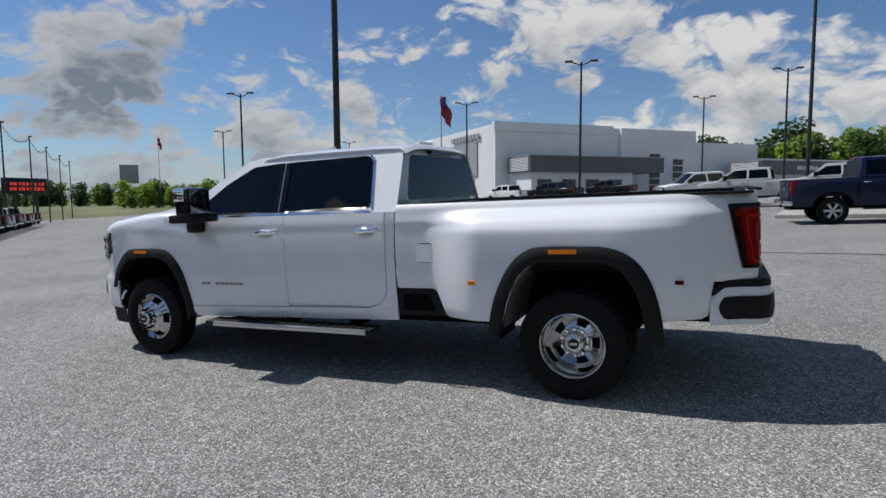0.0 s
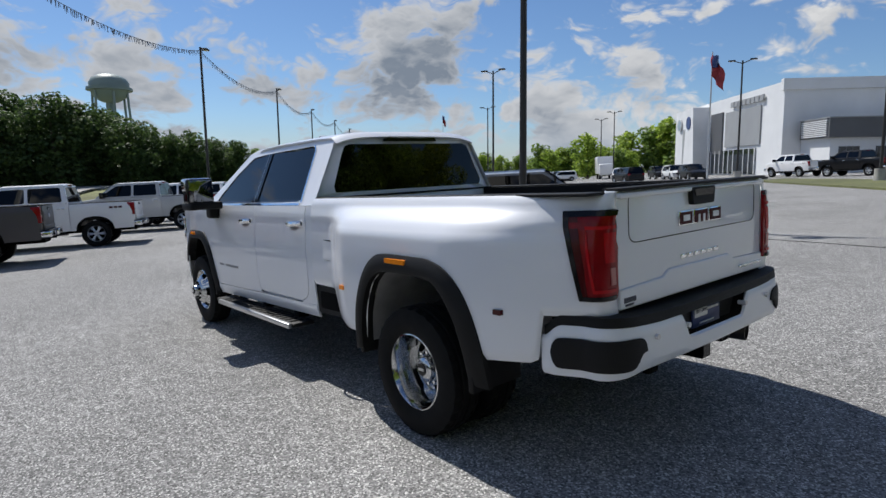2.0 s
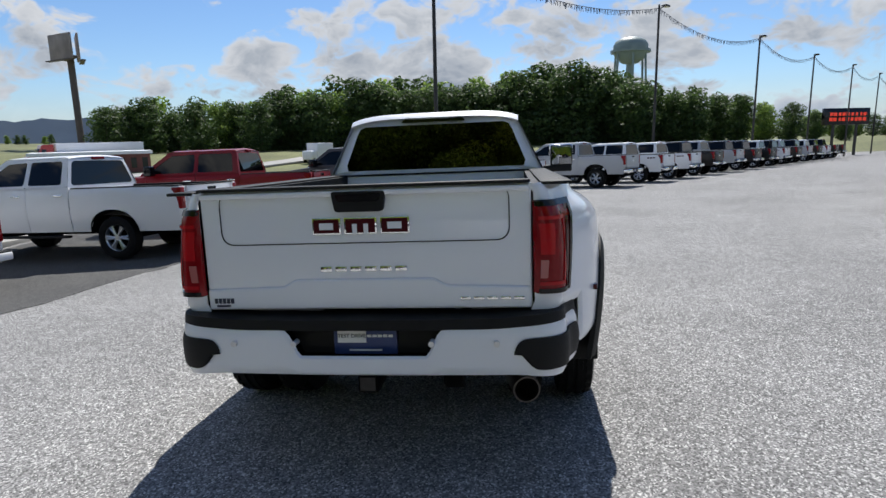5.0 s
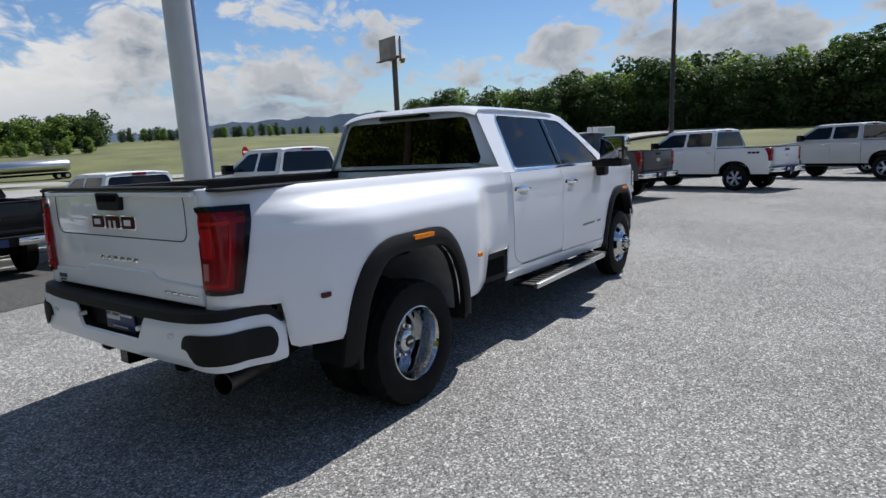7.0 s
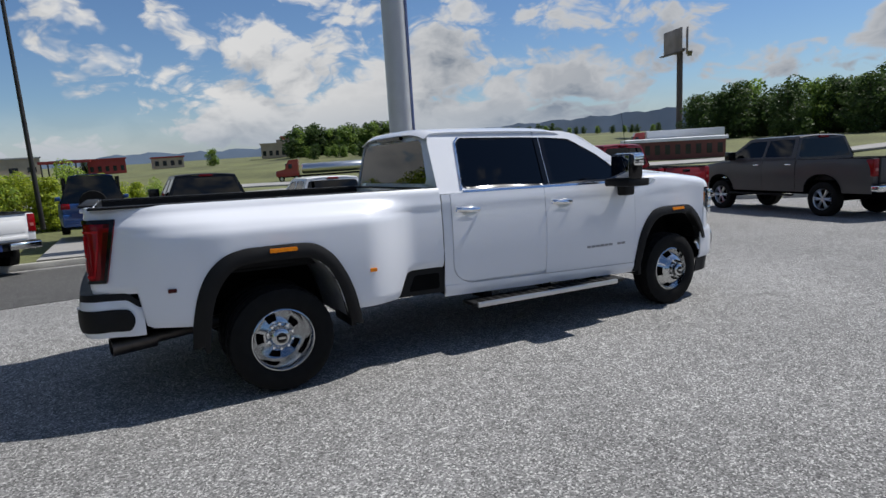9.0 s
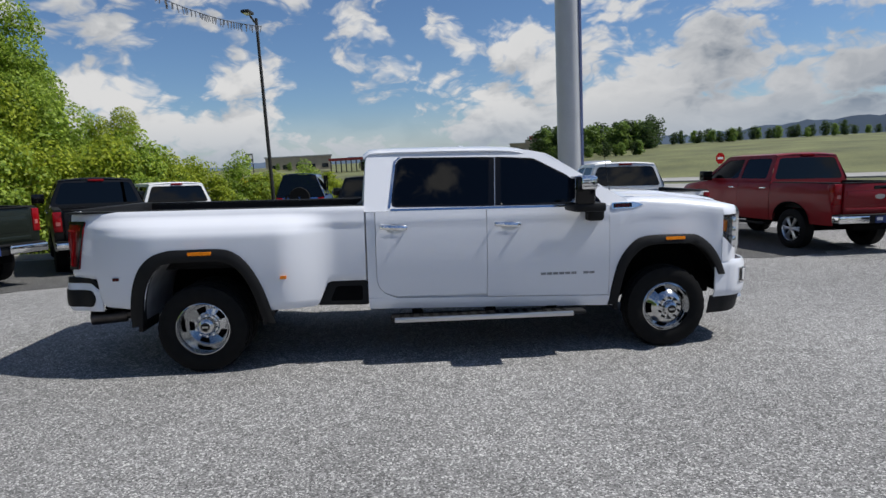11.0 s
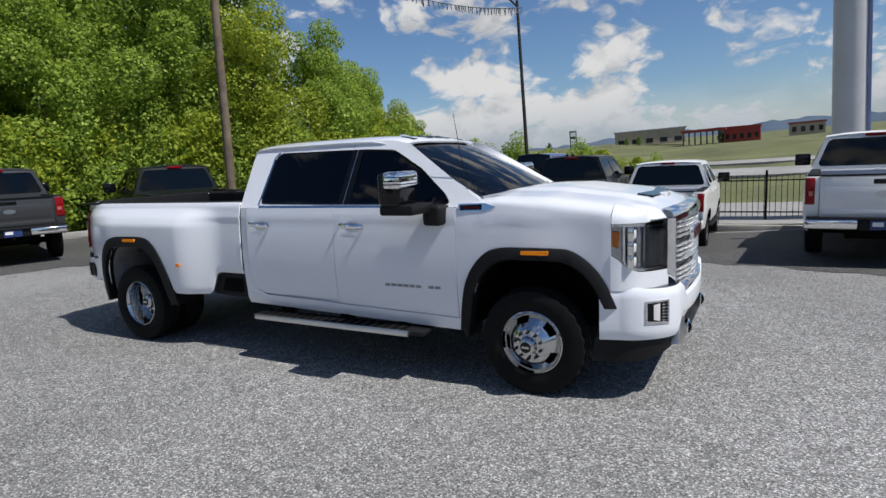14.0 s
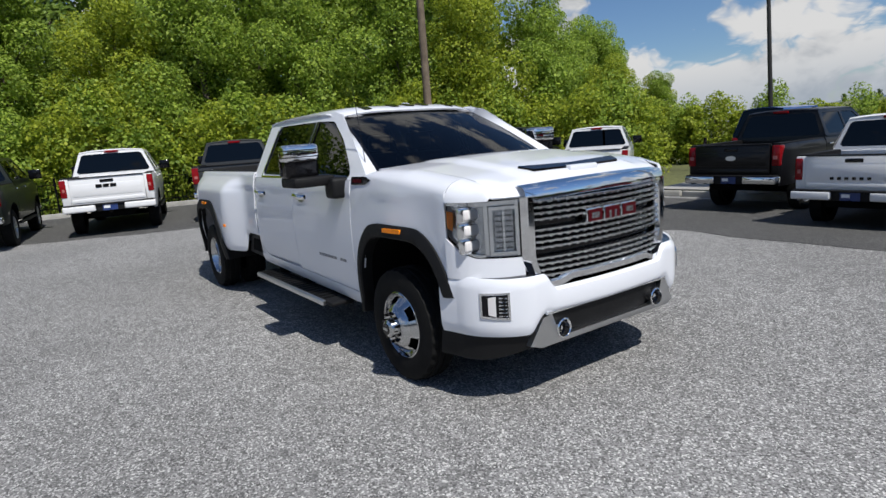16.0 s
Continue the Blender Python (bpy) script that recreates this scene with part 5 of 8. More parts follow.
    if plate:
        pl = part("licence_plate", box(bmesh.new(), -0.085, -0.07, -0.155, 0.155, 0.55 + lift, 0.695 + lift), M_BLUE, ob, smooth=0)
        part("plate_field", box(bmesh.new(), -0.088, -0.08, 0.0, 0.13, 0.60 + lift, 0.66 + lift), M_PLATEW, pl, smooth=0)
    bm = bmesh.new()
    box(bm, 0.1, xh, -0.45, 0.45, 0.40 + lift, 0.60 + lift)
    box(bm, xc0, xc1 + 0.2, -0.90, 0.90, z0 - 0.03, z0 + 0.08)
    for xa in (xar, xaf):
        cyl(bm, (xa, -0.8, r), (xa, 0.8, r), 0.07, n=8)
    cyl(bm, (0.12, 0, 0.52 + lift), (-0.10, 0, 0.52 + lift), 0.04, n=8)
    part("chassis", bm, M_DARK, ob)
    bm = bmesh.new()
    box(bm, 0.1, xc0 - 0.02, -0.82, 0.82, 0.80 + lift, 0.84 + lift)
    for g in (1, -1):
        box(bm, 0.1, xc0 - 0.02, min(g * 0.80, g * 0.84), max(g * 0.80, g * 0.84), 0.80 + lift, zt)
    part("bed_liner", bm, M_BLACKP, ob)
    bm = bmesh.new()
    for sx in (xc0 + 0.35, xc0 + 1.25):
        for y in (0.42, -0.42):
            box(bm, sx, sx + 0.14, y - 0.24, y + 0.24, 0.9 + lift, 1.55 + lift, 0.04)
            box(bm, sx, sx + 0.10, y - 0.12, y + 0.12, 1.57 + lift, 1.74 + lift, 0.03)
    box(bm, xc1 - 0.25, xc1 + 0.1, -0.85, 0.85, 1.0 + lift, zr, 0.04)
    part("cabin", bm, M_SEAT, ob)
    if decal:
        for g in (1, -1):
            bm = bmesh.new()
            for k in range(3):
                box(bm, 0.38 + k * 0.13, 0.48 + k * 0.13, min(g * (W + 0.002), g * (W + 0.024)), max(g * (W + 0.002), g * (W + 0.024)), 1.14 + lift, 1.20 + lift)
            part("side_decal", bm, M_EMBRED, ob, smooth=0)
    if cap:
        bm = bmesh.new()
        for g in (1, -1):
            box(bm, 0.12, xc0 + 0.02, min(g * 0.90, g * 0.94), max(g * 0.90, g * 0.94), zt + 0.02, zt + 0.14)
            box(bm, 0.12, 0.3, min(g * 0.80, g * 0.92), max(g * 0.80, g * 0.92), zt + 0.1, ztop - 0.02)
            box(bm, xc0 - 0.15, xc0 + 0.02, min(g * 0.80, g * 0.92), max(g * 0.80, g * 0.92), zt + 0.1, ztop - 0.02)
        box(bm, 0.15, xc0 + 0.02, -0.84, 0.84, ztop - 0.06, ztop + 0.02, 0.03)
        cp = part("bed_cap", bm, paintm, ob)
        for g in (1, -1):
            part("cap_window", box(bmesh.new(), 0.3, xc0 - 0.15, min(g * 0.86, g * 0.88), max(g * 0.86, g * 0.88), zt + 0.14, ztop - 0.06), M_GLASS, cp, smooth=0)
    return ob


def heading(x, y, yaw):
    """Yaw 0 looks along +y of the lot, positive to the left; x, y is the middle of the tail."""
    a = radians(yaw + 90)
    return lot(x, y, -lot_drop(x + 1.5 * math.cos(a), y + 1.5 * math.sin(a)), yaw + 90)


# row along the verge, tails towards the white pickup
pickup(heading(5.12, 5.30, -4), V_WHITE, "white extended-cab pickup with chrome bumper and red tail lamps", "gm", 2.35, 0.41, 0.04, cab=2.05)
pickup(heading(9.02, 4.3, 3.8), V_RED, "ruby red crew-cab pickup with chrome rear bumper", "ford", 1.75, 0.42, 0.06)
pickup(heading(12.9, 1.35, -14), V_GREY, "grey crew-cab heavy-duty pickup with chrome bumper", "ford", 2.1, 0.43, 0.10)
white_f = pickup(heading(16.7, -1.6, -20), V_WHITE, "white crew-cab pickup with dark side decal", "ford", 1.75, 0.41, 0.04, decal=True)
silver_f = pickup(heading(21.3, -5.9, -30), V_SILVER, "silver crew-cab pickup with large alloy wheels", "ford", 2.1, 0.43, 0.10)
pickup(heading(-1.08, 8.96, 0.5), V_BLACK, "black crew-cab heavy-duty pickup with chrome bumper", "ford", 1.9, 0.42, 0.10)
pickup(heading(1.68, 7.6, 0) @ Matrix.Diagonal((0.91, 0.91, 0.91, 1)), V_WHITE, "white mid-size pickup with dark tailgate lettering", "toyota", 1.45, 0.39, 0.04, chrome=False, bumper=V_WHITE, cab=2.1, emblem="bars")
# row at the wood's edge
pickup(heading(-5.6, 9.9, 36), V_WHITE, "white crew-cab pickup parked by the verge", "ford", 1.75, 0.41, 0.04)
pickup(heading(-6.3, 6.2, 30), V_BLACK, "black heavy-duty pickup with chrome bumper by the wood", "ford", 1.9, 0.42, 0.08)
pickup(heading(-7.1, 3.7, 66), V_GREEN, "black crew-cab pickup by the wooded edge", "gm", 1.75, 0.41, 0.05)
pickup(heading(-9.9, 1.3, 70), V_DGREY, "dark grey heavy-duty pickup with silver bumper", "ford", 1.75, 0.42, 0.08)
pickup(heading(-10.2, -1.5, 78), V_WHITE, "white crew-cab pickup with dark tailgate emblem", "gm", 1.75, 0.41, 0.05, chrome=False, bumper=V_WHITE, emblem="blocks")
pickup(heading(-9.7, -4.5, 82), V_GREEN, "black crew-cab pickup near the wood", "gm", 1.75, 0.41, 0.05)
# far end of the verge row
blk_src = pickup(heading(30.8, -12.6, -34), V_BLACK, "black crew-cab pickup in the long row", "ford", 1.75, 0.42, 0.06)
copy_thing(white_f, heading(24.4, -8.2, -32))
copy_thing(white_f, heading(27.6, -10.4, -33))
for k in range(10):
    src = (silver_f, blk_src, blk_src, white_f, blk_src, silver_f, blk_src, white_f, blk_src, blk_src)[k]
    copy_thing(src, heading(34.0 + k * 3.1, -14.9 - k * 2.25, -35))
# beyond, near the building
pickup(heading(-5.4, -17.01, 93.4), V_NAVY, "navy blue crew-cab pickup with alloy wheels", "ford", 1.75, 0.42, 0.06, decal=False)
copy_thing(white_f, heading(-5.5, -34.0, -66))
copy_thing(silver_f, heading(-8.5, -30.0, -100))
copy_thing(silver_f, heading(-12.5, -29.0, -100))
copy_thing(white_f, heading(14.0, -55.0, -120))
copy_thing(blk_src, heading(8.0, -52.0, -110))
copy_thing(blk_src, heading(4.0, -62.0, -110))


def suv(m, paintm, label, L=4.75, H=1.68, W=0.95, hatch=0.5, r=0.36, spare=False, box_=False, cat="suv"):
    """A closed car: body sides with arches, glass house, lamps. Origin under the middle, nose towards +x."""
    ob = root(cat.replace(" ", "_"), m, label, cat, "parked cars")
    x0, x1 = -L / 2, L / 2
    zb, zw = 0.30, 0.98
    xa, xf = x0 + 0.92, x1 - 0.92
    ra = r + 0.07
    ys = lambda x, z: W - 0.06 * ((z - 0.7) / 0.4) ** 2 - 0.14 * max(0, abs(x) / (L / 2) - 0.72) ** 2 / 0.08  # noqa: E731

    def bottom(x):
        for c in (xa, xf):
            a = arch_z(x, c, ra, zb, r * 2 + 0.07 - zb, 2.0)
            if a is not None:
                return a
        return zb

    belt = lambda x: zw - 0.16 * smooth01((x - x1 + 1.3) / 1.2)  # noqa: E731
    for g in (1, -1):
        P = lambda x, y, z: Vector((x, g * y, z))  # noqa: E731
        xs = sorted(set(steps(x0, x1, 0.08) + [xa - ra, xa + ra, xf - ra, xf + ra]))
        bm = bmesh.new()
        surf(bm, xs, [i / 8 for i in range(9)], lambda x, v: P(x, ys(x, bottom(x) + (belt(x) - bottom(x)) * v), bottom(x) + (belt(x) - bottom(x)) * v))
        part("body_side", bm, paintm, ob, solid=0.02)
        yg = lambda z: W - 0.06 - (z - zw) * 0.38  # noqa: E731
        top = H - 0.06
        rr_ = x0 + (0.12 if box_ else 0.28)
        fr_ = x1 - (1.95 if not box_ else 1.75)
        outer = [(x0 + 0.06, zw), (fr_ + 0.88 * (0.3 if box_ else 1), zw), (fr_, top), (rr_, top)]
        inner = [(x0 + 0.30, zw + 0.03), (fr_ + 0.62 * (0.3 if box_ else 1), zw + 0.03), (fr_ - 0.08, top - 0.06), (rr_ + 0.14, top - 0.06)]
        bm, q = window_ring(P, yg, outer, inner, 0.06)
        fr = part("window_frame", bm, paintm, ob, smooth=35)
        bm = bmesh.new()
        bm.faces.new([bm.verts.new(P(p[0], yg(p[1]) - 0.01, p[1])) for p in q])
        part("side_window", bm, M_GLASS, fr, smooth=0, solid=0.004)
        for px in (-0.35, 0.55):
            part("window_pillar", box(bmesh.new(), px - 0.03, px + 0.03, min(g * (yg(zw) - 0.16), g * (yg(zw) - 0.06)), max(g * (yg(zw) - 0.16), g * (yg(zw) - 0.06)), zw, top - 0.02), M_BLACKG, fr, smooth=0)
        for c in (xa, xf):
            veh_wheel(ob, c, g * (W - 0.13), g, r, 0.23, M_SATIN if paintm is not V_SILVER else M_BLACKG, 5)
        part("sill_cladding", box(bmesh.new(), xa + ra, xf - ra, min(g * (W - 0.10), g * (W - 0.005)), max(g * (W - 0.10), g * (W - 0.005)), zb - 0.02, zb + 0.14, 0.02), M_BLACKP, ob)
        part("wing_mirror", box(bmesh.new(), fr_ + 0.45, fr_ + 0.63, min(g * W, g * (W + 0.17)), max(g * W, g * (W + 0.17)), zw + 0.02, zw + 0.16, 0.03), paintm, ob)
        part("headlamp", box(bmesh.new(), x1 - 0.42, x1 - 0.06, min(g * 0.52, g * 0.82), max(g * 0.52, g * 0.82), 0.66, 0.80, 0.03), M_CLEAR, ob)
        part("tail_lamp", box(bmesh.new(), x0 - 0.02, x0 + 0.20, min(g * 0.62, g * 0.86), max(g * 0.62, g * 0.86), 0.82, 0.98, 0.02), M_RED, ob)
    yt = W - 0.06 - (H - 0.06 - zw) * 0.38
    bm = bmesh.new()
    surf(bm, [rr_, rr_ + 0.1, 0, fr_ - 0.15, fr_], [i / 8 * 2 - 1 for i in range(9)], lambda x, k: Vector((x, k * yt, H - 0.06 + 0.06 * (1 - abs(k) ** 2.4))))
    part("roof", bm, paintm, ob, solid=0.02)
    bm = bmesh.new()
    surf(bm, [0, 1], [i / 6 * 2 - 1 for i in range(7)], lambda s, k: Vector((fr_ + (0.98 * (0.3 if box_ else 1)) * (1 - s), k * (W - 0.10 - (W - 0.10 - yt) * s), zw + (H - 0.03 - zw) * s)))
    part("windshield", bm, M_WSHIELD, ob)
    bm = bmesh.new()
    surf(bm, [0, 1], [i / 6 * 2 - 1 for i in range(7)], lambda s, k: Vector((x0 + 0.04 + (rr_ - x0) * s, k * (W - 0.10 - (W - 0.10 - yt) * s), zw + (H - 0.04 - zw) * s)))
    part("rear_window", bm, M_GLASS, ob)
    bm = bmesh.new()
    surf(bm, steps(fr_ + (0.78 if not box_ else 0.25), x1, 0.12), [i / 8 * 2 - 1 for i in range(9)], lambda x, k: Vector((x, k * (ys(x, 0.8) - 0.01), belt(x) + 0.07 * (1 - k * k) - 0.12 * smooth01((x - x1 + 0.2) / 0.2))))
    part("hood", bm, paintm, ob, solid=0.015)
    for nm, a, b in (("front_bumper", x1 - 0.12, x1 + 0.02), ("rear_bumper", x0 - 0.05, x0 + 0.12)):
        part(nm, box(bmesh.new(), a, b, -W + 0.10, W - 0.10, zb - 0.02, 0.66, 0.05, 3), paintm, ob)
    part("tailgate", box(bmesh.new(), x0 - 0.01, x0 + 0.10, -W + 0.12, W - 0.12, 0.62, zw, 0.03), paintm, ob)
    part("grille", box(bmesh.new(), x1 - 0.06, x1 + 0.03, -0.5, 0.5, 0.55, 0.78, 0.02), M_BLACKG, ob)
    bm = bmesh.new()
    box(bm, x0 + 0.1, x1 - 0.1, -W + 0.14, W - 0.14, zb - 0.05, zb + 0.30)
    box(bm, -0.9, 0.9, -0.7, 0.7, 0.6, 1.25, 0.1)
    part("chassis", bm, M_DARK, ob)
    if spare:
        bm = bmesh.new()
        lathe(bm, [(0, 0.05), (0, 0.36), (-0.1, 0.38), (-0.22, 0.36), (-0.22, 0.05)], 26, "z")
        bmesh.ops.transform(bm, matrix=pose(x0 - 0.02, 0, 0.98, 0, 90, 0), verts=bm.verts[:])
        part("spare_wheel", bm, M_RUBBER, ob)
        part("plate", box(bmesh.new(), x0 - 0.08, x0 - 0.06, 0.3, 0.6, 0.55, 0.70), M_BLUE, ob)
    return ob


V_PEWTER = veh_paint("pewter_paint", (0.20, 0.205, 0.215))
suv(lot(9.1, -12.75, 0, -130), V_PEWTER, "silver suv with black wheels beside the lamp post base", L=4.4, H=1.65)
suv(lot(11.4, -15.2, 0, -132), V_BLACK, "black suv parked behind the silver one", L=4.8, H=1.72)
suv(lot(16.2, -16.6, 0, 50), V_WHITE, "white estate car parked facing the highway", L=4.8, H=1.6, cat="car")
suv(lot(-3.9, 17.6, 0, 92), V_BLUE, "bright blue off-road suv with a spare wheel on its tail", L=4.3, H=1.85, r=0.42, spare=True, box_=True)
dark_car = suv(lot(31, -52, 0, -35), V_BLACK, "black suv on the far side of the lot", L=4.7, H=1.66)
wh_car = suv(lot(39, -64, 0, 150), V_WHITE, "white suv near the show room", L=4.7, H=1.66)
for k in range(3):
    copy_thing((dark_car, wh_car, dark_car)[k], lot(27 + k * 4.2, -58 - k * 3.9, 0, 135))
for k in range(7):
    copy_thing((wh_car, dark_car)[k % 2], lot(56 + k * 3.0, -72 - k * 2.6, 0, 50))
# white box truck and motor coach
ob = root("box_truck", lot(55, -82, 0, 130), "white delivery box truck seen from behind", "truck")
part("body", box(bmesh.new(), -3.5, 2.0, -1.25, 1.25, 0.9, 3.7, 0.06), V_WHITE, ob)
part("cab", box(bmesh.new(), 2.0, 3.9, -1.1, 1.1, 0.6, 2.5, 0.25, 3), V_WHITE, ob)
part("door_gap", box(bmesh.new(), -3.53, -3.49, -0.02, 0.02, 1.0, 3.5), M_BLACKG, ob, smooth=0)
simple_wheels(ob, (-2.2, 3.0), 1.0, 0.45)
ob = root("box_truck", on_land(108, 38, 165), "white delivery box truck on the highway", "truck")
part("body", box(bmesh.new(), -3.5, 2.0, -1.25, 1.25, 0.9, 3.7, 0.06), V_WHITE, ob)
part("cab", box(bmesh.new(), 2.0, 3.9, -1.1, 1.1, 0.6, 2.3, 0.25, 3), V_WHITE, ob)
simple_wheels(ob, (-2.2, 3.0), 1.0, 0.45)

M_SILVER = mat("silver_reflector", (0.62, 0.63, 0.65), 0.22, metal=0.75, vary=0.12, vscale=25)
M_GRILLE = mat("grille_chrome", (0.80, 0.81, 0.82), 0.24, metal=1.0, vary=0.04, vscale=30)
M_DKCHROME = mat("dark_chrome", (0.16, 0.165, 0.17), 0.22, metal=1.0, vary=0.1, vscale=20)
# ---- the white dual-rear-wheel pickup ----
truck = root("pickup_truck", LOT.copy(), "white crew-cab dual-rear-wheel pickup truck, parked on the grey asphalt lot", "pickup truck")
HOOD = [(1.50, 1.425), (1.93, 1.475), (2.3, 1.465), (2.76, 1.408), (2.97, 1.362), (3.07, 1.315), (3.15, 1.25)]


FRONT_ARCH = [(1.685, 0.46), (1.72, 0.66), (1.755, 0.80), (1.82, 0.91), (1.90, 0.985), (1.99, 1.02), (2.12, 1.03), (2.38, 1.025), (2.47, 1.005), (2.55, 0.955), (2.62, 0.88), (2.67, 0.80), (2.72, 0.70)]
FRONT_OUT = [(1.60, 0.44), (1.635, 0.66), (1.675, 0.83), (1.75, 0.97), (1.86, 1.075), (1.97, 1.108), (2.11, 1.115), (2.40, 1.11), (2.50, 1.09), (2.60, 1.025), (2.68, 0.94), (2.74, 0.84), (2.80, 0.70)]
REAR_ARCH = [(-2.70, 0.46), (-2.685, 0.62), (-2.65, 0.78), (-2.59, 0.90), (-2.51, 0.985), (-2.42, 1.015), (-2.30, 1.022), (-2.03, 1.022), (-1.92, 1.0), (-1.83, 0.935), (-1.76, 0.83), (-1.70, 0.68), (-1.645, 0.46)]
REAR_OUT = [(-2.81, 0.43), (-2.795, 0.63), (-2.75, 0.83), (-2.675, 0.98), (-2.57, 1.075), (-2.44, 1.118), (-2.30, 1.125), (-2.00, 1.125), (-1.875, 1.095), (-1.77, 1.01), (-1.685, 0.88), (-1.61, 0.70), (-1.545, 0.43)]


def nose_y(x):
    """Half width of the rounded nose at the headlamps."""
    return 0.985 - 0.36 * (max(0.0, x - 2.65) / 0.43) ** 3.0


def yfend(x, z):
    """Half width of the fender, drawn in towards the headlamps."""
    k = smooth01((x - 2.1) / 0.62)
    return ybase(x, z) * (1 - k) + nose_y(x) * k


def ybase(x, z):
    """Half width of the cab and fender side."""
    y = 1.045 - 0.06 * ((z - 0.95) / 0.6) ** 2 + 0.008 * smooth01((z - 1.28) / 0.03) * smooth01((1.40 - z) / 0.1)
    return y - (0.10 * ((x - 2.3) / 0.8) ** 2 if x > 2.3 else 0)


def ybed(x, z):
    """Half width of the bed side with its flared wheel housing."""
    sx = smooth01((-0.98 - x) / 0.52) * (1 - 0.85 * smooth01((-2.50 - x) / 0.80))
    y = ybase(x, z) + 0.158 * sx * (1 - (1 - min(1.0, max(0.0, (1.40 - z) / 0.17))) ** 1.6)
    return y - (0.15 * ((-2.85 - x) / 0.5) ** 2 if x < -2.85 else 0)


def hood_half(x):
    """Half width of the hood panel."""
    return min(0.843 - 0.05 * max(0, (x - 2.0)) ** 1.4, nose_y(x) - 0.004)


def side_panels(g):
    """All outer panels of one side; g is 1 on the driver's side, -1 on the other."""
    P = lambda x, y, z: Vector((x, g * y, z))  # noqa: E731
    # fender
    bm = bmesh.new()
    xs = sorted(set([round(v, 4) for v in steps(1.6015, 2.76, 0.035)] + [1.685, 1.69, 1.70, 2.665, 2.70]))

    def fend_bottom(x):
        if x <= 1.685:
            return 0.50
        return max(0.815, interp(FRONT_ARCH, x)) if x > 2.3 else interp(FRONT_ARCH, x)

    def fender(x, v):
        zh = interp(HOOD, x)
        rz = 0.045 + 0.04 * smooth01((x - 1.75) / 0.6)
        zs = zh - rz
        if v <= 1:
            zb = fend_bottom(x)
            z = zb + (zs - zb) * v
            return P(x, yfend(x, z), z)
        a = (v - 1) * math.pi / 2
        yb = yfend(x, zs)
        return P(x, yb - (yb - min(yb - 0.004, hood_half(x) + 0.004)) * (1 - math.cos(a)), zs + rz * math.sin(a))

    surf(bm, xs, [i / 9 for i in range(10)] + [1 + i / 6 for i in range(1, 7)], fender)
    fender_ob = part("front_fender", bm, M_WHITE, truck, solid=0.012)
    # fender nose: below and above the headlamp
    bm = bmesh.new()
    low = [(2.755, 1.07), (2.80, 1.04), (2.86, 0.98), (2.93, 0.945), (3.05, 0.935)]
    surf(bm, steps(2.755, 3.075, 0.025), [0, 0.25, 0.5, 0.75, 1], lambda x, v: P(x, nose_y(x) + 0.008, 0.822 + (interp(low, x) - 0.822) * v))
    part("fender_nose", bm, M_WHITE, truck, solid=0.012)
    bm = bmesh.new()

    def nose_top(x, v):
        zh, yb, ye = interp(HOOD, x), nose_y(x), min(hood_half(x) + 0.004, nose_y(x) - 0.004)
        a = v * math.pi / 2
        z0_ = min(1.283, zh - 0.012)
        top = z0_ + (zh - z0_) * (1 if ye < yb - 0.03 else 0.2)
        return P(x, yb - (yb - ye) * (1 - math.cos(a)) + 0.004, z0_ + (top - z0_) * math.sin(a))

    surf(bm, steps(2.762, 2.98, 0.02), [i / 8 for i in range(9)], nose_top)
    part("fender_crown", bm, M_WHITE, truck, solid=0.012)
    # fender badge: chrome frame with dark field
    on_f = lambda a, b, d: P(a, ybase(a, b) + d, b)  # noqa: E731
    bm = bmesh.new()
    prism(bm, rounded([(1.625, 1.372), (1.85, 1.378), (1.935, 1.41), (1.84, 1.436), (1.625, 1.432)], 0.012), on_f, -0.02, 0.012)
    badge = part("fender_badge", bm, M_CHROME, truck, "chrome fender badge with dark field")
    bm = bmesh.new()
    prism(bm, [(1.64, 1.383), (1.82, 1.387), (1.82, 1.427), (1.64, 1.422)], on_f, 0.01, 0.015)
    part("badge_field", bm, M_BLACKG, badge)
    bm = bmesh.new()
    for k in range(5):
        prism(bm, [(1.66 + k * 0.028, 1.392), (1.68 + k * 0.028, 1.392), (1.682 + k * 0.028, 1.416), (1.662 + k * 0.028, 1.416)], on_f, 0.014, 0.018)
    part("badge_bars", bm, M_EMBRED, badge)
    # doors
    for name, xa, xb, zb, corner in (("rear_door", -0.62, 0.414, 0.605, True), ("front_door", 0.419, 1.597, 0.575, False)):
        bm = bmesh.new()

        def edge(z, xa=xa, corner=corner):
            d_ = min(1.0, max(0.0, (0.785 - z) / 0.18))
            return xa + (0.18 * (1 - math.sqrt(1 - d_ * d_)) if corner else 0)

        def fedge(z, xb=xb, corner=corner):
            return xb

        def door(u, v, zb=zb):
            bot = zb - 0.03 * u if zb < 0.6 else zb
            z = bot + (1.402 - bot) * v
            return P(edge(z) + (fedge(z) - edge(z)) * u, ybase(1, z) + 0.001, z)

        surf(bm, [i / 14 for i in range(15)], [i / 22 for i in range(23)], door)
        d = part(name, bm, M_WHITE, truck, solid=0.014)
        # handle: chrome grip over a scooped cup
        hx = -0.45 if corner else 0.62
        bm = bmesh.new()
        surf(bm, [i / 10 for i in range(11)], [k / 8 * 2 * math.pi for k in range(9)],
             lambda u, a: P(hx - 0.13 + 0.25 * u, 1.050 + 0.036 * math.sin(math.pi * min(1, max(0, u))) ** 0.4 + 0.012 * math.cos(a), 1.262 - 0.012 * u + (0.023 - 0.006 * abs(u - 0.5)) * math.sin(a)))
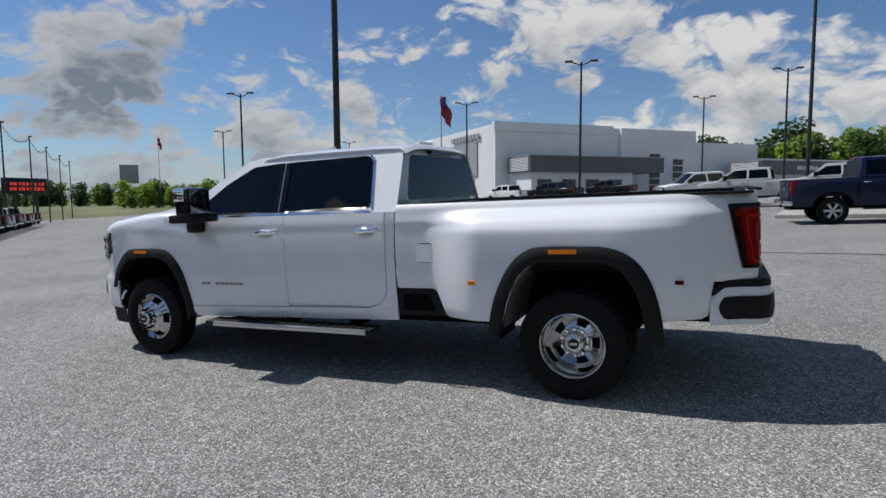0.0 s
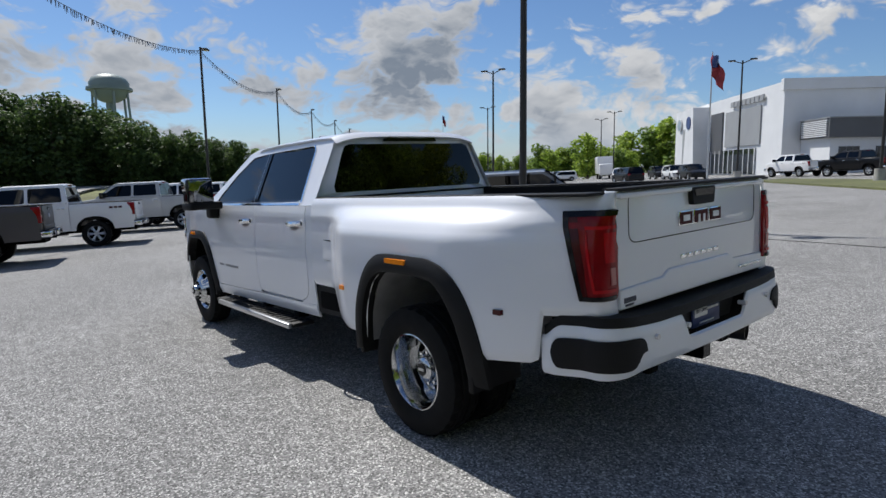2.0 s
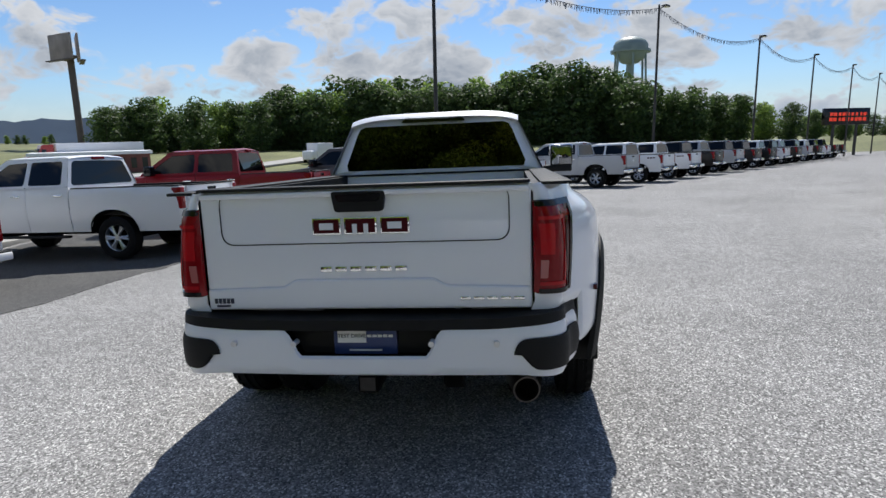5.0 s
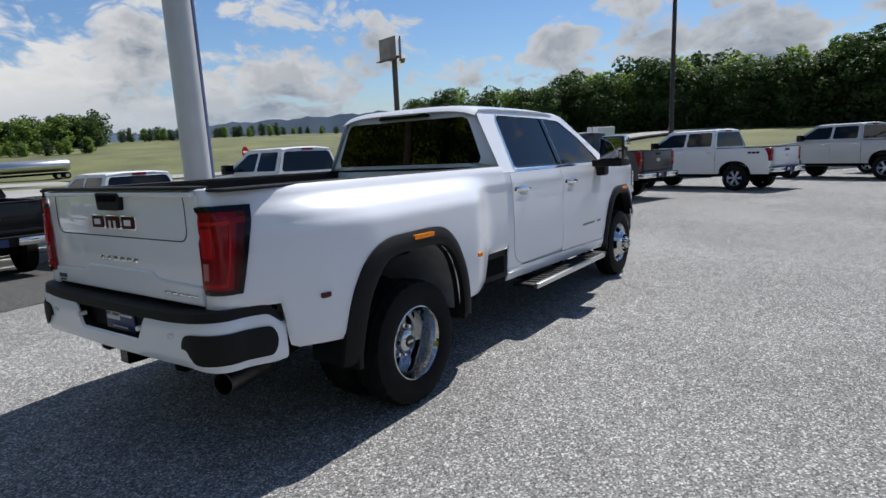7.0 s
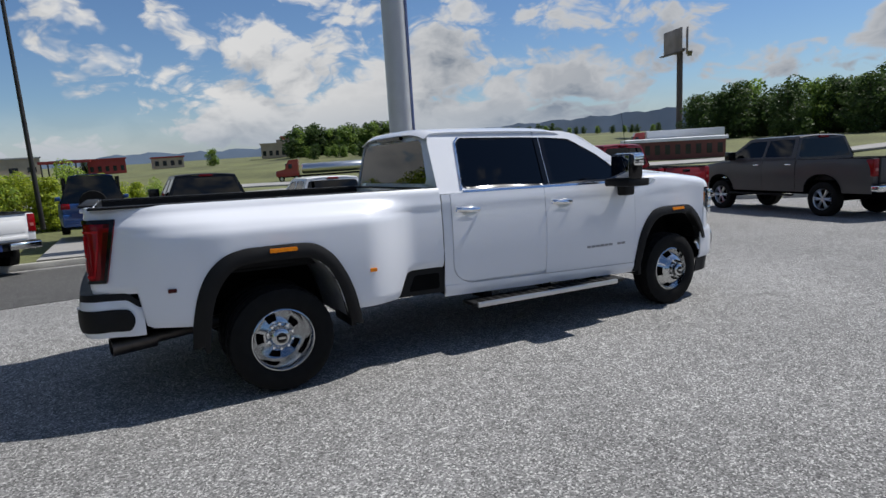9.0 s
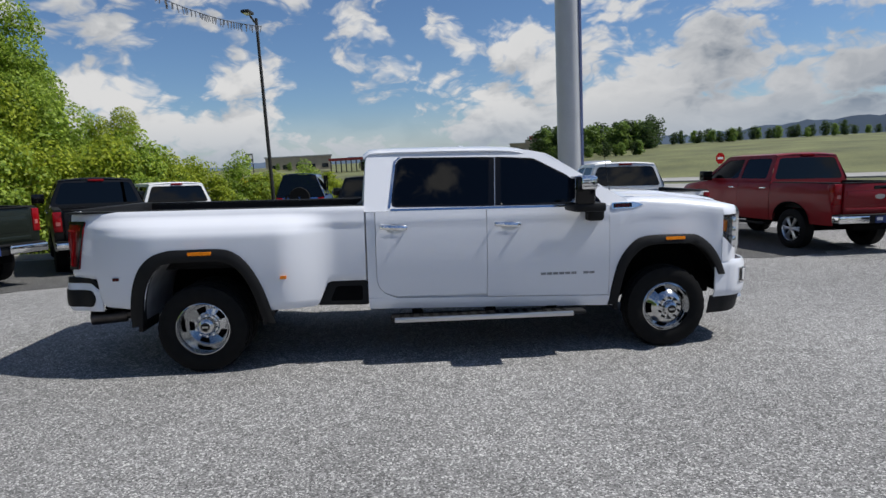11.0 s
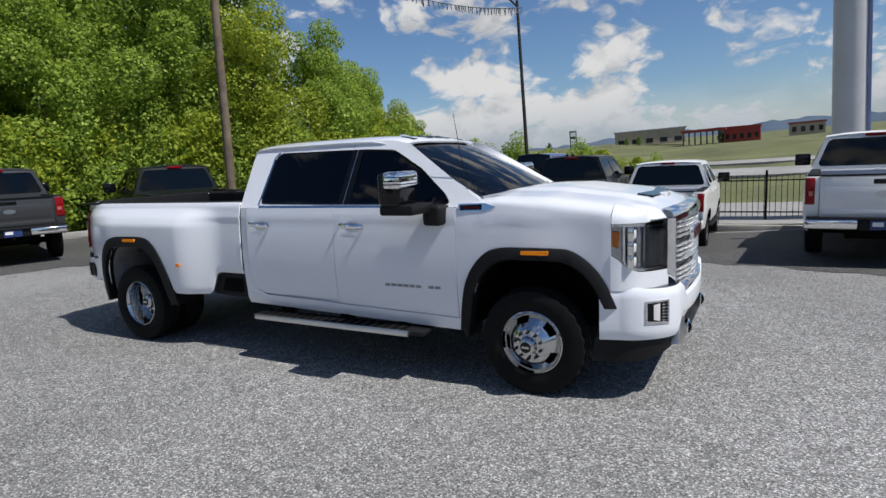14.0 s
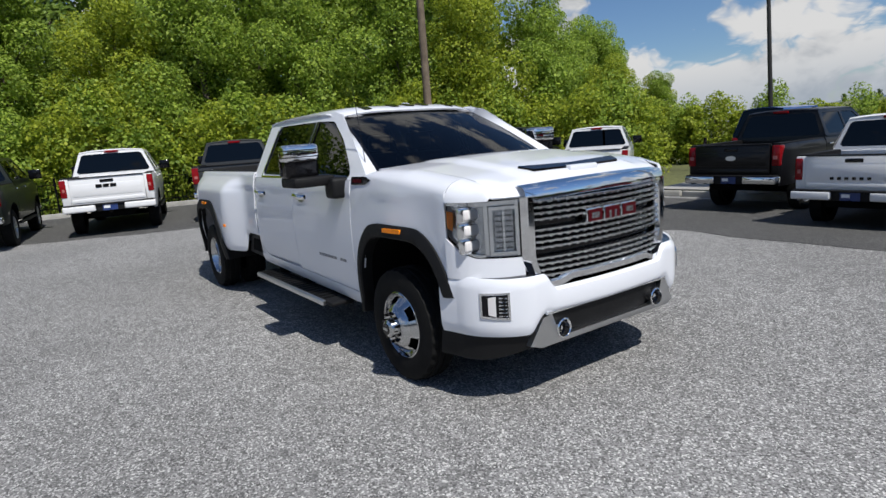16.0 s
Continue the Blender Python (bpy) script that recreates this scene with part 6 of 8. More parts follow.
        part("door_handle", bm, M_CHROME, d, "chrome door handle")
        # shading of the white-painted cup, put in as a grey satin oval
        bm = bmesh.new()
        surf(bm, [i / 12 * 2 * math.pi for i in range(12)], [0.02, 0.6, 1], lambda a, r: P(hx + 0.01 + 0.085 * r * math.cos(a), 1.0475 - 0.004 * (1 - r), 1.243 + 0.045 * r * math.sin(a)), True)
        part("handle_cup_shade", bm, M_SATIN, d)
    # model lettering on the front door as plain bars
    for k in range(9):
        if k == 6:
            continue
        bm = bmesh.new()
        prism(bm, [(0.93 + k * 0.059, 0.762), (0.98 + k * 0.059, 0.762), (0.98 + k * 0.059, 0.785), (0.93 + k * 0.059, 0.785)], lambda a, b, dd: P(a, ybase(1, 0.77) + dd, b), 0.006, 0.0105)
        part("badge_bar", bm, M_LINER, truck)
    # rocker and rear cab corner
    bm = bmesh.new()
    surf(bm, steps(-0.70, 1.66, 0.2), [0, 0.4, 0.7, 1], lambda x, v: P(x, ybase(1, 0.58) - 0.03 * (1 - v) ** 2, 0.492 + 0.102 * v - 0.055 * (x + 0.7) / 2.3))
    part("rocker_panel", bm, M_WHITE, truck, solid=0.012)
    bm = bmesh.new()
    surf(bm, [0, 0.5, 1], [i / 20 for i in range(21)], lambda u, v: P(-0.705 + (0.080 + 0.18 * (1 - math.sqrt(1 - min(1.0, max(0.0, (0.785 - (0.55 + 0.85 * v)) / 0.18)) ** 2))) * u, ybase(1, 0.55 + 0.85 * v) - 0.01 * (1 - u), 0.55 + 0.85 * v))
    part("cab_corner", bm, M_WHITE, truck, solid=0.012)
    # upper cab side: frames round the two side windows
    yg = lambda z: 1.004 - (z - 1.40) * 0.49  # noqa: E731
    rings = (
        ("rear_window_frame", [(-0.725, 1.404), (0.452, 1.404), (0.492, 1.955), (-0.655, 1.955), (-0.70, 1.90)], [(-0.475, 1.438), (0.468, 1.428), (0.513, 1.892), (-0.365, 1.90), (-0.42, 1.85)], 0.05),
        ("front_window_frame", [(0.456, 1.404), (1.60, 1.404), (1.80, 1.435), (1.76, 1.465), (1.06, 1.915), (0.86, 1.955), (0.496, 1.955)], [(0.545, 1.428), (1.545, 1.425), (1.49, 1.50), (1.22, 1.71), (0.92, 1.872), (0.575, 1.892)], 0.03),
    )
    for name, outer, inner, r in rings:
        bm = bmesh.new()
        n = 72
        o, q = resample(outer, 160), resample(rounded(inner, r), n)
        c = sum((Vector(p) for p in inner), Vector((0, 0))) / len(inner)
        ang = lambda p: math.atan2((p[1] - c[1]) * 2.0, p[0] - c[0])  # noqa: E731
        oo = [min(o, key=lambda w: abs((ang(w) - ang(p) + math.pi) % (2 * math.pi) - math.pi)) for p in q]
        rows = [[bm.verts.new(P(p[0], yg(p[1]), p[1])) for p in oo],
                [bm.verts.new(P(p[0], yg(p[1]) + 0.0, p[1])) for p in q],
                [bm.verts.new(P(p[0], yg(p[1]) - 0.03, p[1])) for p in q]]
        for a, b in zip(rows, rows[1:]):
            for i in range(n):
                bm.faces.new((a[i], a[(i + 1) % n], b[(i + 1) % n], b[i]))
        fr = part(name, bm, M_WHITE, truck, smooth=35)
        # black seal and chrome belt
        bm = bmesh.new()
        qs = [Vector(p) for p in q]
        inn = [p + (c - p).normalized() * 0.022 for p in qs]
        prev = [bm.verts.new(P(p[0], yg(p[1]) + 0.003, p[1])) for p in qs]
        nxt = [bm.verts.new(P(p[0], yg(p[1]) - 0.006, p[1])) for p in inn]
        for i in range(n):
            bm.faces.new((prev[i], prev[(i + 1) % n], nxt[(i + 1) % n], nxt[i]))
        part("window_seal", bm, M_BLACKG, fr)
        bm = bmesh.new()
        f = bm.faces.new([bm.verts.new(P(p[0], yg(p[1]) - 0.008, p[1])) for p in qs])
        glass = part("side_window", bm, M_GLASS if "rear" in name else M_GLASSF, truck, "dark tinted side window", smooth=0, solid=0.004)
    bm = bmesh.new()
    prism(bm, [(0.44, 1.43), (0.562, 1.43), (0.60, 1.89), (0.485, 1.89)], lambda a, b, d: P(a, yg(b) + d, b), -0.01, 0.004)
    part("b_pillar_trim", bm, M_BLACKG, truck)
    bm = bmesh.new()
    prism(bm, [(0.498, 1.43), (0.504, 1.43), (0.545, 1.89), (0.539, 1.89)], lambda a, b, d: P(a, yg(b) + d, b), 0.0, 0.006)
    part("door_seam", bm, M_SATIN, truck)
    bm = bmesh.new()
    prism(bm, [(-0.50, 1.43), (-0.478, 1.43), (-0.415, 1.86), (-0.365, 1.905), (-0.39, 1.905), (-0.435, 1.86)], lambda a, b, d: P(a, yg(b) + d, b), -0.01, 0.006)
    part("window_trim", bm, M_CHROME, truck)
    # closed inner shell behind the door gaps
    bm = bmesh.new()
    surf(bm, steps(-0.70, 1.62, 0.3), [i / 8 for i in range(9)], lambda x, v: P(x, ybase(1, 0.52 + 0.88 * v) - 0.022, 0.52 + 0.88 * v))
    part("door_frame", bm, M_WHITE, truck)
    bm = bmesh.new()
    prism(bm, [(-0.475, 1.406), (1.53, 1.402), (1.53, 1.421), (-0.475, 1.426)], lambda a, b, d: P(a, yg(b) + d, b), -0.01, 0.011)
    part("belt_trim", bm, M_CHROME, truck, "thin chrome belt trim")
    # bed side
    bm = bmesh.new()

    def bed_bottom(x):
        if -2.70 < x < -1.645:
            return max(0.5, interp(REAR_ARCH, x))
        if x > -1.6:
            return 0.555 + 0.22 * smooth01((x + 1.19) / 0.13)
        return 0.595 + 0.02 * smooth01((-2.65 - x) / 0.4)

    def bed_path(s, z):
        """s runs rearwards along the side from x = -0.722, then round the rear corner to the tailgate."""
        x = -0.722 - s
        if x > -3.315:
            return x, ybed(x, z)
        y0, t = ybed(-3.315, z), s - 2.593
        if t < 0.11:
            a = t / 0.11 * math.pi / 2
            return -3.315 - 0.07 * math.sin(a), y0 - 0.07 * (1 - math.cos(a))
        return -3.385, max(0.808, y0 - 0.07 - (t - 0.11))

    ss = sorted(set([round(v, 4) for v in steps(0, 2.593, 0.04)] + [0.375, 0.385, 0.40, 0.42, 0.446, 0.92, 0.925, 0.94, 1.976, 1.982] + [round(2.593 + 0.11 * i / 5, 4) for i in range(1, 6)] + [2.36, 2.375, 2.39, 2.76, 2.82, 2.88]))
    vs = [i / 30 for i in range(31)]

    def bedside(s, v):
        x = max(-3.315, -0.722 - s)
        zb, zt = bed_bottom(x), 1.455
        if s > 2.3:
            zb += (0.868 - zb) * smooth01((s - 2.345) / 0.05)
        zm = max(1.14, zb)
        z = zb + (zm - zb) * v * 2 if v < 0.5 else zm + (zt - zm) * (2 * v - 1)
        px, py = bed_path(s, z)
        py -= 0.02 * smooth01((z - 1.425) / 0.03) + 0.018 * smooth01((zb + 0.04 - z) / 0.04)
        return P(px, py, z)

    surf(bm, ss, vs, bedside)
    bs = part("bed_side", bm, M_WHITE, truck, solid=0.012)
    # rail cap
    bm = bmesh.new()
    box(bm, -3.36, -0.73, min(g * 0.84, g * 0.985), max(g * 0.84, g * 0.985), 1.448, 1.464, 0.006)
    part("bed_rail_cap", bm, M_BLACKP, truck, "black plastic bed rail cap")
    bm = bmesh.new()
    box(bm, -3.33, -0.76, min(g * 0.80, g * 0.86), max(g * 0.80, g * 0.86), 0.93, 1.45)
    part("bed_inner_wall", bm, M_BLACKP, truck)
    # fuel door on the driver's side
    if g > 0:
        bm = bmesh.new()
        prism(bm, rounded([(-1.085, 0.985), (-0.87, 0.985), (-0.87, 1.145), (-1.085, 1.145)], 0.03), lambda a, b, d: P(a, ybed(a, b) + d, b), 0.0, 0.0035)
        part("fuel_door_gap", bm, M_BLACKG, bs)
        bm = bmesh.new()
        prism(bm, rounded([(-1.081, 0.989), (-0.874, 0.989), (-0.874, 1.141), (-1.081, 1.141)], 0.03), lambda a, b, d: P(a, ybed(a, b) + d, b), 0.0, 0.0055)
        part("fuel_door", bm, M_WHITE, bs)
    # lower black corner panel ahead of the bed wheel
    bm = bmesh.new()
    prism(bm, rounded([(-1.19, 0.548), (-0.70, 0.535), (-0.70, 0.762), (-1.02, 0.768), (-1.09, 0.735)], 0.04), lambda a, b, d: P(a, 1.005 + d, b), -0.06, 0.01)
    stp = part("bed_side_step", bm, M_BLACKP, truck, "black moulded step panel")
    bm = bmesh.new()
    prism(bm, rounded([(-1.06, 0.585), (-0.76, 0.58), (-0.76, 0.72), (-1.0, 0.72)], 0.025), lambda a, b, d: P(a, 1.005 + d, b), 0.008, 0.013)
    part("step_recess", bm, M_DARK, stp)
    # bed marker lamps
    for mx, mz, matl, nm in ((-1.448, 0.853, M_AMBER, "side_marker"), (-2.907, 0.873, M_REDDK, "side_marker")):
        bm = bmesh.new()
        yy = ybed(mx, mz)
        prism(bm, rounded([(mx - 0.028, mz - 0.014), (mx + 0.028, mz - 0.014), (mx + 0.028, mz + 0.014), (mx - 0.028, mz + 0.014)], 0.006), lambda a, b, d: P(a, yy + d, b), -0.01, 0.018)
        part(nm, bm, matl, bs)
    # wheel-arch flares with amber markers
    for xc, tin, tout, yf, amb in ((2.185, FRONT_ARCH, FRONT_OUT, lambda x, z: yfend(x, z), 2.24), (-2.135, REAR_ARCH, REAR_OUT, lambda x, z: ybed(x, z), -2.15)):
        bm = bmesh.new()

        def curve(tab, t):
            """A point on the open outline at t from 0 to 1."""
            k = min(int(t * (len(tab) - 1)), len(tab) - 2)
            f = t * (len(tab) - 1) - k
            p0, p1, p2, p3 = (Vector(tab[max(0, min(len(tab) - 1, k + d))]) for d in (-1, 0, 1, 2))
            return 0.5 * (2 * p1 + (p2 - p0) * f + (2 * p0 - 5 * p1 + 4 * p2 - p3) * f * f + (3 * p1 - p0 - 3 * p2 + p3) * f**3)

        def flare(i, k, tin=tin, tout=tout, yf=yf):
            w, out = [(-0.05, -0.06), (-0.05, 0.028), (0.10, 0.038), (0.62, 0.036), (1.0, 0.018), (1.0, -0.01)][k]
            a_, b_ = curve(tin, i / 48), curve(tout, i / 48)
            q = a_ + (b_ - a_) * w
            return P(q.x, max(yf(q.x, q.y), 0.96) + out, q.y)

        surf(bm, range(49), range(6), flare)
        fl = part("wheel_arch_flare", bm, M_BLACKP, truck, "black textured plastic arch flare")
        ztop = curve(tout, 0.5).y - 0.035
        bm = bmesh.new()
        prism(bm, rounded([(amb - 0.10, ztop - 0.014), (amb + 0.10, ztop - 0.014), (amb + 0.10, ztop + 0.014), (amb - 0.10, ztop + 0.014)], 0.008), lambda a, b, d: P(a, yf(a, b) + d, b), 0.025, 0.044)
        part("marker_lamp", bm, M_AMBER, fl, "amber marker lens")
        # mud flap and liner
        bx, yo, yi = (tin[0][0] - 0.015, 1.0, 0.55) if xc > 0 else (tin[0][0] - 0.015, 1.13, 0.45)
        part("mud_flap", box(bmesh.new(), bx - 0.02, bx + 0.02, min(g * 0.80, g * (yo + 0.05)), max(g * 0.80, g * (yo + 0.05)), 0.40, 0.60, 0.008), M_BLACKP, truck)
        if xc < 0:
            part("mud_flap", box(bmesh.new(), tin[-1][0] - 0.01, tin[-1][0] + 0.03, min(g * 0.80, g * (yo + 0.06)), max(g * 0.80, g * (yo + 0.06)), 0.42, 0.60, 0.008), M_BLACKP, truck)
        bm = bmesh.new()
        surf(bm, range(41), range(2), lambda i, k: P(curve(tin, i / 40).x, yo if k == 0 else yi, curve(tin, i / 40).y + 0.004))
        part("wheel_liner", bm, M_LINER if xc < 0 else M_DARK, truck, solid=0.006)
        part("wheel_house_wall", box(bmesh.new(), tin[0][0], tin[-1][0], min(g * (yi - 0.03), g * yi), max(g * (yi - 0.03), g * yi), 0.45, 1.03), M_DARK, truck)
    # tail lamp wrapped round the corner
    bm = bmesh.new()

    def lamp(k, v, out=0.012, lo=0.0, hi=1.0):
        z = 0.955 + 0.42 * v
        s0, s1 = 2.562 - 0.085 * v, 2.795 - 0.010 * math.sin(math.pi * v)
        s = s0 + (s1 - s0) * (lo + (hi - lo) * k)
        x, y = bed_path(s, z)
        x2, y2 = bed_path(s + 0.01, z)
        t = Vector((x2 - x, y2 - y)).normalized()
        nrm = Vector((-t.y, t.x)) * (-1 if -t.y * 0 + t.x > 0 else 1)
        nrm = Vector((t.y, -t.x))
        if nrm.y < -0.01 or (abs(nrm.y) <= 0.01 and nrm.x > 0):
            nrm = -nrm
        return P(x + nrm.x * out, y + nrm.y * out, z)

    surf(bm, [i / 16 for i in range(17)], [i / 12 for i in range(13)], lamp)
    tl = part("tail_lamp", bm, M_RED, truck, "red wrap-around tail lamp with dark edge", solid=0.012)
    for lo, hi, v0, v1, out, matl, nm in ((0.0, 1.0, -0.012, 0.04, 0.0215, M_BLACKG, "lamp_edge"), (0.0, 1.0, 0.945, 1.012, 0.0215, M_BLACKG, "lamp_edge"), (0.0, 0.08, 0.0, 1.0, 0.022, M_BLACKG, "lamp_edge"), (0.90, 1.0, 0.0, 1.0, 0.022, M_BLACKG, "lamp_edge"), (0.08, 0.20, 0.04, 0.945, 0.0185, M_REDDK, "smoked_band"), (0.30, 0.34, 0.12, 0.80, 0.0205, M_REDBR, "light_strip"), (0.30, 0.78, 0.80, 0.84, 0.0205, M_REDBR, "light_strip"), (0.30, 0.78, 0.08, 0.12, 0.0205, M_REDBR, "light_strip"), (0.64, 0.78, 0.16, 0.36, 0.0205, M_PINK, "reversing_lens"), (0.56, 0.78, 0.42, 0.76, 0.0195, M_REDBR, "brake_lens")):
        bm = bmesh.new()
        surf(bm, [i / 8 for i in range(9)], [v0 + (v1 - v0) * i / 6 for i in range(7)], lambda k, v: lamp(k, v, out, lo, hi))
        part(nm, bm, matl, tl, solid=0.006)
    # towing mirror
    sg = lambda a, b: (min(g * a, g * b), max(g * a, g * b))  # noqa: E731
    bm = bmesh.new()
    box(bm, 1.16, 1.34, *sg(1.14, 1.40), 1.44, 1.69, 0.028, 3)
    mir = part("wing_mirror", bm, M_BLACKG, truck, "black and chrome towing mirror")
    bm = bmesh.new()
    box(bm, 1.20, 1.355, *sg(1.132, 1.408), 1.565, 1.698, 0.03, 3)
    part("chrome_cap", bm, M_CHROME, mir, "chrome mirror cap")
    for k in range(3):
        bm = bmesh.new()
        box(bm, 1.22, 1.362, *sg(1.135, 1.412), 1.60 + k * 0.026, 1.607 + k * 0.026)
        part("cap_groove", bm, M_BLACKG, mir)
    bm = bmesh.new()
    box(bm, 1.15, 1.44, *sg(1.06, 1.39), 1.375, 1.452, 0.018)
    part("mirror_arm", bm, M_BLACKP, mir)
    bm = bmesh.new()
    box(bm, 1.36, 1.52, *sg(0.985, 1.13), 1.27, 1.43, 0.03, 3)
    part("mirror_foot", bm, M_BLACKP, mir)
    bm = bmesh.new()
    box(bm, 1.152, 1.158, *sg(1.155, 1.385), 1.46, 1.675, 0.002)
    part("mirror_glass", bm, mirror_mat, mir, "mirror glass")
    # running board
    bm = bmesh.new()
    box(bm, -0.50, 1.34, *sg(0.96, 1.16), 0.395, 0.43, 0.012)
    rb = part("running_board", bm, M_BLACKP, truck, "black power step with a chrome edge")
    bm = bmesh.new()
    box(bm, -0.47, 1.21, *sg(1.155, 1.19), 0.388, 0.432, 0.008)
    part("chrome_edge", bm, M_SATIN, rb)
    for bx in (-0.25, 0.45, 1.05):
        bm = bmesh.new()
        box(bm, bx - 0.05, bx + 0.05, *sg(0.80, 1.0), 0.42, 0.48, 0.008)
        part("step_bracket", bm, M_DARK, rb)
    for k in range(18):
        part("step_tread", box(bmesh.new(), -0.42 + k * 0.09, -0.38 + k * 0.09, *sg(1.02, 1.14), 0.43, 0.434), M_DARK, rb, smooth=0)
    # headlamp
    bm = bmesh.new()

    def lens(u, v, out=0.0):
        """u from the fender edge to the grille, v upwards."""
        x = 2.755 + 0.32 * u**0.85
        zb = interp(low, x) + 0.004
        n_ = Vector((0.5 + 0.5 * u, 0.8 - 0.7 * u)).normalized() * out
        return P(x + n_.x, nose_y(x) + n_.y, zb + (1.280 - zb) * v)

    surf(bm, [i / 14 for i in range(15)], [i / 6 for i in range(7)], lambda u, v: lens(u, v, -0.035))
    hl = part("headlamp", bm, M_SILVER, truck, "clear headlamp with chrome bezels and amber corner")
    bm = bmesh.new()
    surf(bm, [i / 14 for i in range(15)], [i / 6 for i in range(7)], lambda u, v: lens(u, v, 0.006))
    part("lens_cover", bm, M_CLEAR, hl, smooth=60)
    bm = bmesh.new()
    surf(bm, [i / 8 * 0.17 for i in range(9)], [0.30, 0.42, 0.54, 0.66, 0.78], lambda u, v: lens(0.02 + u * (0.55 + 0.4 * (v - 0.3)), v, -0.004))
    part("amber_reflector", bm, M_AMBER, hl, "amber corner reflector", solid=0.006)
    for (u0, u1, v0, v1) in ((0.20, 0.24, 0.05, 0.97), (0.60, 0.65, 0.05, 0.97), (0.02, 1.0, 0.93, 1.0), (0.22, 0.6, 0.0, 0.05), (0.66, 0.70, 0.06, 0.9), (0.93, 0.99, 0.02, 0.96), (0.66, 0.96, 0.84, 0.90), (0.66, 0.96, 0.04, 0.10)):
        bm = bmesh.new()
        surf(bm, [u0 + (u1 - u0) * i / 6 for i in range(7)], [v0 + (v1 - v0) * i / 3 for i in range(4)], lambda u, v: lens(u, v, -0.012))
        part("chrome_bezel", bm, M_CHROME, hl, solid=0.016)
    for k in range(3):
        bm = bmesh.new()
        c = lens(0.43, 0.2 + 0.29 * k, -0.022)
        box(bm, c.x - 0.03, c.x + 0.012, c.y - 0.085, c.y + 0.085, c.z - 0.047, c.z + 0.047, 0.012, 3)
        pr = part("projector", bm, M_CHROME, hl)
        bm = bmesh.new()
        box(bm, c.x - 0.01, c.x + 0.020, c.y - 0.066, c.y + 0.066, c.z - 0.033, c.z + 0.033, 0.014, 3)
        part("projector_lens", bm, M_LENSW, pr)
    bm = bmesh.new()
    surf(bm, [0.73 + 0.18 * i / 5 for i in range(6)], [0.14 + 0.68 * i / 8 for i in range(9)], lambda u, v: lens(u, v, -0.02))
    part("light_guide", bm, M_SILVER, hl, solid=0.01)
    for k in range(7):
        bm = bmesh.new()
        surf(bm, [0.735 + 0.17 * i / 5 for i in range(6)], [0.16 + 0.095 * k, 0.175 + 0.095 * k], lambda u, v: lens(u, v, -0.006))
        part("guide_fin", bm, M_DKCHROME, hl, solid=0.006)
    bm = bmesh.new()
    surf(bm, [0.80 + 0.02 * i / 3 for i in range(4)], [0.12 + 0.72 * i / 8 for i in range(9)], lambda u, v: lens(u, v, -0.002))
    part("guide_bar", bm, M_CHROME, hl, solid=0.01)
    # tow hook
    bm = bmesh.new()
    lathe(bm, [(-0.02, 0.03), (0.02, 0.03), (0.02, 0.052), (-0.02, 0.052), (-0.02, 0.03)], 20, "z")
    bmesh.ops.transform(bm, matrix=pose(3.17, g * 0.46, 0.465, 70, 0, 0), verts=bm.verts[:])
    part("tow_hook", bm, M_BLACKG, truck, "tow hook")
    bm = bmesh.new()
    lathe(bm, [(-0.03, 0.0), (-0.03, 0.05), (0.02, 0.062), (0.026, 0.055), (0.0, 0.03), (0.0, 0)], 20, "z")
    bmesh.ops.transform(bm, matrix=pose(3.175, g * 0.455, 0.47, 0, 90, 0), verts=bm.verts[:])
    part("hook_bezel", bm, M_CHROME, truck)


def mirror_glass_mat():
    return mat("mirror_glass", (0.26, 0.27, 0.29), 0.02, metal=1.0)


mirror_mat = mirror_glass_mat()
side_panels(1)
side_panels(-1)

# roof
bm = bmesh.new()
ROOFZ = [(-0.72, 1.90), (-0.66, 1.945), (-0.5, 1.957), (0.4, 1.962), (0.8, 1.948), (0.95, 1.915), (1.0, 1.892)]
surf(bm, [-0.72, -0.70, -0.66, -0.58, -0.4, -0.1, 0.2, 0.5, 0.7, 0.85, 0.92, 0.97, 1.0], [i / 24 * 2 - 1 for i in range(25)],
     lambda x, k: Vector((x - 0.03 * (1 - abs(k)) * (x < -0.6) + (0.012 - 0.11 * k * k) * smooth01((x - 0.6) / 0.4), k * (0.748 + 0.006 * (x < 0.9)), interp(ROOFZ, x) + 0.056 * (1 - abs(k) ** 5) - 0.012)))
cab_roof = part("roof", bm, M_WHITE, truck, solid=0.015)
for y in (-0.44, -0.16, 0.0, 0.16, 0.44):
    bm = bmesh.new()
    z = interp(ROOFZ, 0.86) + 0.052 * (1 - abs(y / 0.74) ** 2.6) - 0.012
    prism(bm, rounded([(0.80, y - 0.045), (0.93, y - 0.04), (0.93, y + 0.04), (0.80, y + 0.045)], 0.02), lambda a, b, d: Vector((a, b, z + d - (a - 0.86) * 0.22)), -0.01, 0.02)
    part("roof_marker_lamp", bm, M_BLACKG, cab_roof, "smoked roof clearance lamp")
bm = bmesh.new()
prism(bm, [(0.30, 0.0), (0.48, 0.0), (0.44, 0.02), (0.34, 0.055), (0.31, 0.055)], lambda a, b, d: Vector((a, 0.30 + d, 1.995 + b)), -0.025, 0.025)
part("roof_antenna", bm, M_WHITE, cab_roof, "white shark-fin antenna")
bm = bmesh.new()
cyl(bm, (1.66, -0.90, 1.44), (1.55, -0.90, 2.12), 0.004, 0.002, 8)
part("mast_antenna", bm, M_BLACKG, truck, "thin black mast antenna")
# windshield
bm = bmesh.new()


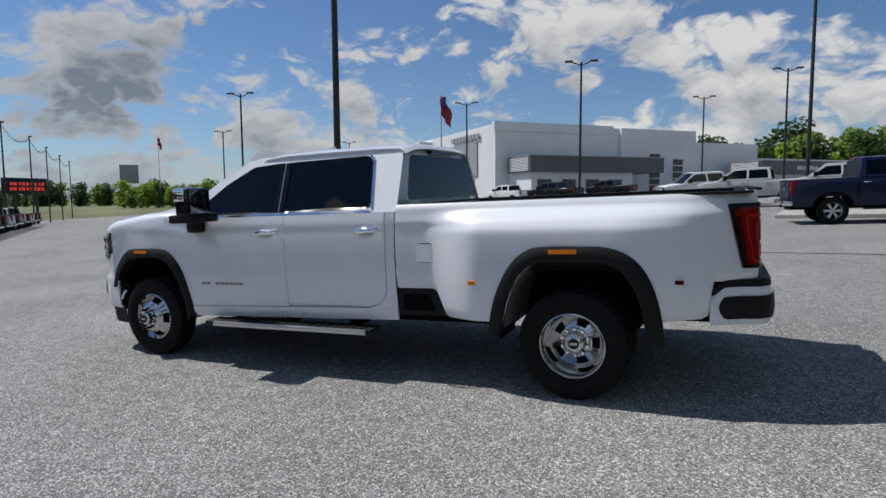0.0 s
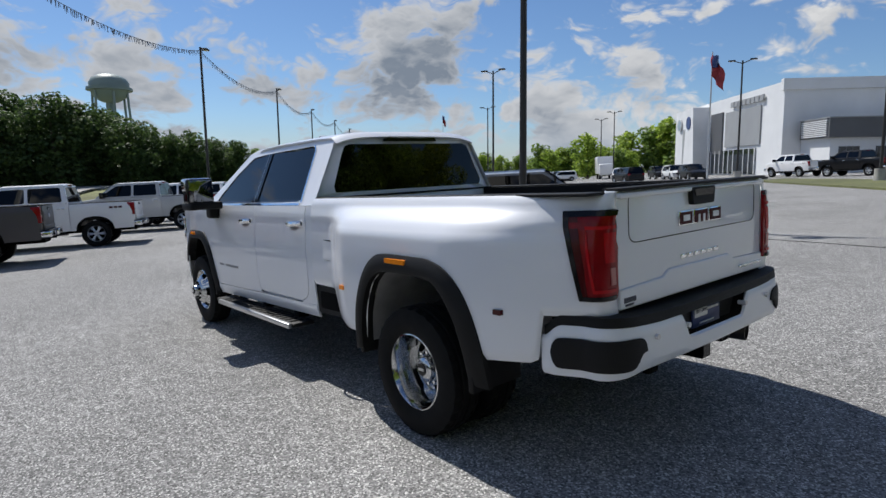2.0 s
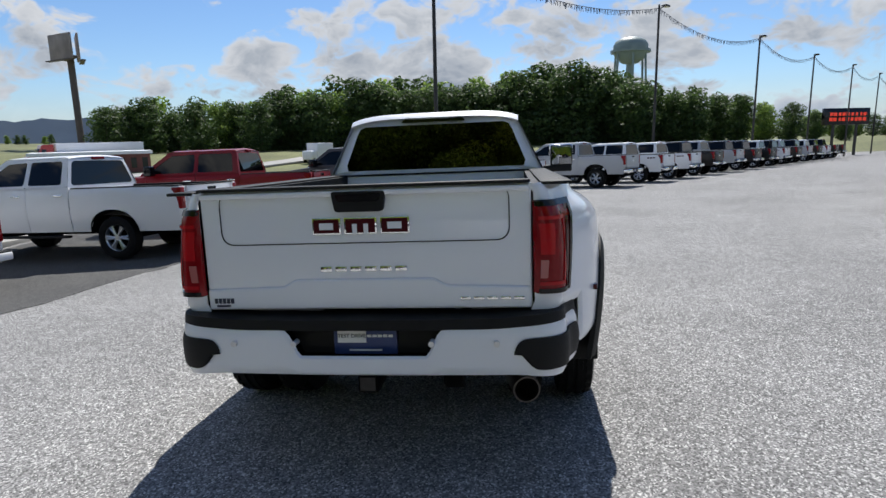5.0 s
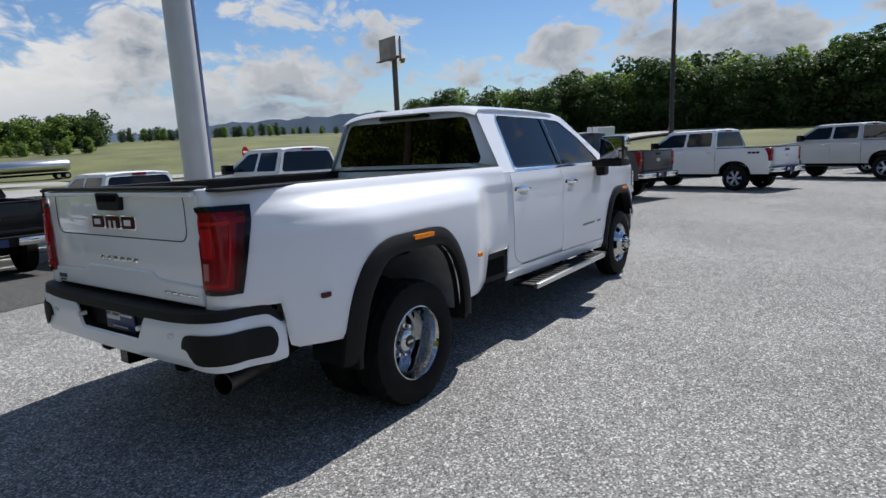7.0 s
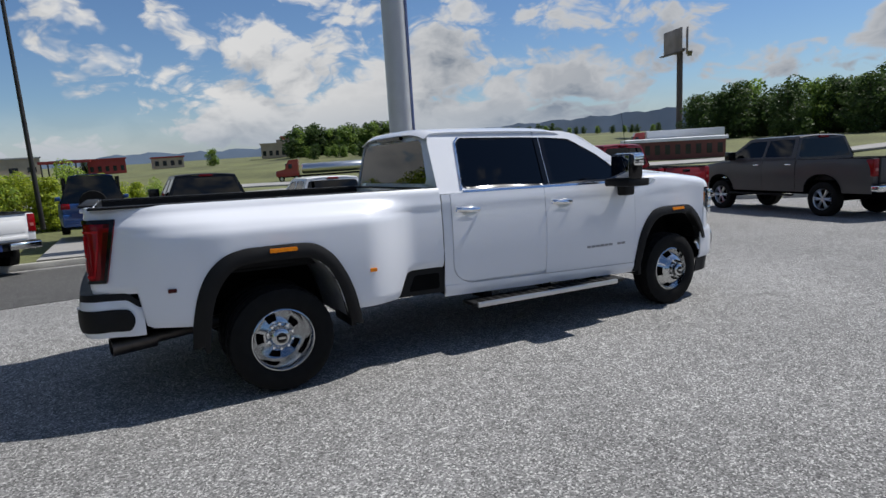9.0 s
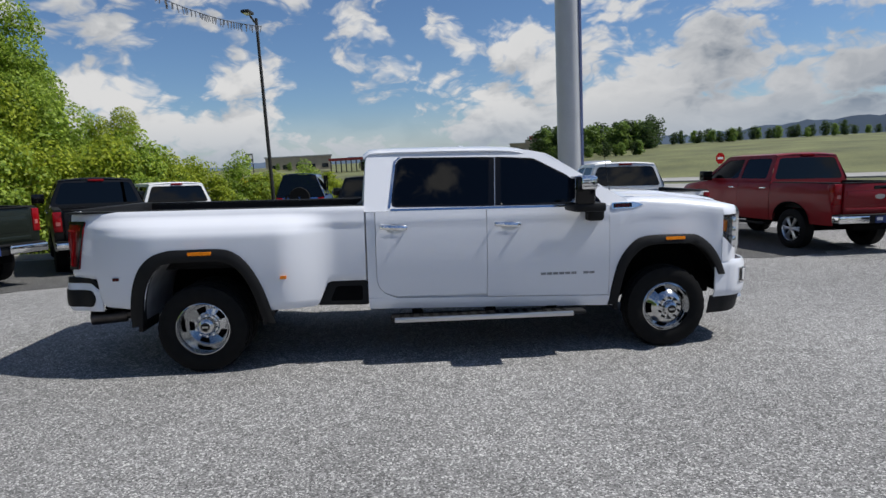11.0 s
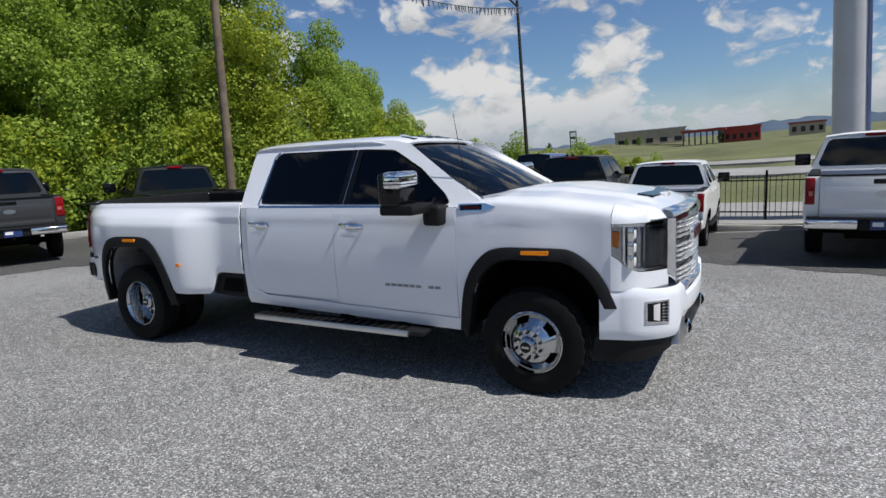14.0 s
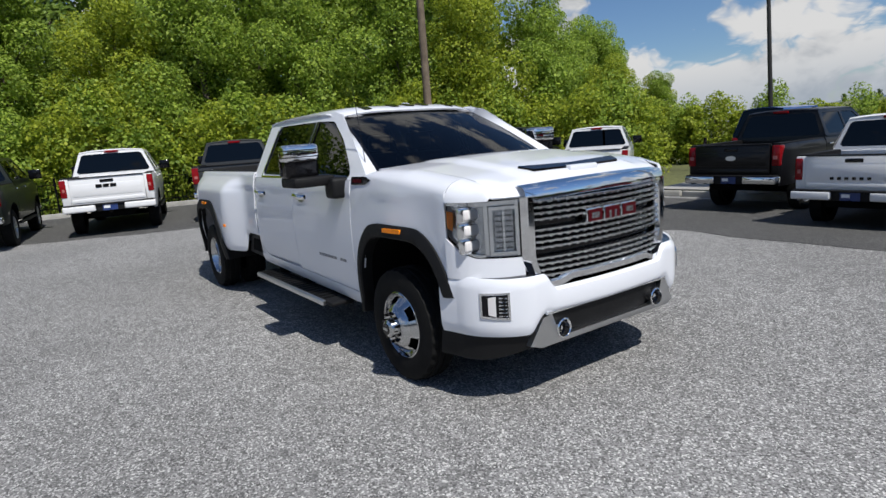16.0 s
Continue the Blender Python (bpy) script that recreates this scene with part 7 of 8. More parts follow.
def wind(s, k, out=0.0, grow=1.0):
    y = k * (0.868 - 0.150 * s) * grow
    return Vector((1.93 - 0.93 * s - 0.17 * k * k * (1 - 0.35 * s) + out, y, 1.468 + 0.455 * s - 0.018 * k * k + 0.02 * math.sin(math.pi * s)))


surf(bm, [i / 12 for i in range(13)], [i / 10 - 1 for i in range(21)], wind)
part("windshield", bm, M_WSHIELD, truck, "tinted windshield", smooth=60)
for g in (1, -1):
    bm = bmesh.new()
    surf(bm, [i / 12 for i in range(13)], [0, 1, 2], lambda s, j: wind(s, g, 0.004) if j == 0 else (wind(s, g * 0.965, 0.004) if j == 1 else wind(s, g * 0.965, -0.01)))
    part("windshield_seal", bm, M_BLACKG, truck)
    bm = bmesh.new()
    surf(bm, [i / 12 for i in range(13)], [0, 1], lambda s, j: wind(s, g * 1.0, -0.002) if j == 0 else Vector((1.80 - 0.76 * s, g * (1.004 - 0.49 * (0.035 + 0.48 * s) - 0.002), 1.436 + 0.478 * s)))
    part("a_pillar", bm, M_WHITE, truck, solid=0.01)
bm = bmesh.new()
surf(bm, [0, 1, 2], [i / 10 - 1 for i in range(21)], lambda j, k: wind(0.0, k, 0.02 * j - 0.03) - Vector((0, 0, 0.012 + 0.004 * j)))
part("cowl", bm, M_BLACKP, truck, solid=0.008)
for y0, y1 in ((0.10, 0.70), (-0.62, -0.02)):
    bm = bmesh.new()
    cyl(bm, wind(0.03, y0 / 0.8, 0.02), wind(0.10, y1 / 0.8, 0.02), 0.009, 0.006, 8)
    part("wiper", bm, M_BLACKP, truck)
# hood
bm = bmesh.new()


def hood(x, k):
    hw = hood_half(x)
    y = k * hw
    dome = 0.022 * smooth01((0.56 - abs(y)) / 0.10) * smooth01((x - 1.75) / 0.4) * smooth01((3.03 - x) / 0.15)
    z = interp(HOOD, x) + 0.030 * (1 - k * k) + dome
    z -= max(0.0, z - 1.292) * (1 - smooth01((hw - abs(y)) / 0.09)) * smooth01((x - 2.86) / 0.12)
    return Vector((x - 0.13 * k * k * smooth01((2.1 - x) / 0.3), y, z))


surf(bm, steps(1.83, 2.9, 0.05) + [2.93, 2.96, 2.985, 3.01, 3.03, 3.05, 3.07, 3.09, 3.105], [i / 24 - 1 for i in range(49)], hood)
hood_ob = part("hood", bm, M_WHITE, truck, solid=0.012)
bm = bmesh.new()
prism(bm, rounded([(2.83, -0.45), (2.93, -0.40), (2.955, 0.0), (2.93, 0.40), (2.83, 0.45), (2.87, 0.0)], 0.01), lambda a, b, d: Vector((a, b, interp(HOOD, a) + 0.040 + d)), -0.012, 0.022)
part("hood_scoop", bm, M_BLACKG, hood_ob, "black hood air inlet")
bm = bmesh.new()
box(bm, 2.84, 2.985, -0.13, 0.13, 1.37, 1.432, 0.012)
part("scoop_bridge", bm, M_WHITE, hood_ob)
# grille
grx = lambda y: 3.185 - 0.085 * (abs(y) / 0.62) ** 2.2  # noqa: E731
bm = bmesh.new()
surf(bm, [i / 10 * 1.24 - 0.62 for i in range(11)], [0, 1], lambda y, v: Vector((grx(y) - 0.05, y, 0.74 + 0.56 * v)))
grille = part("grille", bm, M_BLACKG, truck, "chrome mesh grille in a chrome surround", solid=0.01)
row_z = [0.805 + 0.036 * k for k in range(4)] + [0.978 + 0.036 * k for k in range(4)] + [1.15 + 0.036 * k for k in range(4)]
for z in row_z:
    bm = bmesh.new()
    surf(bm, [i / 200 * 1.20 - 0.60 for i in range(201)], range(6), lambda y, k: Vector((grx(y) + (-0.012, 0.008, 0.014, 0.014, 0.008, -0.012)[k], y, z + (0.0068, 0.0068, 0.004, -0.004, -0.0068, -0.0068)[k] - (k > 2) * 0.007 * smooth01(math.sin(y * 100) * 3 - 1.4))))
    part("mesh_bar", bm, M_GRILLE, grille)
bm = bmesh.new()
surf(bm, [i / 20 * 1.30 - 0.65 for i in range(21)], [0, 1, 2, 3, 4], lambda y, k: Vector((grx(y) + [0.0, 0.022, 0.02, 0.0, -0.06][k], y, [1.275, 1.285, 1.335, 1.365, 1.375][k] - 0.02 * (abs(y) / 0.65) ** 2)))
part("grille_top_bar", bm, M_CHROME, grille, "chrome grille header")
for g in (1, -1):
    bm = bmesh.new()
    surf(bm, [i / 12 for i in range(13)], range(4), lambda v, k: Vector((grx(0.63) + [0, 0.028, 0.028, -0.02][k], g * ([0.585, 0.60, 0.645, 0.665][k] - 0.05 * smooth01((0.35 - v) / 0.35)), 0.76 + 0.53 * v)))
    part("grille_side_bar", bm, M_CHROME, grille)
bm = bmesh.new()
surf(bm, [i / 24 * 1.22 - 0.61 for i in range(25)], range(4), lambda y, k: Vector((grx(y) + [0, 0.03, 0.03, -0.02][k], y, [0.782, 0.77, 0.735, 0.72][k] + 0.03 * smooth01((0.45 - abs(y)) / 0.1))))
part("grille_bottom_bar", bm, M_CHROME, grille)
# front bumper
bm = bmesh.new()


def bumper_plan(u):
    """u from -1 to 1 across the truck, round both corners and back along the sides."""
    a = abs(u)
    if a < 0.55:
        y = a / 0.55 * 0.66
        return 3.205 - 0.05 * (y / 0.66) ** 2, math.copysign(y, u)
    t = (a - 0.55) / 0.45
    if t < 0.65:
        q = t / 0.65 * math.pi / 2
        return 2.82 + 0.335 * math.cos(q) ** 1.25, math.copysign(0.66 + 0.305 * math.sin(q) ** 1.25, u)
    return 2.82 - (t - 0.65) / 0.35 * 0.14, math.copysign(0.965 + 0.10 * (t - 0.65), u)


def bump_f(u, v, d=0.0):
    x, y = bumper_plan(u)
    top = 0.822 - 0.095 * smooth01((0.58 - abs(y)) / 0.09) + 0.015 * smooth01((abs(y) - 0.8) / 0.2)
    bot = 0.475 + 0.110 * smooth01((0.70 - abs(y)) / 0.12)
    z = bot + (top - bot) * v
    x2, y2 = bumper_plan(u + 0.01)
    n_ = Vector((y2 - y, x - x2)).normalized()
    d += 0.010 * math.sin(math.pi * min(1, v * 1.0)) ** 0.5 - 0.016 * smooth01((v - 0.93) / 0.07) - 0.012 * smooth01((0.12 - v) / 0.12)
    return Vector((x + n_.x * d, y + n_.y * d, z))


surf(bm, [i / 60 - 1 for i in range(121)], [i / 10 for i in range(11)], bump_f)
fb = part("front_bumper", bm, M_WHITE, truck, solid=0.014)
bm = bmesh.new()
surf(bm, [i / 60 - 1 for i in range(121)], [0, 1], lambda u, k: (lambda p: Vector((p.x - 0.07 * k, p.y * (1 - 0.07 * k), p.z - 0.004 + 0.004 * k)))(bump_f(u, 0.995, -0.006)))
part("bumper_ledge", bm, M_BLACKG, fb, solid=0.008)
bm = bmesh.new()
surf(bm, [i / 40 - 1 for i in range(81)], [0, 0.5, 1], lambda u, v: Vector((bumper_plan(u)[0] - 0.06 + 0.03 * v, bumper_plan(u)[1] * 0.985, 0.31 + 0.175 * v + 0.06 * (1 - v) * smooth01((0.75 - abs(u)) / 0.2) + 0.09 * smooth01((0.5 - abs(u)) / 0.1) * v)))
part("air_dam", bm, M_BLACKP, fb, solid=0.012)
bm = bmesh.new()
box(bm, 3.02, 3.10, -0.60, 0.60, 0.42, 0.60)
part("lower_intake", bm, M_DARK, fb)
bm = bmesh.new()
skid = [(-0.70, 0.40), (-0.62, 0.375), (0.62, 0.375), (0.70, 0.40), (0.60, 0.56), (0.54, 0.575), (0.50, 0.47), (0.40, 0.425), (-0.40, 0.425), (-0.50, 0.47), (-0.54, 0.575), (-0.60, 0.56)]
prism(bm, skid, lambda a, b, d: Vector((3.20 - 0.06 * (a / 0.7) ** 2 + d, a, b)), -0.03, 0.012)
part("skid_plate", bm, M_SATIN, fb, "satin silver skid trim", smooth=30)
bm = bmesh.new()
prism(bm, [(-0.58, 0.575), (0.58, 0.575), (0.575, 0.59), (-0.575, 0.59)], lambda a, b, d: Vector((3.21 - 0.06 * (a / 0.7) ** 2 + d, a, b)), -0.03, 0.012)
part("intake_trim", bm, M_CHROME, fb)
for k in range(4):
    bm = bmesh.new()
    box(bm, 3.08, 3.11, -0.48, 0.48, 0.44 + k * 0.032, 0.452 + k * 0.032)
    part("intake_slat", bm, M_BLACKG, fb)
for g in (1, -1):
    def fog_at(a, b, d):
        return bump_f(g * a, (b - 0.475) / 0.35, d)

    def fog_panel(name, u0, u1, v0, v1, d, m_, parent, label="", thick=0.012):
        bm = bmesh.new()
        surf(bm, [u0 + (u1 - u0) * i / 6 for i in range(7)], [v0 + (v1 - v0) * i / 5 for i in range(6)], lambda a, b: fog_at(a, b + 0.02 * (a - u0) / max(1e-6, u1 - u0) * (0.5 - (b - v0) / (v1 - v0)), d))
        return part(name, bm, m_, parent, label, solid=thick)

    fg = fog_panel("fog_lamp", 0.652, 0.742, 0.585, 0.755, 0.004, M_CHROME, truck, "chrome framed fog lamp", 0.02)
    fog_panel("fog_recess", 0.659, 0.735, 0.600, 0.742, 0.012, M_BLACKG, fg)
    fog_panel("fog_lens", 0.694, 0.716, 0.61, 0.732, 0.018, M_LENSW, fg)
    for k in range(6):
        fog_panel("fog_fin", 0.662, 0.685, 0.610 + k * 0.022, 0.618 + k * 0.022, 0.018, M_CHROME, fg)
# rear wall of the cab, rear window
bm = bmesh.new()
rear_o = [(-0.985, 1.40), (0.985, 1.40), (0.745, 1.92), (0.70, 1.945), (-0.70, 1.945), (-0.745, 1.92)]
rear_i = [(-0.835, 1.495), (0.835, 1.495), (0.675, 1.89), (-0.675, 1.89)]
n = 64
q = resample(rounded(rear_i, 0.05), n)
o = resample(rear_o, 160)
c = Vector((0, 1.69))
ang = lambda p: math.atan2((p[1] - c[1]) * 3.2, p[0] - c[0])  # noqa: E731
oo = [min(o, key=lambda w: abs((ang(w) - ang(p) + math.pi) % (2 * math.pi) - math.pi)) for p in q]
rx = lambda z: -0.745 + (z - 1.4) * 0.09  # noqa: E731
ra = [bm.verts.new((rx(p[1]) + 0.05 * smooth01((abs(p[0]) - 0.9 + 0.45 * (p[1] - 1.4)) / 0.08), p[0], p[1])) for p in oo]
rb_ = [bm.verts.new((rx(p[1]) - 0.01, p[0], p[1])) for p in q]
rc = [bm.verts.new((rx(p[1]) + 0.02, p[0], p[1])) for p in q]
for a, b in ((ra, rb_), (rb_, rc)):
    for i in range(n):
        bm.faces.new((a[i], a[(i + 1) % n], b[(i + 1) % n], b[i]))
part("cab_rear_frame", bm, M_WHITE, truck, smooth=22)
bm = bmesh.new()
bm.faces.new([bm.verts.new((rx(p[1]) - 0.004, p[0], p[1])) for p in q])
part("rear_window", bm, M_GLASS, truck, "dark tinted rear window", smooth=0, solid=0.004)
bm = bmesh.new()
for y in (-0.27, 0.27):
    prism(bm, [(y - 0.009, 1.50), (y + 0.009, 1.50), (y + 0.009, 1.885), (y - 0.009, 1.885)], lambda a, b, d: Vector((rx(b) + d, a, b)), 0.002, 0.014)
part("slider_frame", bm, M_BLACKG, truck)
bm = bmesh.new()
box(bm, -0.755, -0.70, -0.98, 0.98, 0.58, 1.405, 0.01)
part("cab_rear_panel", bm, M_WHITE, truck)
bm = bmesh.new()
prism(bm, rounded([(-0.29, 1.91), (0.29, 1.91), (0.25, 1.955), (-0.25, 1.955)], 0.015), lambda a, b, d: Vector((-0.715 + d, a, b)), -0.025, 0.02)
part("high_brake_lamp", bm, M_BLACKG, truck, "smoked high-mounted brake lamp")
# bed floor, bulkhead, bed caps
bm = bmesh.new()
box(bm, -3.35, -0.78, -0.84, 0.84, 0.90, 0.94)
for k in range(9):
    box(bm, -3.34, -0.80, -0.78 + k * 0.19, -0.70 + k * 0.19, 0.94, 0.955)
part("bed_floor", bm, M_BLACKP, truck)
for y0, y1 in ((0.42, 0.85), (-0.85, -0.42)):
    part("bed_wheel_well", box(bmesh.new(), -2.68, -1.62, y0, y1, 0.90, 1.08, 0.04, 3), M_BLACKP, truck)
bm = bmesh.new()
box(bm, -0.80, -0.765, -0.90, 0.90, 0.60, 1.45, 0.008)
part("bed_bulkhead", bm, M_WHITE, truck)
bm = bmesh.new()
box(bm, -0.81, -0.76, -0.90, 0.90, 1.448, 1.464, 0.006)
part("bulkhead_cap", bm, M_BLACKP, truck)
# tailgate
bm = bmesh.new()
box(bm, -3.432, -3.36, -0.797, 0.797, 0.878, 1.468, 0.012, 3)
tg = part("tailgate", bm, M_WHITE, truck)
bm = bmesh.new()
prism(bm, [(-0.792, 0.882), (0.792, 0.882), (0.792, 0.985), (0.40, 0.995), (0.34, 1.03), (-0.34, 1.03), (-0.40, 0.995), (-0.792, 0.985)], lambda a, b, d: Vector((-3.43 - d, a, b)), -0.01, 0.014)
md = part("lower_moulding", bm, M_WHITE, tg, smooth=30)
b_ = md.modifiers.new("bevel", "BEVEL")
b_.width, b_.segments = 0.01, 3
bm = bmesh.new()
box(bm, -3.465, -3.37, -0.795, 0.795, 1.462, 1.478, 0.006)
part("tailgate_cap", bm, M_BLACKP, tg, "black tailgate cap")
bm = bmesh.new()
box(bm, -3.458, -3.38, -0.79, 0.79, 1.425, 1.455, 0.012, 3)
part("tailgate_lip", bm, M_WHITE, tg)
gap_o = rounded([(-0.70, 1.455), (-0.70, 1.20), (0.70, 1.20), (0.70, 1.455)], 0.07, 6)
gap_i = rounded([(-0.695, 1.456), (-0.695, 1.205), (0.695, 1.205), (0.695, 1.456)], 0.066, 6)
bm = bmesh.new()
ga = [bm.verts.new((-3.4335, a, b)) for a, b in gap_o]
gb = [bm.verts.new((-3.4335, a, b)) for a, b in gap_i]
for i in range(3, len(ga) - 4):
    bm.faces.new((ga[i], ga[i + 1], gb[i + 1], gb[i]))
part("panel_gap", bm, M_BLACKG, tg, smooth=0, solid=0.002)
bm = bmesh.new()
prism(bm, rounded([(-0.13, 1.448), (0.13, 1.448), (0.115, 1.352), (-0.115, 1.352)], 0.018), lambda a, b, d: Vector((-3.432 - d, a, b)), -0.005, 0.030)
th = part("tailgate_handle", bm, M_BLACKP, tg, "black tailgate handle")
bm = bmesh.new()
prism(bm, rounded([(-0.11, 1.436), (0.11, 1.436), (0.098, 1.40), (-0.098, 1.40)], 0.012), lambda a, b, d: Vector((-3.432 - d, a, b)), 0.024, 0.034)
part("handle_grip", bm, M_BLACKG, th)
def emblem_block(x0, x1, y0, y1, z0, z1, inner, parent):
    """A chrome-edged red block of the emblem; inner are the panels let into it."""
    bm = bmesh.new()
    box(bm, x0, x1, y0, y1, z0, z1, 0.004)
    em = part("emblem_block", bm, M_CHROME, parent, "chrome-edged red emblem block")
    face = x1 if x1 > 0 else x0
    out = 0.004 if x1 > 0 else -0.004
    h, w = z1 - z0, y1 - y0
    part("emblem_field", box(bmesh.new(), min(face, face + out), max(face, face + out), y0 + 0.06 * w, y1 - 0.06 * w, z0 + 0.09 * h, z1 - 0.09 * h), M_EMBRED, em, smooth=0)
    for a0, a1, b0, b1 in inner:
        part("emblem_panel", box(bmesh.new(), min(face, face + out * 1.6), max(face, face + out * 1.6), y0 + a0 * w, y0 + a1 * w, z0 + b0 * h, z0 + b1 * h), M_GRILLE if x1 > 0 else M_WHITE, em, smooth=0)


HOLLOW, SPLIT = ((0.26, 0.74, 0.30, 0.70),), ((0.26, 0.40, 0.0, 0.62), (0.60, 0.74, 0.0, 0.62))
for (bx0, bx1), cut in (((-0.235, -0.095), HOLLOW), ((-0.080, 0.080), SPLIT), ((0.095, 0.235), HOLLOW)):
    emblem_block(-3.443, -3.425, bx0, bx1, 1.245, 1.325, cut, tg)
for k in range(6):
    bm = bmesh.new()
    box(bm, -3.440, -3.43, -0.212 + k * 0.073, -0.156 + k * 0.073, 1.066, 1.090, 0.002)
    part("badge_bar", bm, M_CHROME, tg)
for k in range(5):
    bm = bmesh.new()
    box(bm, -3.452, -3.44, -0.76 + k * 0.062, -0.712 + k * 0.062, 0.925, 0.940, 0.002)
    part("badge_bar", bm, M_CHROME, tg)
bm = bmesh.new()
for k in range(5):
    box(bm, -3.447, -3.444, 0.66 + k * 0.021, 0.676 + k * 0.021, 0.915, 0.94)
box(bm, -3.447, -3.444, 0.68, 0.75, 0.897, 0.908)
part("dealer_sticker", bm, M_INK, tg, "dark dealer sticker")
part("gate_liner", box(bmesh.new(), -3.362, -3.35, -0.79, 0.79, 0.90, 1.474, 0.003), M_BLACKP, tg, "black ribbed gate liner")
tg.location.x = 0.045
for (bx0, bx1), cut in (((-0.235, -0.09), HOLLOW), ((-0.075, 0.075), SPLIT), ((0.09, 0.235), HOLLOW)):
    emblem_block(3.16, 3.205, bx0, bx1, 1.085, 1.175, cut, grille)
# rear bumper
def rear_plan(u):
    """u from -1 to 1 across the tail, round the corners and forward along the sides."""
    a = abs(u)
    if a < 0.5:
        y = a / 0.5 * 0.76
        return -3.495 + 0.018 * (y / 0.76) ** 2, math.copysign(y, u)
    t = (a - 0.5) / 0.5
    if t < 0.4:
        q = t / 0.4 * math.pi / 2
        return -3.325 - 0.152 * math.cos(q) ** 0.9, math.copysign(0.76 + 0.19 * math.sin(q), u)
    return -3.325 + (t - 0.4) / 0.6 * 0.235, math.copysign(0.95 + 0.065 * smooth01((t - 0.4) / 0.5), u)


def rear_f(u, v, d=0.0):
    x, y = rear_plan(u)
    ay = abs(y)
    top = 0.822 - 0.020 * smooth01((0.95 - ay) / 0.4) - 0.130 * smooth01((0.385 - ay) / 0.085) - 0.06 * smooth01((x + 3.20) / 0.10)
    bot = 0.588 - 0.02 * smooth01((ay - 0.7) / 0.25)
    z = bot + (top - bot) * v
    x2, y2 = rear_plan(u + 0.005)
    n_ = Vector((y2 - y, x - x2)).normalized() * -1
    d += -0.012 * smooth01((0.12 - v) / 0.12) - 0.01 * smooth01((v - 0.9) / 0.1)
    return Vector((x + n_.x * d, y + n_.y * d, z))


def step_f(k, v, g, d):
    """The black moulded step let into the bumper's corner: k along it, v upwards."""
    u = 0.468 + 0.042 * (1 - v) + k * (0.915 - 0.468 - 0.042 * (1 - v))
    p = rear_f(g * u, 0.5, d)
    h = 0.076 * (1 - abs(2 * k - 1) ** 14) ** 0.6
    return Vector((p.x, p.y, 0.686 + h * (2 * v - 1)))


bm = bmesh.new()
surf(bm, [i / 80 - 1 for i in range(161)], [i / 10 for i in range(11)], rear_f)
rbp = part("rear_bumper", bm, M_WHITE, truck, solid=0.014)
part("bumper_core", box(bmesh.new(), -3.38, -3.26, -0.85, 0.85, 0.60, 0.80, 0.02), M_DARK, rbp)
for g in (1, -1):
    bm = bmesh.new()
    surf(bm, [0.5 - 0.5 * math.cos(math.pi * i / 40) for i in range(41)], [i / 6 for i in range(7)], lambda k, v: step_f(k, v, g, 0.006 + 0.006 * math.sin(math.pi * v) ** 0.5))
    cs = part("corner_step", bm, M_BLACKP, rbp, "black corner step", solid=0.02)
    for yy in (0.33, 0.63):
        bm = bmesh.new()
        cyl(bm, (-3.508, g * yy, 0.74), (-3.46, g * yy, 0.74), 0.014, n=14)
        part("parking_sensor", bm, M_LENSW, rbp)
bm = bmesh.new()
surf(bm, [i / 80 * 1.96 - 0.98 for i in range(81)], range(4), lambda u, k: (lambda p: Vector((p.x if k < 3 else max(p.x, -3.33), p.y if k < 3 else p.y * 0.93, p.z + (0.0, 0.004, 0.050, 0.058)[k] if abs(p.y) > 0.40 else max(p.z, 0.800) + (0, 0.004, 0.05, 0.058)[k])))(rear_f(u, 1.0, (0.006, 0.012, 0.006, 0.0)[k])))
part("bumper_pad", bm, M_BLACKP, rbp, "black bumper step pad")
bm = bmesh.new()
prism(bm, [(-0.40, 0.83), (-0.31, 0.67), (0.31, 0.67), (0.40, 0.83)], lambda a, b, d: Vector((-3.37 - d, a, b)), 0, 0.045)
part("plate_recess", bm, M_BLACKP, rbp)
plate = part("licence_plate", box(bmesh.new(), -3.502, -3.49, -0.155, 0.155, 0.668, 0.822, 0.003), M_BLUE, rbp, "blue dealer plate with white field")
part("plate_field", box(bmesh.new(), -3.505, -3.50, -0.005, 0.135, 0.725, 0.792), M_PLATEW, plate)
for k in range(5):
    part("plate_bar", box(bmesh.new(), -3.505, -3.50, -0.135 + k * 0.026, -0.114 + k * 0.026, 0.752, 0.764), M_PLATEW, plate)
part("plate_bar", box(bmesh.new(), -3.505, -3.50, -0.08, 0.08, 0.684, 0.692), M_PLATEW, plate)
cu = bpy.data.curves.new("plate_text", "FONT")
cu.body, cu.size, cu.align_x, cu.align_y, cu.extrude = "TEST DRIVE", 0.027, "CENTER", "CENTER", 0.0008
tx = new("plate_text", cu)
tx.parent = plate
tx.matrix_local = Matrix.Translation((-3.507, 0.065, 0.758)) @ Matrix(((0, 0, -1, 0), (-1, 0, 0, 0), (0, 1, 0, 0), (0, 0, 0, 1)))
cu.materials.append(M_INK)
plate.location.x = 0.072
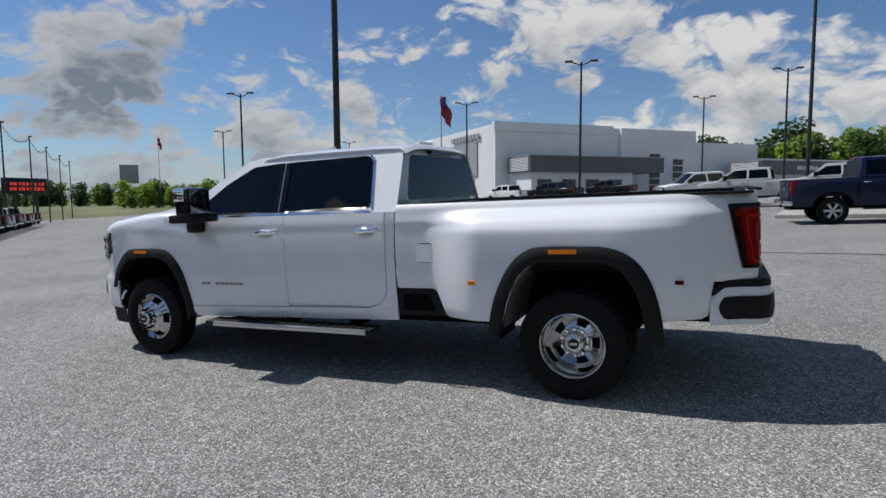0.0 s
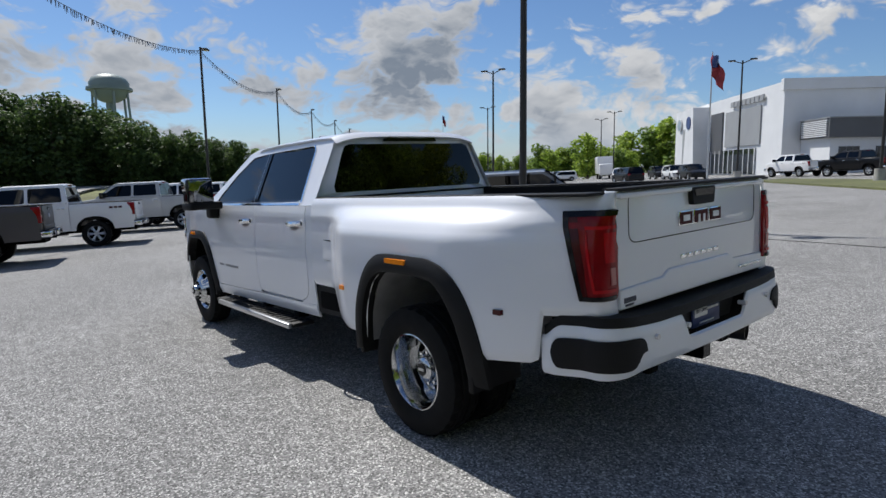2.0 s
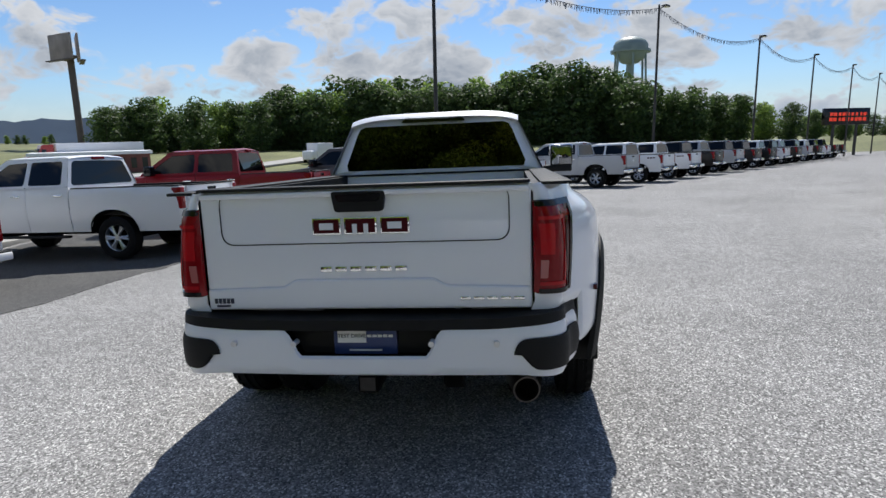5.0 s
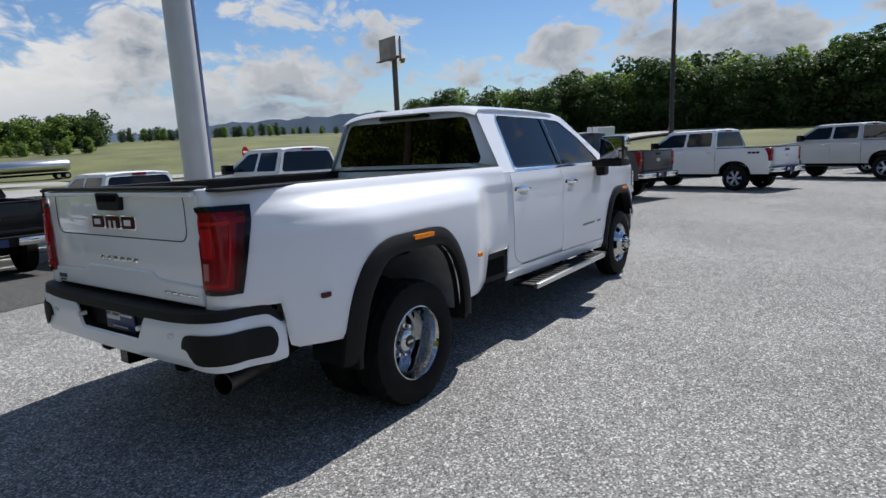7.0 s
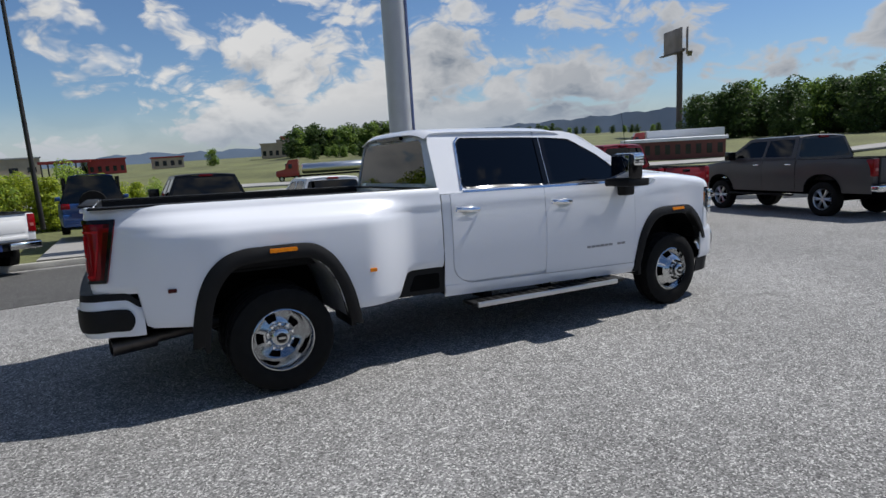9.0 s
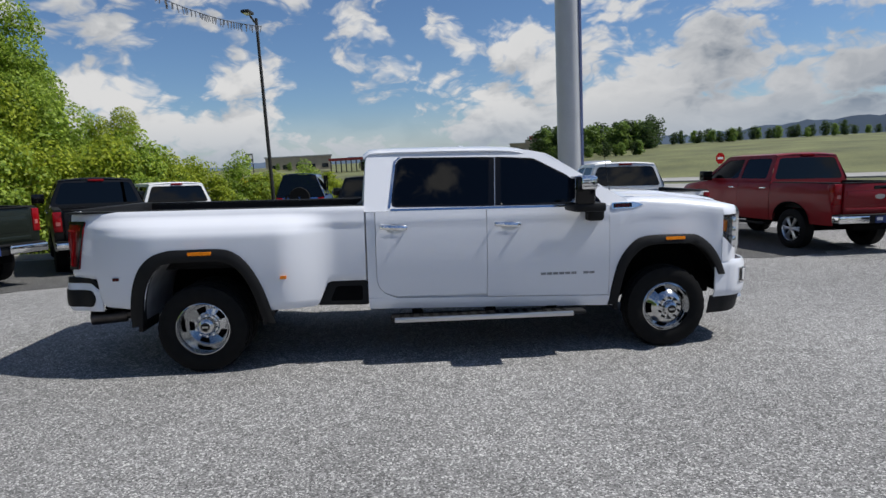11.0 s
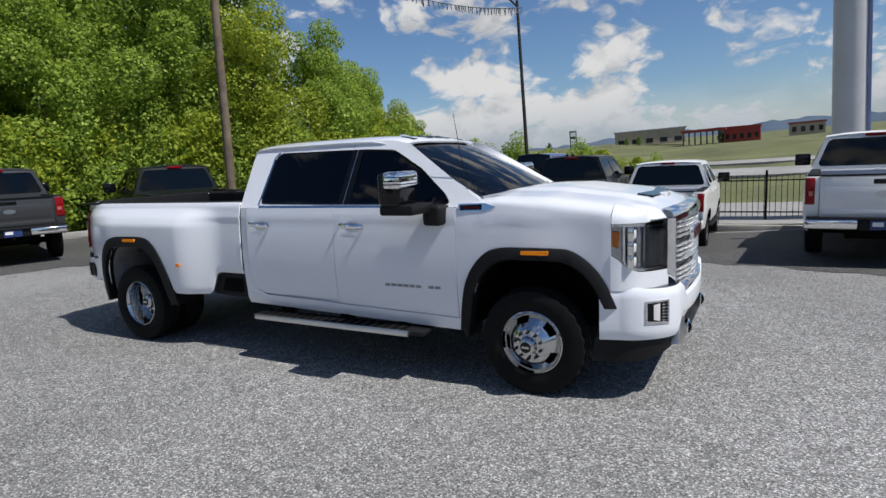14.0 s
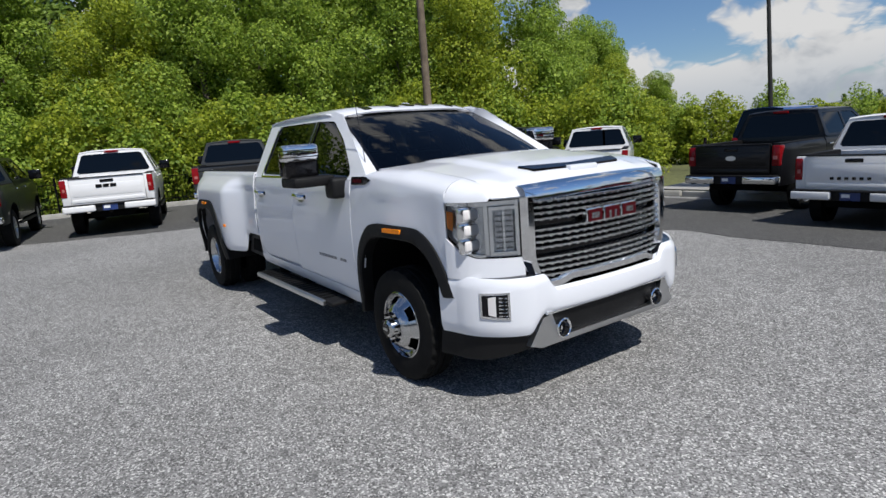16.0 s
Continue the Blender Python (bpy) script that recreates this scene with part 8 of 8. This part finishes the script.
# hitch, exhaust, underbody
bm = bmesh.new()
box(bm, -3.43, -3.1, -0.05, 0.05, 0.47, 0.56, 0.008)
hr = part("hitch_receiver", bm, M_DARK, truck, "black tow hitch receiver")
part("receiver_bore", box(bmesh.new(), -3.434, -3.415, -0.038, 0.038, 0.482, 0.550), M_BLACKG, hr)
bm = bmesh.new()
cyl(bm, (-2.5, -0.60, 0.50), (-3.10, -0.717, 0.466), 0.05, n=20)
lathe(bm, [(0, 0.058), (0, 0.068), (0.30, 0.068), (0.30, 0.060), (0.05, 0.058)], 24, "z")
ex = bm.verts[-24 * 5:]
bmesh.ops.transform(bm, matrix=pose(-3.03, -0.702, 0.462, 0, -92, 12), verts=list(ex))
part("exhaust_pipe", bm, M_STEEL, truck, "steel exhaust tip")
for nm, b in (("frame_rail", (-3.35, 2.9, 0.36, 0.46, 0.46, 0.62)), ("frame_rail", (-3.35, 2.9, -0.46, -0.36, 0.46, 0.62)), ("cab_floor", (-0.7, 1.65, -0.97, 0.97, 0.50, 0.58)), ("rear_axle", (-2.25, -2.12, -0.95, 0.95, 0.34, 0.46)), ("front_axle", (2.12, 2.25, -0.9, 0.9, 0.33, 0.45)), ("engine_block", (1.7, 2.9, -0.5, 0.5, 0.42, 1.2)), ("fuel_tank", (-1.5, -0.4, 0.0, 0.7, 0.42, 0.6)), ("spare_wheel", (-3.2, -2.6, -0.35, 0.35, 0.52, 0.72)), ("firewall", (1.55, 1.62, -0.95, 0.95, 0.5, 1.42)), ("radiator", (2.9, 2.98, -0.6, 0.6, 0.5, 1.25))):
    part(nm, box(bmesh.new(), *b, 0.02), M_DARK, truck)
# cabin
part("dashboard", box(bmesh.new(), 1.15, 1.60, -0.90, 0.90, 1.0, 1.40, 0.06, 3), M_SEAT, truck)
part("headliner", box(bmesh.new(), -0.65, 0.95, -0.66, 0.66, 1.90, 1.915), M_LINER, truck)
for sx, nm in ((0.35, "front_seat"), (-0.50, "rear_seat")):
    for y in (0.42, -0.42):
        bm = bmesh.new()
        box(bm, sx, sx + 0.5, y - 0.26, y + 0.26, 0.85, 1.02, 0.05, 3)
        box(bm, sx - 0.08, sx + 0.1, y - 0.26, y + 0.26, 0.95, 1.55, 0.05, 3)
        box(bm, sx - 0.06, sx + 0.06, y - 0.13, y + 0.13, 1.57, 1.75, 0.04, 3)
        part(nm, bm, M_SEAT, truck)
bm = bmesh.new()
surf(bm, [i / 24 * 2 * math.pi for i in range(24)], [k / 8 * 2 * math.pi for k in range(9)], lambda a, b: Vector(((0.185 + 0.016 * math.cos(b)) * math.cos(a), (0.185 + 0.016 * math.cos(b)) * math.sin(a), 0.016 * math.sin(b))), True)
cyl(bm, (-0.17, 0, 0), (0.17, 0, 0), 0.02, n=8)
cyl(bm, (0, 0, 0), (0, 0, -0.2), 0.04, n=10)
bmesh.ops.transform(bm, matrix=pose(1.08, 0.42, 1.36, 0, -68, 0), verts=bm.verts[:])
part("steering_wheel", bm, M_BLACKP, truck)
part("interior_mirror", box(bmesh.new(), 1.08, 1.11, -0.12, 0.12, 1.74, 1.81, 0.015), M_BLACKG, truck)


def tyre_bm(r, w, rim):
    """Tyre with rounded shoulders and circumferential grooves with cross cuts."""
    bm = bmesh.new()
    h = w / 2
    prof = [(-h * 0.82, rim), (-h * 0.98, rim + 0.03), (-h, rim + 0.08), (-h * 0.97, r - 0.05), (-h * 0.86, r - 0.012)]
    for a in (-0.55, -0.05, 0.45):
        prof += [(h * a - 0.012, r), (h * a - 0.010, r - 0.012), (h * a + 0.010, r - 0.012), (h * a + 0.012, r)]
    prof += [(h * 0.86, r - 0.012), (h * 0.97, r - 0.05), (h, rim + 0.08), (h * 0.98, rim + 0.03), (h * 0.82, rim)]
    g_ = lathe(bm, prof, 112)
    # shoulder blocks: cross cuts in the tread edges
    for i in range(0, 112):
        if i % 4 == 0:
            for row in (g_[i], g_[(i + 1) % 112]):
                for j in (4, 5, len(prof) - 6, len(prof) - 5):
                    v = row[j]
                    k = math.hypot(v.co.x, v.co.z)
                    v.co.x, v.co.z = v.co.x * (r - 0.016) / k, v.co.z * (r - 0.016) / k
    return bm


def rim_bm(prof, win, n=72, count=8, lo=0.28, hi=0.72):
    """A spun wheel disc with openings between spokes in the profile step win."""
    bm = bmesh.new()
    g = lathe(bm, prof, n)
    cut = []
    for i in range(n):
        ph = (i % (n // count)) / (n // count)
        if lo < ph < hi:
            for j in win:
                q = (g[i][j], g[(i + 1) % n][j], g[(i + 1) % n][j + 1], g[i][j + 1])
                f = bm.faces.get(q)
                if f:
                    cut.append(f)
    bmesh.ops.delete(bm, geom=cut, context="FACES_ONLY")
    return bm


FRONT_RIM = [(0.0, 0.238), (0.004, 0.230), (-0.012, 0.222), (-0.03, 0.212), (-0.022, 0.204), (0.022, 0.160), (0.045, 0.140), (0.060, 0.120), (0.066, 0.112), (0.060, 0.085), (0.066, 0.070), (0.105, 0.062), (0.118, 0.045), (0.12, 0.001)]
REAR_RIM = [(0.0, 0.238), (0.003, 0.230), (-0.012, 0.222), (-0.05, 0.210), (-0.13, 0.200), (-0.175, 0.190), (-0.168, 0.174), (-0.150, 0.120), (-0.145, 0.105), (-0.150, 0.095), (-0.145, 0.080), (-0.080, 0.072), (-0.066, 0.055), (-0.064, 0.001)]


def wheel(x, y, g, rear, rim=True):
    w = new("wheel")
    w.parent = truck
    w.matrix_local = Matrix.Translation((x, y, 0.402)) @ Matrix.Diagonal((1, g, 1, 1))
    part("tyre", tyre_bm(0.402, 0.225, 0.232), M_RUBBER, w)
    prof = REAR_RIM if rear else FRONT_RIM
    prof = [(a + 0.095, r) for a, r in prof]
    if rim:
        part("rim", rim_bm(prof, (4,) if not rear else (6,), 80, 5, 0.26 if not rear else 0.26, 0.74 if not rear else 0.74), M_RIM, w, "polished alloy wheel")
        a0 = 0.095 + (0.060 if not rear else -0.135)
        nut = None
        for k in range(10):
            a = 2 * math.pi * (k + 0.5) / 10
            if nut is None:
                bm = bmesh.new()
                cyl(bm, (0, -0.005, 0), (0, 0.030, 0), 0.013, 0.010, 8)
                nut = part("wheel_nut", bm, M_CHROME if rear else M_BLACKG, w)
                o = nut
            else:
                o = new("wheel_nut", nut.data)
                o.parent = w
            o.location = (0.098 * math.cos(a), a0, 0.098 * math.sin(a))
        bm = bmesh.new()
        yc = prof[-1][0]
        cyl(bm, (0, yc - 0.002, 0), (0, yc + 0.005, 0), 0.040, n=20)
        part("centre_cap", bm, M_BLACKG, w)
        part("cap_mark", box(bmesh.new(), -0.026, 0.026, yc, yc + 0.008, -0.008, 0.008), M_SATIN, w)
    bm = bmesh.new()
    cyl(bm, (0, -0.10, 0), (0, 0.02 if not rear else -0.09, 0), 0.205, n=32)
    part("brake_disc", bm, M_DARK, w)
    return w


for g in (1, -1):
    wheel(2.185, g * 0.93, g, False)
    wheel(-2.185, g * 1.075, g, True)
    wheel(-2.185, g * 0.76, g, True, False)
